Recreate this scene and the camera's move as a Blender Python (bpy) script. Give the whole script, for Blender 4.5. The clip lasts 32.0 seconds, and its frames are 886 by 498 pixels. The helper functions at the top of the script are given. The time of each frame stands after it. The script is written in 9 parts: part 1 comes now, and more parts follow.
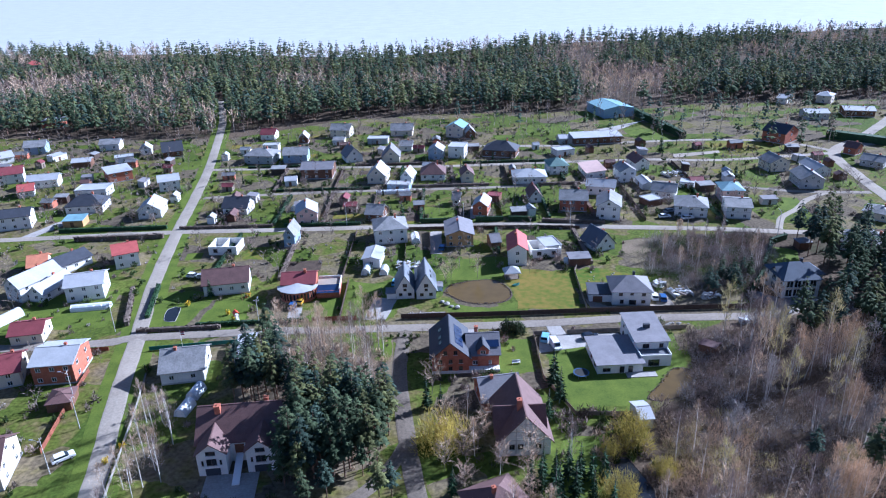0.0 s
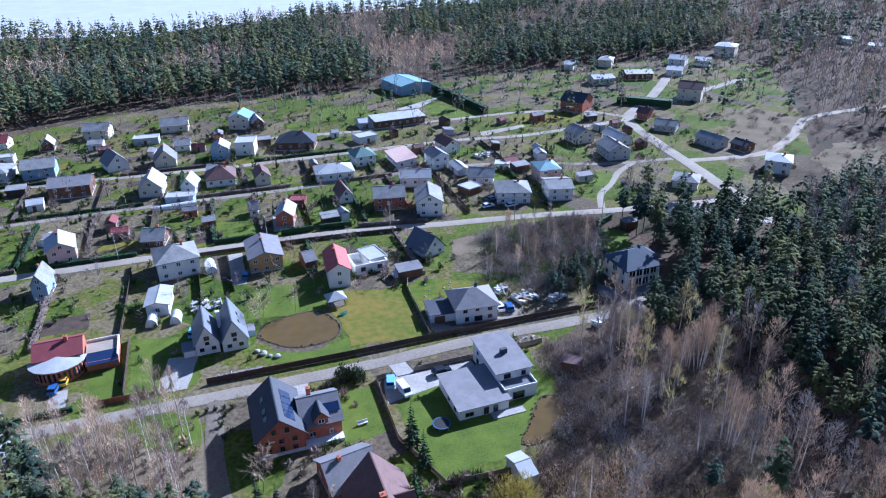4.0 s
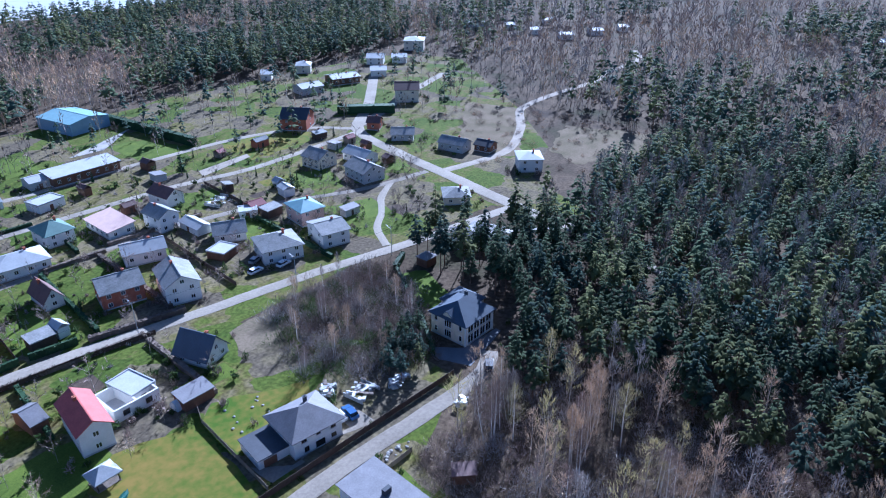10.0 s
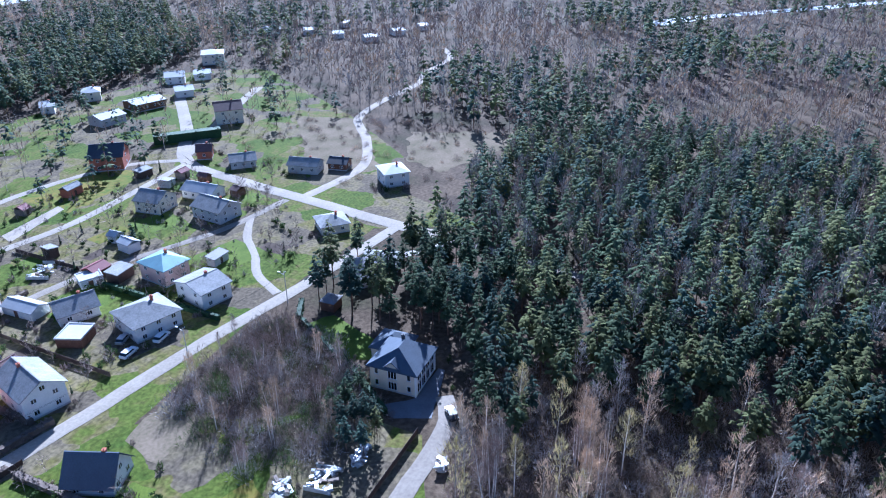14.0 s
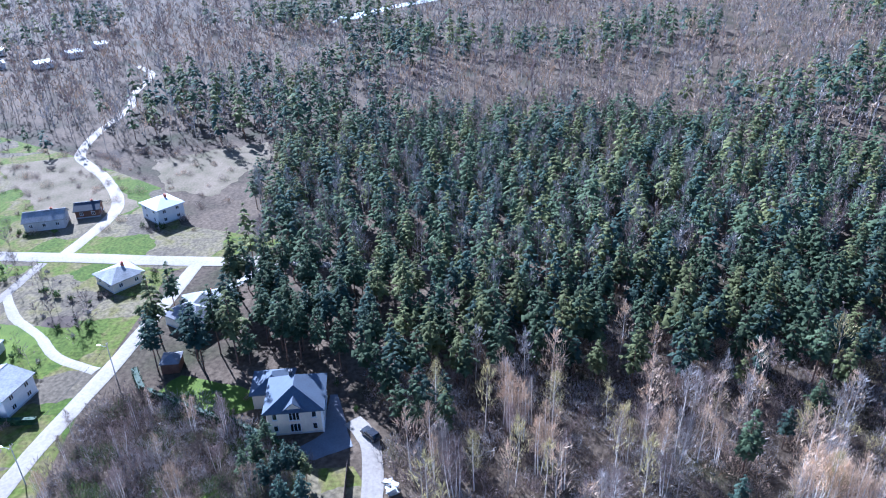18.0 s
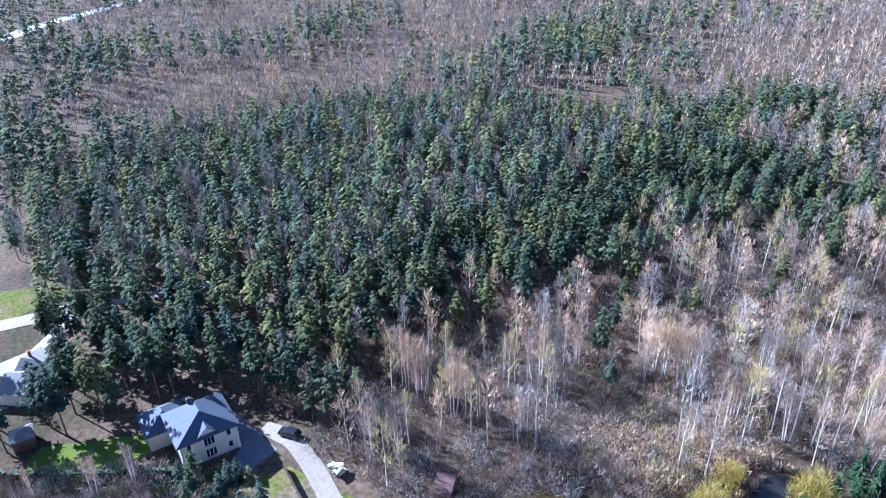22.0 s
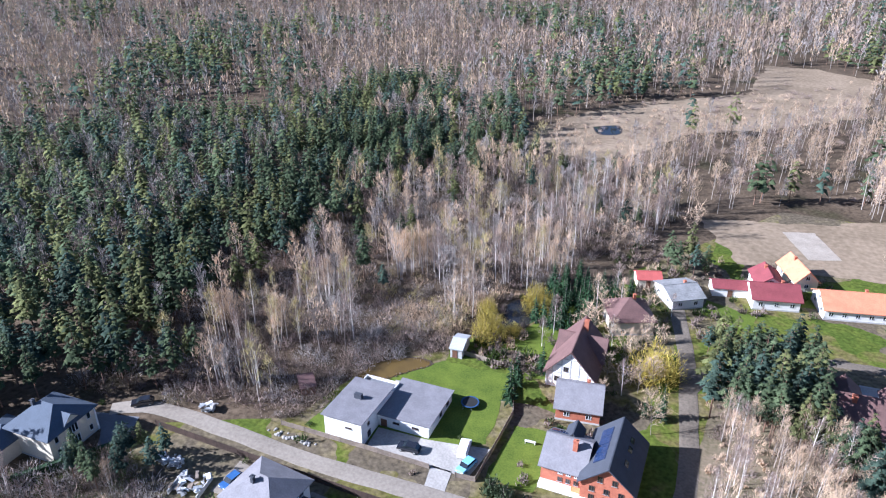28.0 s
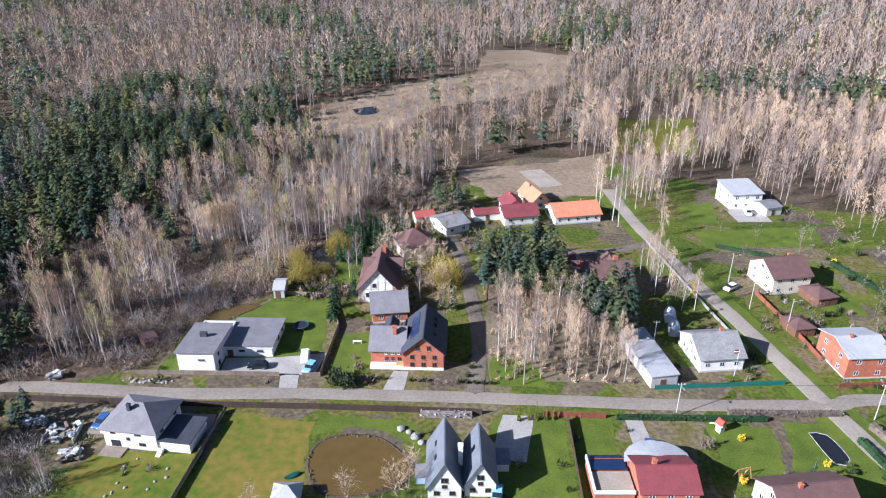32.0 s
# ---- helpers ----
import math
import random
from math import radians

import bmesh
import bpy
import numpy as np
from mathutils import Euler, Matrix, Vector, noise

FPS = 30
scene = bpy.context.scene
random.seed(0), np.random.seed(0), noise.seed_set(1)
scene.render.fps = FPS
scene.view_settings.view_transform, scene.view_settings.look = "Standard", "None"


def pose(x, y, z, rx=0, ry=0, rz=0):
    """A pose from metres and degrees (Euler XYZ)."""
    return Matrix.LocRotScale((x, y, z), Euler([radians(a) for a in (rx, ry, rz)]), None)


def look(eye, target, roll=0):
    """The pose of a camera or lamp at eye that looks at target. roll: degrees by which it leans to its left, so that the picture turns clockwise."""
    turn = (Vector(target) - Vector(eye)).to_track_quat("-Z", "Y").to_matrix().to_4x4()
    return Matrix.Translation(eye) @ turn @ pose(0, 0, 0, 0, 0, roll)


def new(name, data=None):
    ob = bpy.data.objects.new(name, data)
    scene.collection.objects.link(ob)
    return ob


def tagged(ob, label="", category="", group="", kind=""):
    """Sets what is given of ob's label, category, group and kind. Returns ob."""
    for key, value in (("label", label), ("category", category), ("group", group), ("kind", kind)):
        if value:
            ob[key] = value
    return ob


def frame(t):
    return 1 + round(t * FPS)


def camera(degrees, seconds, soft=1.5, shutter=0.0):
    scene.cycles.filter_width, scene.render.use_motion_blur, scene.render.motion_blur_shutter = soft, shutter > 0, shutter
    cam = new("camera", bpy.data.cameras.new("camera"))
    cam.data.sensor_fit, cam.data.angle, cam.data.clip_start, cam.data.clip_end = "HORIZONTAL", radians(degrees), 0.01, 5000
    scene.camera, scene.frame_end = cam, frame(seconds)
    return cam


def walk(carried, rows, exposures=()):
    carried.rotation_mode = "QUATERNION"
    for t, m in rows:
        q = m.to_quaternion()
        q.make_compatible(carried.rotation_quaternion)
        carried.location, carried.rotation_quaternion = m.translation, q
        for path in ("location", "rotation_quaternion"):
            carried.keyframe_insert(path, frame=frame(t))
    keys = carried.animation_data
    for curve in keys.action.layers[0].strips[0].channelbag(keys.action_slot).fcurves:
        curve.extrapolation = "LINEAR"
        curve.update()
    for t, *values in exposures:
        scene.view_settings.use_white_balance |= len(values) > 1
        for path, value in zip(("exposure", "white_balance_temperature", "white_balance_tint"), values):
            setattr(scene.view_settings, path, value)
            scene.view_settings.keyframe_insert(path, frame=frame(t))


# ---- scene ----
cam = camera(65.04, 32.0, 1.15)
PATH = [
    (0, look((-0.03, -129.06, 90.96), (-0.09, -37.14, 51.59), -1.55)),
    (1, look((-0.63, -120.57, 91.19), (6.33, -29.14, 51.28), -1.34)),
    (2, look((-0.92, -111.76, 90.80), (12.98, -21.56, 49.91), -1.14)),
    (3, look((-1.26, -103.16, 90.62), (20.12, -14.76, 49.05), -0.99)),
    (3.5, look((-1.20, -98.77, 90.48), (23.50, -11.89, 47.56), -0.91)),
    (5.5, look((-1.98, -81.65, 90.15), (35.10, -0.34, 45.27), -0.51)),
    (6, look((-2.10, -77.39, 90.25), (37.99, 2.43, 45.28), -0.48)),
    (7, look((-2.59, -68.94, 90.25), (43.83, 7.32, 45.21), -0.37)),
    (8, look((-2.92, -60.42, 90.34), (50.02, 11.44, 45.23), -0.28)),
    (9, look((-3.57, -52.14, 90.49), (55.57, 14.68, 45.36), -0.14)),
    (10, look((-4.05, -43.91, 90.30), (60.62, 17.67, 45.28), -0.14)),
    (11, look((-4.61, -35.57, 90.57), (65.02, 20.37, 45.60), -0.14)),
    (12, look((-4.78, -26.90, 90.51), (69.14, 23.20, 45.49), -0.11)),
    (13, look((-5.10, -18.25, 90.34), (72.66, 25.58, 45.27), -0.15)),
    (14, look((-5.32, -10.13, 90.04), (75.59, 27.46, 44.86), -0.52)),
    (14.5, look((-5.52, -5.96, 89.74), (76.86, 28.31, 44.59), -0.61)),
    (16.5, look((-6.36, 10.36, 89.13), (81.66, 24.64, 43.88), -1.31)),
    (17, look((-6.32, 14.66, 88.94), (82.39, 22.95, 43.54), -1.29)),
    (18, look((-7.86, 22.52, 89.51), (80.99, 19.29, 43.74), -1.62)),
    (19, look((-8.70, 30.98, 90.25), (78.85, 17.04, 43.98), -1.81)),
    (20, look((-9.20, 39.31, 91.38), (75.94, 15.77, 44.51), -1.87)),
    (21, look((-9.51, 48.08, 92.00), (71.76, 13.93, 44.79), -1.87)),
    (22, look((-10.13, 56.93, 92.09), (66.41, 12.98, 45.08), -1.67)),
    (23, look((-10.57, 65.83, 92.37), (61.16, 14.16, 45.62), -1.43)),
    (24, look((-10.61, 74.73, 92.18), (56.03, 16.36, 45.78), -1.30)),
    (24.5, look((-10.34, 79.39, 92.14), (53.32, 17.62, 45.97), -1.09)),
    (26.5, look((-10.30, 97.07, 91.06), (40.25, 23.50, 45.99), -0.72)),
    (27, look((-10.19, 101.61, 90.80), (35.93, 25.03, 45.98), -0.48)),
    (28, look((-9.98, 110.13, 89.64), (27.01, 28.40, 45.47), -0.27)),
    (29, look((-9.62, 118.37, 89.63), (19.39, 33.50, 45.41), 0.09)),
    (30, look((-9.09, 126.88, 89.57), (11.81, 39.65, 45.37), 0.47)),
    (31, look((-9.24, 135.75, 89.16), (3.58, 46.81, 45.29), 0.38)),
    (32, look((-10.32, 145.02, 88.36), (-5.33, 55.06, 44.98), 0.03)),
]
EXPOSURES = [(0, 1.18, 4450, 18), (10, 1.25, 4200, 17), (20, 2.08, 4300, 17), (26, 1.78, 4650, 17), (32, 1.12, 5050, 17)]
from mathutils.geometry import delaunay_2d_cdt
walk(cam, PATH, EXPOSURES)

# ---- world and sun ----
SUN_AZ, SUN_EL = 61.5, 29.0
sun_dir = Vector((math.sin(radians(SUN_AZ)) * math.cos(radians(SUN_EL)), math.cos(radians(SUN_AZ)) * math.cos(radians(SUN_EL)), math.sin(radians(SUN_EL))))
world = bpy.data.worlds.new("world")
scene.world = world
world.use_nodes = True
wn = world.node_tree
sky = wn.nodes.new("ShaderNodeTexSky")
sky.sky_type, sky.sun_disc = "NISHITA", False
sky.sun_elevation, sky.sun_rotation = radians(SUN_EL), radians(SUN_AZ)
sky.air_density, sky.dust_density, sky.ozone_density = 1.0, 1.2, 2.0
wn.links.new(sky.outputs["Color"], wn.nodes["Background"].inputs["Color"])
wn.nodes["Background"].inputs["Strength"].default_value = 0.038
sun = new("sun", bpy.data.lights.new("sun", "SUN"))
sun.data.energy, sun.data.angle, sun.data.color = 5.0, radians(0.6), (1.0, 0.89, 0.74)
sun.matrix_world = look(sun_dir * 300, (0, 0, 0))


# ---- materials ----
def mat(name, base, rough=0.8, metal=0.0, scale=1.0, spread=0.25, second=None, bump=0.0, per_object=0.0, fine=8.0, spec=0.4):
    """A surface whose colour wanders at two scales between two tones, with fine relief."""
    m = bpy.data.materials.new(name)
    m.use_nodes = True
    nt = m.node_tree
    n, l = nt.nodes, nt.links
    bsdf = n["Principled BSDF"]
    bsdf.inputs["Roughness"].default_value = rough
    bsdf.inputs["Metallic"].default_value = metal
    bsdf.inputs["Specular IOR Level"].default_value = spec
    geo = n.new("ShaderNodeNewGeometry")
    big = n.new("ShaderNodeTexNoise")
    big.inputs["Scale"].default_value = scale
    big.inputs["Detail"].default_value = 3
    small = n.new("ShaderNodeTexNoise")
    small.inputs["Scale"].default_value = scale * fine
    small.inputs["Detail"].default_value = 4
    l.new(geo.outputs["Position"], big.inputs["Vector"])
    l.new(geo.outputs["Position"], small.inputs["Vector"])
    add = n.new("ShaderNodeMath")
    add.operation = "MULTIPLY_ADD"
    l.new(small.outputs["Fac"], add.inputs[0])
    add.inputs[1].default_value = 0.5
    half = n.new("ShaderNodeMath")
    half.operation = "MULTIPLY"
    half.inputs[1].default_value = 0.5
    l.new(big.outputs["Fac"], half.inputs[0])
    l.new(half.outputs[0], add.inputs[2])
    ramp = n.new("ShaderNodeValToRGB")
    second = second or tuple(c * (1 - spread) for c in base)
    ramp.color_ramp.elements[0].position, ramp.color_ramp.elements[1].position = 0.36, 0.64
    ramp.color_ramp.elements[0].color = (*second, 1)
    ramp.color_ramp.elements[1].color = (*[min(1, c * (1 + spread * 0.4)) for c in base], 1)
    l.new(add.outputs[0], ramp.inputs["Fac"])
    out = ramp.outputs["Color"]
    if per_object:
        info = n.new("ShaderNodeObjectInfo")
        hsv = n.new("ShaderNodeHueSaturation")
        mr = n.new("ShaderNodeMapRange")
        mr.inputs["To Min"].default_value, mr.inputs["To Max"].default_value = 1 - per_object, 1 + per_object
        l.new(info.outputs["Random"], mr.inputs["Value"])
        l.new(mr.outputs["Result"], hsv.inputs["Value"])
        l.new(out, hsv.inputs["Color"])
        out = hsv.outputs["Color"]
    l.new(out, bsdf.inputs["Base Color"])
    if bump:
        b = n.new("ShaderNodeBump")
        b.inputs["Strength"].default_value = bump
        b.inputs["Distance"].default_value = 0.05
        l.new(small.outputs["Fac"], b.inputs["Height"])
        l.new(b.outputs["Normal"], bsdf.inputs["Normal"])
    return m


def foliage(name, base, second, scale=0.3, thin=0.35):
    """Needles, leaves and twigs: matt, letting part of the light through, each flake a little different."""
    m = mat(name, base, 0.9, scale=scale, second=second, per_object=0.25, fine=10, spec=0.08)
    n, l = m.node_tree.nodes, m.node_tree.links
    bsdf, out = n["Principled BSDF"], n["Material Output"]
    source = bsdf.inputs["Base Color"].links[0].from_socket
    geo = n.new("ShaderNodeNewGeometry")
    mr = n.new("ShaderNodeMapRange")
    mr.inputs["To Min"].default_value, mr.inputs["To Max"].default_value = 0.76, 1.24
    l.new(geo.outputs["Random Per Island"], mr.inputs["Value"])
    hsv = n.new("ShaderNodeHueSaturation")
    l.new(mr.outputs["Result"], hsv.inputs["Value"])
    l.new(source, hsv.inputs["Color"])
    l.new(hsv.outputs["Color"], bsdf.inputs["Base Color"])
    through_light = n.new("ShaderNodeBsdfTranslucent")
    l.new(hsv.outputs["Color"], through_light.inputs["Color"])
    mix = n.new("ShaderNodeMixShader")
    mix.inputs["Fac"].default_value = thin
    l.new(bsdf.outputs[0], mix.inputs[1])
    l.new(through_light.outputs[0], mix.inputs[2])
    l.new(mix.outputs[0], out.inputs["Surface"])
    return m


def link_group(m):
    return m.node_tree.nodes, m.node_tree.links


M = {}
M["lawn"] = mat("lawn_grass", (0.125, 0.158, 0.022), 0.95, scale=0.22, second=(0.070, 0.102, 0.016), bump=0.4, fine=14, spec=0.1)
M["lawn_dry"] = mat("dry_lawn", (0.20, 0.145, 0.032), 0.95, scale=0.055, second=(0.075, 0.125, 0.012), bump=0.4, fine=10, spec=0.1)
M["field"] = mat("dead_grass", (0.29, 0.225, 0.155), 0.95, scale=0.05, second=(0.17, 0.13, 0.085), bump=0.4, fine=12, spec=0.1)
M["gravel"] = mat("gravel_road", (0.34, 0.30, 0.245), 0.95, scale=0.09, second=(0.26, 0.225, 0.18), bump=0.15, fine=20, spec=0.15)
M["paved"] = mat("paving", (0.38, 0.355, 0.32), 0.85, scale=0.3, second=(0.29, 0.27, 0.245), fine=8, spec=0.3)
M["soil"] = mat("soil", (0.10, 0.075, 0.055), 0.95, scale=0.5, second=(0.06, 0.045, 0.035), bump=0.5, spec=0.1)
M["sand"] = mat("sand", (0.37, 0.32, 0.26), 0.95, scale=0.3, second=(0.29, 0.25, 0.20), bump=0.2, spec=0.1)
M["white"] = mat("white_render", (0.78, 0.76, 0.72), 0.85, scale=0.5, spread=0.1, fine=6)
M["cream"] = mat("cream_render", (0.72, 0.64, 0.50), 0.85, scale=0.5, spread=0.12, fine=6)
M["grey_wall"] = mat("grey_render", (0.50, 0.49, 0.47), 0.85, scale=0.5, spread=0.15, fine=6)
M["brick"] = mat("red_brick", (0.44, 0.16, 0.09), 0.9, scale=1.2, second=(0.33, 0.105, 0.06), fine=9)
M["ochre"] = mat("ochre_boards", (0.55, 0.32, 0.13), 0.8, scale=0.8, spread=0.2)
M["brown_wall"] = mat("brown_boards", (0.17, 0.085, 0.05), 0.8, scale=0.8, spread=0.3)
M["pinkwall"] = mat("pink_render", (0.60, 0.42, 0.36), 0.85, scale=0.6, spread=0.12)
M["bluewall"] = mat("blue_boards", (0.33, 0.42, 0.52), 0.8, scale=0.6, spread=0.12)
M["roof_grey"] = mat("grey_roof", (0.215, 0.205, 0.215), 0.75, scale=0.5, spread=0.22, fine=7)
M["roof_light"] = mat("light_roof", (0.43, 0.435, 0.44), 0.72, scale=0.4, spread=0.15, fine=7)
M["roof_dark"] = mat("dark_roof", (0.055, 0.06, 0.075), 0.72, scale=0.6, spread=0.25, fine=7)
M["roof_slate"] = mat("asbestos_roof", (0.29, 0.285, 0.28), 0.85, scale=0.4, second=(0.18, 0.18, 0.175), fine=6)
M["roof_brown"] = mat("brown_roof", (0.15, 0.085, 0.075), 0.72, scale=0.6, spread=0.25, fine=7)
M["roof_red"] = mat("red_roof", (0.42, 0.10, 0.085), 0.72, scale=0.5, spread=0.22, fine=7)
M["roof_maroon"] = mat("maroon_roof", (0.22, 0.055, 0.06), 0.72, scale=0.5, spread=0.22, fine=7)
M["roof_orange"] = mat("orange_roof", (0.60, 0.235, 0.125), 0.75, scale=0.6, spread=0.2, fine=7)
M["roof_green"] = mat("green_roof", (0.13, 0.21, 0.19), 0.72, scale=0.5, spread=0.2)
M["roof_teal"] = mat("teal_roof", (0.22, 0.36, 0.40), 0.72, scale=0.5, spread=0.15)
M["frame"] = mat("white_frame", (0.80, 0.80, 0.79), 0.5, scale=2, spread=0.05)
M["frame_dark"] = mat("brown_frame", (0.10, 0.06, 0.045), 0.5, scale=2, spread=0.1)
M["wood"] = mat("weathered_wood", (0.26, 0.21, 0.165), 0.9, scale=1.5, spread=0.3, per_object=0.15)
M["wood_dark"] = mat("dark_stained_wood", (0.075, 0.05, 0.038), 0.8, scale=1.5, spread=0.3, per_object=0.15)
M["metal"] = mat("galvanised_metal", (0.55, 0.56, 0.57), 0.4, metal=0.6, scale=1, spread=0.15)
M["film"] = mat("greenhouse_film", (0.72, 0.75, 0.76), 0.3, scale=0.5, spread=0.12)
M["black"] = mat("black_rubber", (0.02, 0.02, 0.021), 0.8, scale=2, spread=0.2)
M["glass"] = mat("window_glass", (0.02, 0.026, 0.032), 0.06, scale=1, spread=0.2, spec=0.8)
M["bark_pine"] = mat("pine_bark", (0.22, 0.125, 0.08), 0.95, scale=1.2, second=(0.11, 0.08, 0.06), per_object=0.15)
M["bark_birch"] = mat("birch_bark", (0.74, 0.70, 0.65), 0.9, scale=1.6, second=(0.45, 0.41, 0.37), per_object=0.15)
M["bark_grey"] = mat("grey_bark", (0.25, 0.21, 0.175), 0.95, scale=1.2, second=(0.15, 0.125, 0.105), per_object=0.15)
M["needle"] = foliage("pine_needles", (0.082, 0.104, 0.050), (0.046, 0.066, 0.036), 0.3, 0.13)
M["needle_blue"] = foliage("bluish_pine_needles", (0.060, 0.086, 0.060), (0.036, 0.055, 0.043), 0.3, 0.13)
M["needle_olive"] = foliage("olive_pine_needles", (0.140, 0.146, 0.056), (0.085, 0.095, 0.038), 0.3, 0.16)
M["spruce"] = mat("spruce_needles", (0.036, 0.075, 0.026), 0.75, scale=0.3, second=(0.018, 0.042, 0.018), per_object=0.25, fine=9, spec=0.25)
M["twig"] = foliage("bare_twigs", (0.58, 0.44, 0.30), (0.43, 0.32, 0.22), 0.05, 0.03)
# Grey of bushes and bare crowns, kept pale to paint haze over far woods.
M["twig_grey"] = foliage("grey_hazed_twigs", (0.37, 0.335, 0.31), (0.25, 0.225, 0.21), 0.05, 0.03)
M["twig_violet"] = foliage("violet_brown_twigs", (0.33, 0.255, 0.215), (0.22, 0.168, 0.145), 0.05, 0.03)
M["twig_dark"] = foliage("dark_undergrowth_twigs", (0.215, 0.17, 0.135), (0.12, 0.098, 0.08), 0.08, 0.03)
M["bark_far"] = mat("dull_birch_bark", (0.44, 0.39, 0.34), 0.95, scale=1.0, second=(0.28, 0.24, 0.205))
M["bud"] = foliage("spring_buds", (0.42, 0.36, 0.16), (0.34, 0.28, 0.14), 0.15, 0.25)
M["thuja_gold"] = mat("golden_thuja", (0.19, 0.19, 0.025), 0.9, scale=0.6, second=(0.10, 0.11, 0.015), spec=0.1)
M["willow"] = foliage("yellow_willow", (0.52, 0.42, 0.09), (0.36, 0.30, 0.07), 0.4, 0.3)
M["shrub"] = foliage("green_shrub", (0.075, 0.105, 0.03), (0.038, 0.062, 0.02), 0.4, 0.25)
M["yellow"] = mat("forsythia_bloom", (0.75, 0.55, 0.02), 0.9, scale=0.8, second=(0.55, 0.40, 0.03), spec=0.1)


def ground_material():
    m = bpy.data.materials.new("ground_cover")
    m.use_nodes = True
    n, l = link_group(m)
    bsdf = n["Principled BSDF"]
    bsdf.inputs["Roughness"].default_value = 1.0
    bsdf.inputs["Specular IOR Level"].default_value = 0.1
    geo = n.new("ShaderNodeNewGeometry")

    def noise_at(scale, detail):
        t = n.new("ShaderNodeTexNoise")
        t.inputs["Scale"].default_value, t.inputs["Detail"].default_value = scale, detail
        l.new(geo.outputs["Position"], t.inputs["Vector"])
        return t.outputs["Fac"]

    def ramp(fac, stops):
        r = n.new("ShaderNodeValToRGB")
        while len(r.color_ramp.elements) < len(stops):
            r.color_ramp.elements.new(0.5)
        for e, (p, c) in zip(r.color_ramp.elements, stops):
            e.position, e.color = p, (*c, 1)
        l.new(fac, r.inputs["Fac"])
        return r.outputs["Color"]

    low = ramp(noise_at(0.045, 4), [(0.30, (0.060, 0.058, 0.030)), (0.45, (0.098, 0.076, 0.053)), (0.58, (0.145, 0.112, 0.078)), (0.72, (0.070, 0.056, 0.044))])
    fine = ramp(noise_at(0.9, 5), [(0.3, (0.5, 0.47, 0.44)), (0.7, (1.15, 1.12, 1.08))])
    mix = n.new("ShaderNodeMix")
    mix.data_type, mix.blend_type = "RGBA", "MULTIPLY"
    mix.inputs[0].default_value = 1
    l.new(low, mix.inputs[6])
    l.new(fine, mix.inputs[7])
    l.new(mix.outputs[2], bsdf.inputs["Base Color"])
    b = n.new("ShaderNodeBump")
    b.inputs["Strength"].default_value, b.inputs["Distance"].default_value = 0.6, 0.2
    l.new(noise_at(1.5, 4), b.inputs["Height"])
    l.new(b.outputs["Normal"], bsdf.inputs["Normal"])
    return m


def garden_material():
    """Plots of lawn, bed and dead grass, each with its own tone and fine grain."""
    m = bpy.data.materials.new("garden_plots")
    m.use_nodes = True
    n, l = link_group(m)
    bsdf = n["Principled BSDF"]
    bsdf.inputs["Roughness"].default_value = 1.0
    bsdf.inputs["Specular IOR Level"].default_value = 0.1
    geo = n.new("ShaderNodeNewGeometry")
    warp = n.new("ShaderNodeTexNoise")
    warp.inputs["Scale"].default_value = 0.12
    l.new(geo.outputs["Position"], warp.inputs["Vector"])
    shift = n.new("ShaderNodeVectorMath")
    shift.operation = "MULTIPLY_ADD"
    shift.inputs[1].default_value = (9, 9, 0)
    l.new(warp.outputs["Color"], shift.inputs[0])
    l.new(geo.outputs["Position"], shift.inputs[2])
    cell = n.new("ShaderNodeTexVoronoi")
    cell.voronoi_dimensions = "2D"
    cell.inputs["Scale"].default_value = 0.085
    l.new(shift.outputs[0], cell.inputs["Vector"])
    tone = n.new("ShaderNodeSeparateColor")
    l.new(cell.outputs["Color"], tone.inputs[0])

    def noise_at(scale, detail):
        t = n.new("ShaderNodeTexNoise")
        t.inputs["Scale"].default_value, t.inputs["Detail"].default_value = scale, detail
        l.new(geo.outputs["Position"], t.inputs["Vector"])
        return t.outputs["Fac"]

    mixin = n.new("ShaderNodeMath")
    mixin.operation = "MULTIPLY_ADD"
    mixin.inputs[1].default_value = 0.7
    l.new(noise_at(0.25, 4), mixin.inputs[0])
    sub = n.new("ShaderNodeMath")
    sub.operation = "MULTIPLY_ADD"
    sub.inputs[1].default_value, sub.inputs[2].default_value = 0.75, -0.22
    l.new(tone.outputs[0], sub.inputs[0])
    l.new(sub.outputs[0], mixin.inputs[2])
    r = n.new("ShaderNodeValToRGB")
    stops = [(0.0, (0.062, 0.10, 0.014)), (0.38, (0.115, 0.140, 0.022)), (0.5, (0.155, 0.135, 0.045)), (0.64, (0.20, 0.165, 0.095)), (0.80, (0.135, 0.11, 0.075))]
    while len(r.color_ramp.elements) < len(stops):
        r.color_ramp.elements.new(0.5)
    for e, (p, c) in zip(r.color_ramp.elements, stops):
        e.position, e.color = p, (*c, 1)
    l.new(mixin.outputs[0], r.inputs["Fac"])
    g = n.new("ShaderNodeValToRGB")
    g.color_ramp.elements[0].position, g.color_ramp.elements[0].color = 0.3, (0.5, 0.5, 0.5, 1)
    g.color_ramp.elements[1].position, g.color_ramp.elements[1].color = 0.7, (1.2, 1.2, 1.2, 1)
    l.new(noise_at(1.1, 6), g.inputs["Fac"])
    mix = n.new("ShaderNodeMix")
    mix.data_type, mix.blend_type = "RGBA", "MULTIPLY"
    mix.inputs[0].default_value = 1
    l.new(r.outputs["Color"], mix.inputs[6])
    l.new(g.outputs["Color"], mix.inputs[7])
    l.new(mix.outputs[2], bsdf.inputs["Base Color"])
    return m


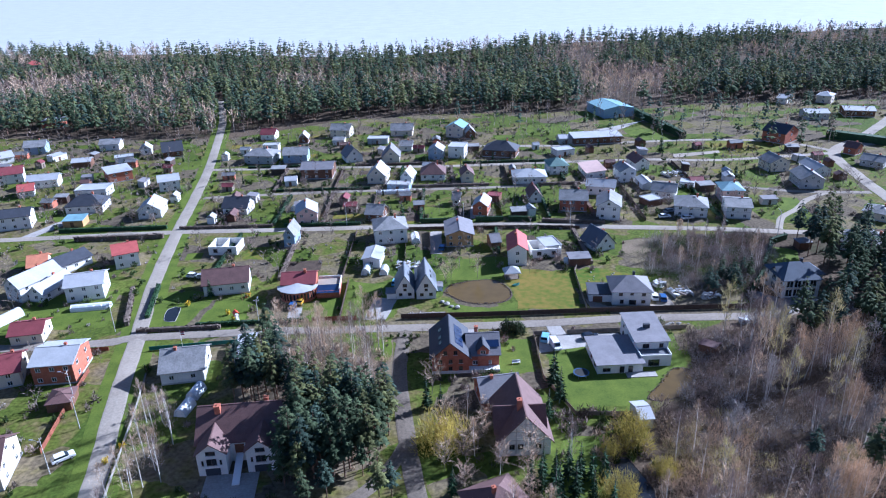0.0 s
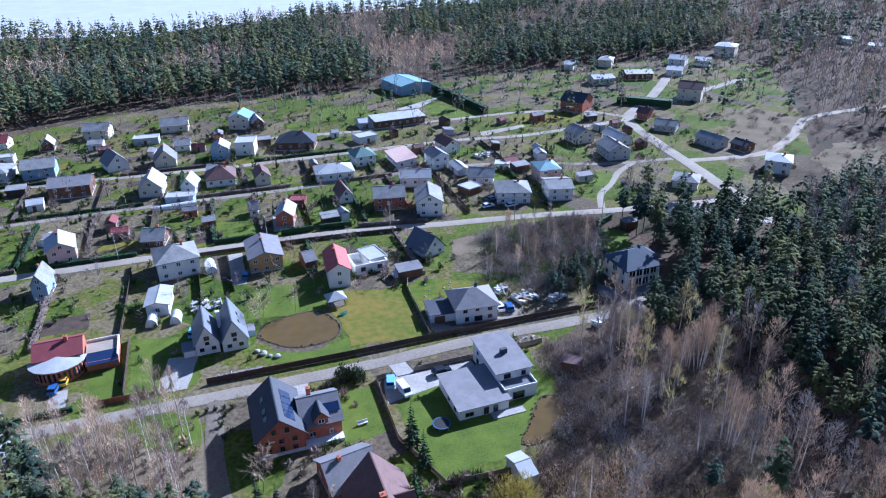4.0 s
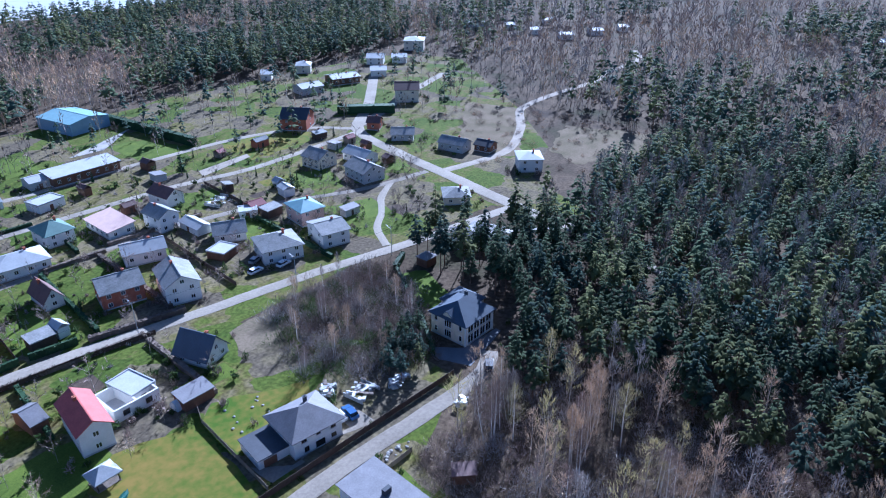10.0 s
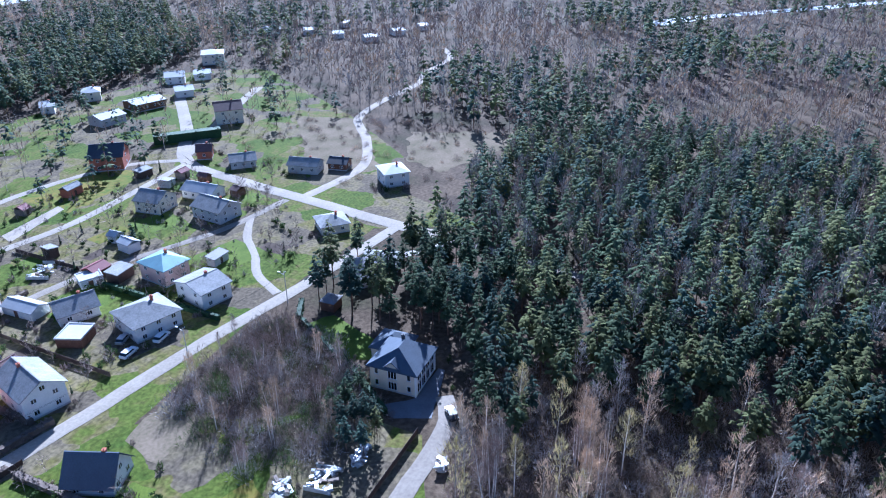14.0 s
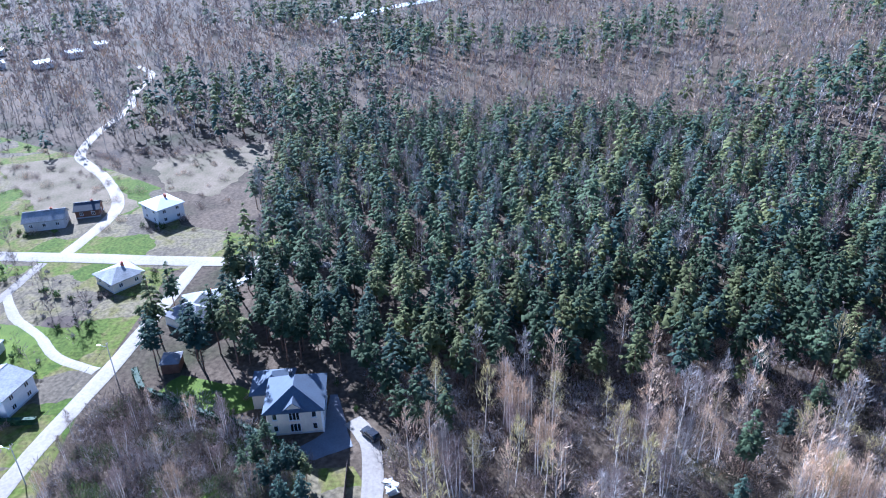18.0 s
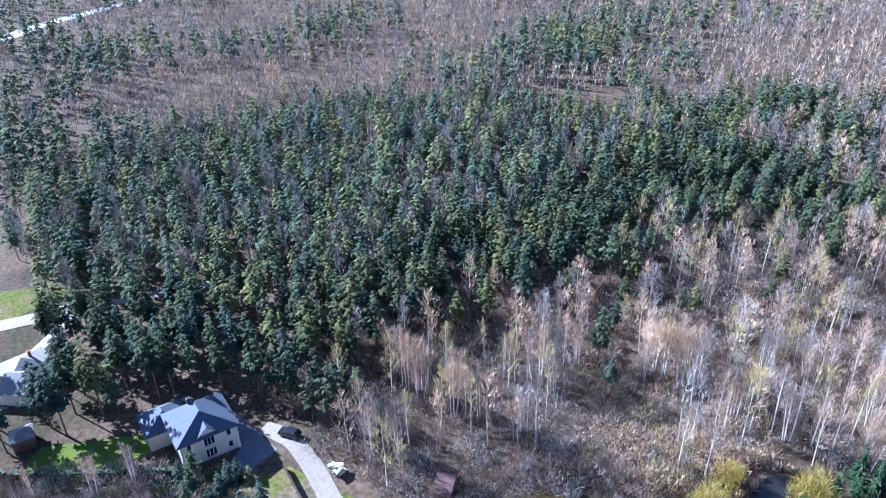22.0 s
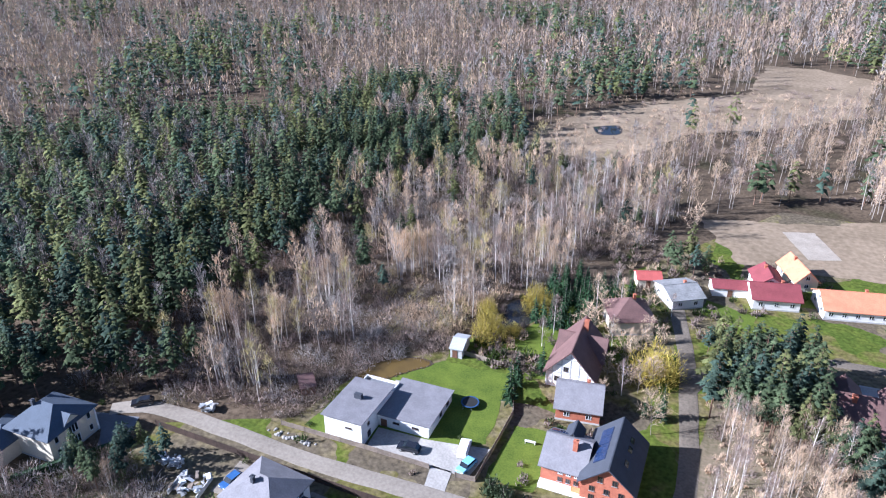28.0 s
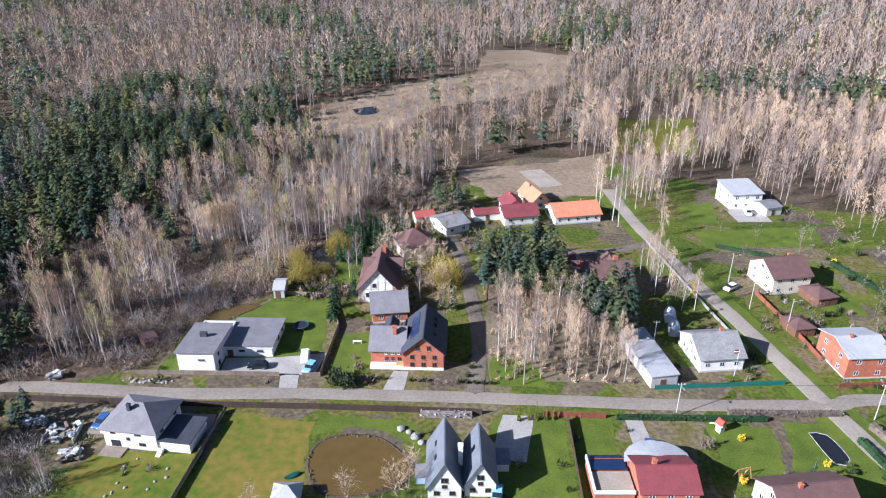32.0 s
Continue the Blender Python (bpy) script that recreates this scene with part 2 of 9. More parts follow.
def water_material(name, colour, rough=0.05):
    m = mat(name, colour, rough, scale=0.05, spread=0.15, spec=0.5)
    return m


M["ground"] = ground_material()
M["garden"] = garden_material()
M["gravel_worn"] = mat("worn_gravel", (0.28, 0.245, 0.20), 0.95, scale=0.09, second=(0.21, 0.18, 0.145), bump=0.15, fine=20, spec=0.15)
M["litter"] = mat("leaf_litter", (0.21, 0.165, 0.115), 1.0, scale=0.12, second=(0.12, 0.105, 0.06), bump=0.5, fine=12, spec=0.05)
M["dirt"] = mat("trodden_dirt", (0.19, 0.16, 0.125), 0.95, scale=0.15, second=(0.12, 0.10, 0.078), bump=0.3, fine=14, spec=0.1)
M["pond"] = water_material("muddy_water", (0.125, 0.082, 0.022), 0.12)
# Near-white base: haze and reflected sky are painted into the water colour.
M["sea"] = water_material("sea_water_sheen", (0.62, 0.62, 0.60), 0.35)

M["wood_red"] = mat("red_brown_boards", (0.26, 0.09, 0.05), 0.8, scale=1.5, spread=0.25, per_object=0.15)
M["green_fence"] = mat("green_paint", (0.03, 0.16, 0.13), 0.6, scale=1, spread=0.15)
M["stone"] = mat("field_stone", (0.36, 0.34, 0.31), 0.95, scale=1.5, spread=0.3)
M["paved_dark"] = mat("dark_paving", (0.16, 0.165, 0.18), 0.8, scale=0.4, spread=0.2)
M["pond_dark"] = water_material("dark_water", (0.02, 0.022, 0.025))
M["blue_pad"] = mat("blue_vinyl", (0.03, 0.07, 0.16), 0.6, scale=1, spread=0.15)
M["car_white"] = mat("white_paint", (0.78, 0.78, 0.78), 0.25, scale=1, spread=0.03, spec=0.6)
M["car_dark"] = mat("dark_paint", (0.02, 0.022, 0.03), 0.2, scale=1, spread=0.1, spec=0.6)
M["car_blue"] = mat("blue_paint", (0.05, 0.12, 0.30), 0.25, scale=1, spread=0.1, spec=0.6)
M["car_sky"] = mat("light_blue_paint", (0.25, 0.50, 0.66), 0.3, scale=1, spread=0.1, spec=0.6)
M["car_grey"] = mat("silver_paint", (0.42, 0.43, 0.45), 0.3, metal=0.4, scale=1, spread=0.08, spec=0.6)
M["car_yellow"] = mat("yellow_paint", (0.70, 0.42, 0.03), 0.3, scale=1, spread=0.08, spec=0.6)
M["play_red"] = mat("red_plastic", (0.65, 0.07, 0.04), 0.5, scale=1, spread=0.1)


# ---- building helpers ----
def link_mesh(name, bm, material, parent=None, label=""):
    me = bpy.data.meshes.new(name)
    bm.to_mesh(me)
    bm.free()
    for mm in (material if isinstance(material, (list, tuple)) else [material]):
        me.materials.append(mm)
    ob = new(name, me)
    if parent is not None:
        ob.parent = parent
    if label:
        tagged(ob, label)
    return ob


def part(name, bm, material, parent, label=""):
    return link_mesh(name, bm, material, parent, label)


def thing(name, m, label, category, group="", kind=""):
    ob = new(name)
    ob.empty_display_size = 0.5
    ob.matrix_world = m
    return tagged(ob, label, category, group, kind)


def add_box(bm, x0, x1, y0, y1, z0, z1):
    v = [bm.verts.new((x, y, z)) for z in (z0, z1) for y in (y0, y1) for x in (x0, x1)]
    for f in ((0, 2, 3, 1), (4, 5, 7, 6), (0, 1, 5, 4), (2, 6, 7, 3), (0, 4, 6, 2), (1, 3, 7, 5)):
        bm.faces.new([v[i] for i in f])
    return v


def box_bm(x0, x1, y0, y1, z0, z1):
    bm = bmesh.new()
    add_box(bm, x0, x1, y0, y1, z0, z1)
    return bm


def add_prism(bm, outline, thick):
    """A plate: outline is a list of 3D corners; it is thickened by the given vector."""
    t = Vector(thick)
    a = [bm.verts.new(p) for p in outline]
    b = [bm.verts.new(Vector(p) + t) for p in outline]
    bm.faces.new(a)
    bm.faces.new(b[::-1])
    k = len(a)
    for i in range(k):
        bm.faces.new((a[i], b[i], b[(i + 1) % k], a[(i + 1) % k]))


def plate(outline, thick):
    bm = bmesh.new()
    add_prism(bm, outline, thick)
    bmesh.ops.recalc_face_normals(bm, faces=bm.faces)
    return bm


def add_tube(bm, p0, p1, r0, r1, sides=6):
    p0, p1 = Vector(p0), Vector(p1)
    q = (p1 - p0).to_track_quat("Z", "Y")
    ring = []
    for p, r in ((p0, r0), (p1, r1)):
        ring.append([bm.verts.new(p + q @ Vector((r * math.cos(2 * math.pi * i / sides), r * math.sin(2 * math.pi * i / sides), 0))) for i in range(sides)])
    for i in range(sides):
        bm.faces.new((ring[0][i], ring[0][(i + 1) % sides], ring[1][(i + 1) % sides], ring[1][i]))
    bm.faces.new(ring[1])
    bm.faces.new(ring[0][::-1])


def add_sweep(bm, pts, r, sides):
    """One tube along a line of points."""
    rings = []
    for i, p in enumerate(pts):
        d = (pts[min(i + 1, len(pts) - 1)] - pts[max(i - 1, 0)]).normalized()
        q = d.to_track_quat("Z", "Y")
        rings.append([bm.verts.new(p + q @ Vector((r * math.cos(2 * math.pi * k / sides), r * math.sin(2 * math.pi * k / sides), 0))) for k in range(sides)])
    for a, b in zip(rings, rings[1:]):
        for k in range(sides):
            bm.faces.new((a[k], a[(k + 1) % sides], b[(k + 1) % sides], b[k]))
    bm.faces.new(rings[0][::-1])
    bm.faces.new(rings[-1])


def flat_patch(name, outline, z, material, label, category, kind="structure", thick=0.0):
    """Ground cover, lawn, pond or yard in one level sheet with a softly cut outline."""
    pts = []
    k = len(outline)
    for i in range(k):
        a, b = Vector(outline[i]), Vector(outline[(i + 1) % k])
        steps = max(1, int((b - a).length / 2))
        for s in range(steps):
            p = a.lerp(b, s / steps)
            w = {"meadow": 2.6, "lawn": 1.0}.get(name, 0.35) if 0 < s else 0.1
            pts.append((p.x + w * noise.noise((p.x * 0.22, p.y * 0.22, 1)), p.y + w * noise.noise((p.x * 0.22, p.y * 0.22, 7))))
    k = len(pts)
    co, _, tri, _, _, _ = delaunay_2d_cdt([Vector(p) for p in pts], [], [list(range(k))], 1, 0.001)
    bm = bmesh.new()
    vs = [bm.verts.new((p.x, p.y, z)) for p in co]
    for t in tri:
        f = bm.faces.new([vs[i] for i in t])
        f.normal_update()
        if f.normal.z < 0:
            f.normal_flip()
    ob = link_mesh(name, bm, material)
    return tagged(ob, label, category, kind=kind)


def smooth_line(points, step=3.0):
    """A polyline with rounded bends."""
    pts = [Vector((*p[:2], 0)) for p in points]
    out = []
    for i in range(len(pts) - 1):
        p0, p1, p2, p3 = pts[max(i - 1, 0)], pts[i], pts[i + 1], pts[min(i + 2, len(pts) - 1)]
        k = max(2, int((p2 - p1).length / step))
        for s in range(k):
            t = s / k
            out.append(0.5 * ((2 * p1) + (p2 - p0) * t + (2 * p0 - 5 * p1 + 4 * p2 - p3) * t * t + (3 * p1 - p0 - 3 * p2 + p3) * t ** 3))
    return out + [pts[-1]]


ROADS = []


def road(name, points, width, z, material, label, wobble=0.25):
    line = smooth_line(points)
    ROADS.append((np.array([(p.x, p.y) for p in line]), width / 2))
    bm = bmesh.new()
    rows = []
    for i, p in enumerate(line):
        d = (line[min(i + 1, len(line) - 1)] - line[max(i - 1, 0)]).normalized()
        side = Vector((-d.y, d.x, 0))
        w = width / 2
        l = w + wobble * noise.noise((p.x * 0.2, p.y * 0.2, 3))
        r = w + wobble * noise.noise((p.x * 0.2, p.y * 0.2, 9))
        rows.append([bm.verts.new((*(p + side * o).xy, zz)) for o, zz in ((l + 0.4, z - 0.05), (l, z), (0, z + 0.05), (-r, z), (-r - 0.4, z - 0.05))])
    for a, b in zip(rows, rows[1:]):
        for k in range(4):
            bm.faces.new((a[k], a[k + 1], b[k + 1], b[k]))
    bmesh.ops.recalc_face_normals(bm, faces=bm.faces)
    for f in bm.faces:
        if f.normal.z < 0:
            f.normal_flip()
    return tagged(link_mesh(name, bm, material), label, "road", kind="structure")


# ---- ground, water, roads ----
def make_ground():
    bm = bmesh.new()
    bmesh.ops.create_grid(bm, x_segments=60, y_segments=60, size=2400)
    tagged(link_mesh("ground", bm, M["ground"]), "rough spring ground of dead grass and soil", "ground", kind="structure")


make_ground()
road("road_main", [(-56, -90), (-60, -60), (-67, -26), (-72, -7), (-76, 9), (-80.5, 29.5), (-88.5, 63), (-96, 105), (-102, 145), (-108, 182), (-116, 221), (-131, 288), (-150, 350)], 3.5, 0.15, M["gravel"], "pale gravel village road")
road("road_upper", [(-330, 96), (-200, 100), (-152, 102), (-96, 105), (-58, 104.5), (-17, 104.7), (23, 104), (63, 98.5), (91, 95), (118, 90), (140, 87), (164, 84)], 3.1, 0.14, M["gravel"], "pale gravel side road")
road("road_lower", [(-300, 20), (-110, 26), (-80.5, 29.5), (-50, 31), (-6, 31), (24, 31.5), (50, 33), (78, 32.5), (90, 33.5), (96, 37)], 2.9, 0.16, M["gravel_worn"], "grey gravel lane with worn tracks")
road("lane_grove", [(-10.5, 30), (-11, 20), (-11.2, 9), (-9, -10), (-6.4, -28), (-3, -43), (0, -56)], 2.8, 0.13, M["dirt"], "grey dirt lane beside the grove")
road("lane_grove_bend", [(-8, -14), (-12, -24), (-20, -33), (-34, -38), (-50, -40), (-62, -46)], 2.2, 0.12, M["dirt"], "sunlit dirt track through the trees")
road("road_north", [(-108, 184), (-80, 183), (-40, 182), (0, 180), (40, 181), (93, 182), (124, 178), (157, 181), (186, 185)], 2.6, 0.13, M["gravel"], "pale gravel side street")
road("road_east", [(260, 262), (215, 215), (184, 186), (175, 150), (170, 117), (166, 92), (164, 76), (163, 60)], 4.6, 0.15, M["gravel"], "pale gravel road at the wood's edge")
road("road_middle", [(-98, 143), (-60, 146), (-20, 147), (20, 147), (60, 150), (100, 147), (140, 132), (168, 128)], 2.0, 0.12, M["gravel_worn"], "narrow garden lane")
road("road_village_far", [(186, 186), (170, 205), (140, 214), (100, 214), (58, 211), (20, 214)], 2.6, 0.12, M["gravel"], "pale gravel drive")
road("road_estate", [(190, 192), (210, 200), (240, 215), (290, 235)], 4.0, 0.12, M["gravel"], "pale gravel road between far yards")
road("trail_field", [(172, 124), (205, 121), (233, 135), (247, 146), (262, 156), (290, 160), (330, 160), (354, 167), (390, 170), (405, 174), (425, 188)], 3.2, 0.10, M["sand"], "pale sandy track winding over the field")
road("trail_garden", [(116, 93), (122, 104), (131, 112), (140, 122), (152, 130)], 1.6, 0.09, M["gravel"], "narrow pale footpath")
road("wood_track", [(163, 62), (160, 50), (158.4, 40), (155, 20)], 2.4, 0.08, M["gravel_worn"], "dim forest track under pines")
flat_patch("sea", [(-2300, 640), (-460, 640), (-277, 612), (-46, 540), (-28, 560), (90, 612), (300, 640), (900, 760), (2300, 900), (2300, 2395), (-2300, 2395)], 0.3, M["sea"], "calm sea with haze and sky sheen painted pale", "sea")

VILLAGE = [(-480, -30), (-120, -75), (-60, -125), (-25, -125), (20, -50), (44, -8), (56, 2), (61, 24), (84, 36), (84, 52), (64, 88), (112, 92), (160, 90), (175, 60), (190, 96), (222, 112), (262, 160), (330, 260), (300, 300), (150, 300), (135, 292), (60, 288), (0, 292), (-60, 280), (-115, 243), (-180, 248), (-260, 260), (-480, 262)]
flat_patch("village_turf", VILLAGE, 0.03, M["garden"], "patchwork of spring lawns, beds and dead grass", "gardens")
road("verge", [(-56, -90), (-60, -60), (-67, -26), (-72, -7), (-76, 9), (-80.5, 29.5), (-88.5, 63), (-96, 105), (-102, 145), (-108, 182), (-116, 221), (-131, 288), (-150, 350)], 9.5, 0.045, M["lawn"], "green grass verges along the village road")
ROADS.pop()


# ---- houses ----
WINDOWS = {}


def window_meshes(w, h, frame_mat, bars):
    key = (round(w, 2), round(h, 2), frame_mat, bars)
    if key not in WINDOWS:
        bm = bmesh.new()
        f = 0.09
        cols = [-w / 2 + w * i / (bars + 1) for i in range(bars + 2)]
        holes = [(c0 + (f if i == 0 else f / 2), c1 - (f if i == bars else f / 2)) for i, (c0, c1) in enumerate(zip(cols, cols[1:]))]
        z0, z1, xs = -h / 2 + f, h / 2 - f, [-w / 2]
        for h0, h1 in holes:
            xs += [h0, h1]
        xs.append(w / 2)
        zs = [-h / 2, z0, z1, h / 2]
        grid = [[[bm.verts.new((x, y, z)) for z in zs] for x in xs] for y in (0.07, -0.05)]
        for i in range(len(xs) - 1):
            for j in range(3):
                if j == 1 and i % 2 == 1:
                    a0, b0 = grid
                    for (p, q) in (((i, 1), (i, 2)), ((i, 2), (i + 1, 2)), ((i + 1, 2), (i + 1, 1)), ((i + 1, 1), (i, 1))):
                        bm.faces.new((a0[p[0]][p[1]], a0[q[0]][q[1]], b0[q[0]][q[1]], b0[p[0]][p[1]]))
                    continue
                for g in grid:
                    bm.faces.new((g[i][j], g[i + 1][j], g[i + 1][j + 1], g[i][j + 1]))
        bmesh.ops.recalc_face_normals(bm, faces=bm.faces)
        fm = bpy.data.meshes.new("window_frame")
        bm.to_mesh(fm)
        bm.free()
        fm.materials.append(M[frame_mat])
        bm = box_bm(-w / 2 + 0.05, w / 2 - 0.05, -0.02, 0.03, -h / 2 + 0.05, h / 2 - 0.05)
        pm = bpy.data.meshes.new("pane")
        bm.to_mesh(pm)
        bm.free()
        pm.materials.append(M["glass"])
        bm = box_bm(-w / 2 - 0.08, w / 2 + 0.08, -0.02, 0.16, -h / 2 - 0.07, -h / 2 - 0.01)
        sm = bpy.data.meshes.new("window_sill")
        bm.to_mesh(sm)
        bm.free()
        sm.materials.append(M["metal"])
        WINDOWS[key] = (fm, pm, sm)
    return WINDOWS[key]


SIDES = {"S": (0, -1, 180), "N": (0, 1, 0), "E": (1, 0, -90), "W": (-1, 0, 90)}


def add_window(house_ob, side, w, d, along, z, ww=1.2, wh=1.3, frame_mat="frame", bars=1, sill=True):
    """A window in the wall of that side of a w x d house: along is measured from the wall's middle."""
    sx, sy, rz = SIDES[side]
    x, y = (along, sy * d / 2) if sy else (sx * w / 2, along)
    fm, pm, sm = window_meshes(ww, wh, frame_mat, bars)
    win = new("window", fm)
    win.parent = house_ob
    win.matrix_basis = pose(x, y, z, 0, 0, rz)
    p = new("pane", pm)
    p.parent = win
    if sill:
        s = new("window_sill", sm)
        s.parent = win
    return win


def add_door(house_ob, side, w, d, along, ww=1.0, wh=2.1, material="brown_wall", z=0.0, name="door"):
    sx, sy, rz = SIDES[side]
    x, y = (along, sy * d / 2) if sy else (sx * w / 2, along)
    bm = box_bm(-ww / 2, ww / 2, -0.04, 0.05, 0, wh)
    add_box(bm, -ww / 2 - 0.08, -ww / 2, -0.04, 0.08, 0, wh + 0.08)
    add_box(bm, ww / 2, ww / 2 + 0.08, -0.04, 0.08, 0, wh + 0.08)
    add_box(bm, -ww / 2, ww / 2, -0.04, 0.08, wh, wh + 0.08)
    ob = part(name, bm, M[material], house_ob)
    ob.matrix_basis = pose(x, y, z, 0, 0, rz)
    return ob


def add_chimney(house_ob, x, y, z0, z1, size=0.6, material="brick"):
    bm = box_bm(x - size / 2, x + size / 2, y - size / 2, y + size / 2, z0, z1)
    s = size / 2 + 0.08
    add_box(bm, x - s, x + s, y - s, y + s, z1, z1 + 0.12)
    add_tube(bm, (x, y, z1 + 0.12), (x, y, z1 + 0.35), 0.13, 0.11, 8)
    return part("chimney", bm, M[material], house_ob)


def wall_block(w, d, h, roof, rh, ridge=None):
    """Outer walls with their gables."""
    bm = bmesh.new()
    x, y = w / 2, d / 2
    if roof == "gable":
        prof = [(-x, -y, 0), (-x, y, 0), (-x, y, h), (-x, 0, h + rh), (-x, -y, h)]
        add_prism(bm, prof, (w, 0, 0))
    elif roof == "mono":
        prof = [(-x, -y, 0), (-x, y, 0), (-x, y, h + rh), (-x, -y, h)]
        add_prism(bm, prof, (w, 0, 0))
    else:
        add_prism(bm, [(-x, -y, 0), (x, -y, 0), (x, y, 0), (-x, y, 0)], (0, 0, h))
    bmesh.ops.recalc_face_normals(bm, faces=bm.faces)
    return bm


def roof_block(w, d, h, roof, rh, over=0.5, thick=0.2, ridge=None):
    bm = bmesh.new()
    x, y = w / 2 + over, d / 2 + over
    up = (0, 0, thick)
    if roof == "gable":
        drop = rh * over / (d / 2)
        prof = [(-y, h - drop), (0, h + rh), (y, h - drop), (y, h - drop + thick), (0.14, h + rh + thick * 0.9), (0.12, h + rh + thick + 0.1), (-0.12, h + rh + thick + 0.1), (-0.14, h + rh + thick * 0.9), (-y, h - drop + thick)]
        add_prism(bm, [(-x, p, z) for p, z in prof], (2 * x, 0, 0))
    elif roof == "hip":
        r = ridge if ridge is not None else max(0.0, (w - d) / 2)
        r = max(r, 0.12)
        drop = rh * over / (d / 2)
        low = [bm.verts.new((i, j, h - drop)) for i, j in ((-x, -y), (x, -y), (x, y), (-x, y))]
        rim = [bm.verts.new((i, j, h - drop + thick)) for i, j in ((-x, -y), (x, -y), (x, y), (-x, y))]
        p, q = bm.verts.new((-r, 0, h + rh + thick)), bm.verts.new((r, 0, h + rh + thick))
        bm.faces.new(low[::-1])
        for i in range(4):
            bm.faces.new((low[i], low[(i + 1) % 4], rim[(i + 1) % 4], rim[i]))
        for f in ((rim[0], rim[1], q, p), (rim[1], rim[2], q), (rim[2], rim[3], p, q), (rim[3], rim[0], p)):
            bm.faces.new(f)
    elif roof == "mono":
        k = rh / d
        add_prism(bm, [(-x, -y, h - k * over), (x, -y, h - k * over), (x, y, h + rh + k * over), (-x, y, h + rh + k * over)], up)
    else:
        ox, oy = x - over + 0.14, y - over + 0.14
        rings = [(ox, oy, h), (ox, oy, h + 0.45), (ox - 0.28, oy - 0.28, h + 0.45), (ox - 0.28, oy - 0.28, h + 0.25)]
        loops = [[bm.verts.new((i * rx, j * ry, z)) for i, j in ((-1, -1), (1, -1), (1, 1), (-1, 1))] for rx, ry, z in rings]
        bm.faces.new(loops[0][::-1])
        for la, lb in zip(loops, loops[1:]):
            for i in range(4):
                bm.faces.new((la[i], la[(i + 1) % 4], lb[(i + 1) % 4], lb[i]))
        bm.faces.new(loops[3])
    bmesh.ops.recalc_face_normals(bm, faces=bm.faces)
    return bm


FOOT = []


def keep_out(x, y, rot, w, d, margin=1.0):
    FOOT.append((x, y, radians(rot), w / 2 + margin, d / 2 + margin))


def house(x, y, rot, w, d, h, roof="gable", rh=2.5, wall="white", cover="roof_grey", label="", windows=None, storeys=0,
          chimney=(), frame_mat="frame", door=None, name="house", category="house", over=0.5, plinth=True, ridge=None, group="", ww=1.1, wh=1.25):
    """A building: w along its ridge, d across, h to the eaves. windows: side -> windows on each floor."""
    ob = thing(name, pose(x, y, 0, 0, 0, rot) @ Matrix.Diagonal((1, 1, 0.9, 1)), label, category, group)
    keep_out(x, y, rot, w, d)
    part("wall", wall_block(w, d, h, roof, rh), M[wall], ob)
    part("roof", roof_block(w, d, h, roof, rh, over, ridge=ridge), M[cover], ob)
    if plinth:
        part("plinth", box_bm(-w / 2 - 0.06, w / 2 + 0.06, -d / 2 - 0.06, d / 2 + 0.06, 0, 0.45), M["grey_wall"], ob)
    storeys = storeys or max(1, round(h / 2.9))
    level = h / storeys
    for side, counts in (windows or {}).items():
        length = d if side in "EW" else w
        for k, count in enumerate(counts):
            z = (k + 0.5) * level + 0.15
            if k >= storeys:
                z = h + min(rh * 0.32, 1.5)
                length = length * 0.55
            for i in range(count):
                add_window(ob, side, w, d, -length / 2 + length * (i + 0.5) / count, z, min(ww, length / count * 0.7), min(wh, level * 0.6), frame_mat, 1, False)
    if door:
        add_door(ob, door[0], w, d, door[1])
    for c in chimney:
        cx, cy = c[0], c[1]
        add_chimney(ob, cx, cy, h - 0.3, h + rh + (c[2] if len(c) > 2 else 0.7), material=c[3] if len(c) > 3 else "brick")
    return ob


# ---- plants ----
rnd = np.random.default_rng(7)


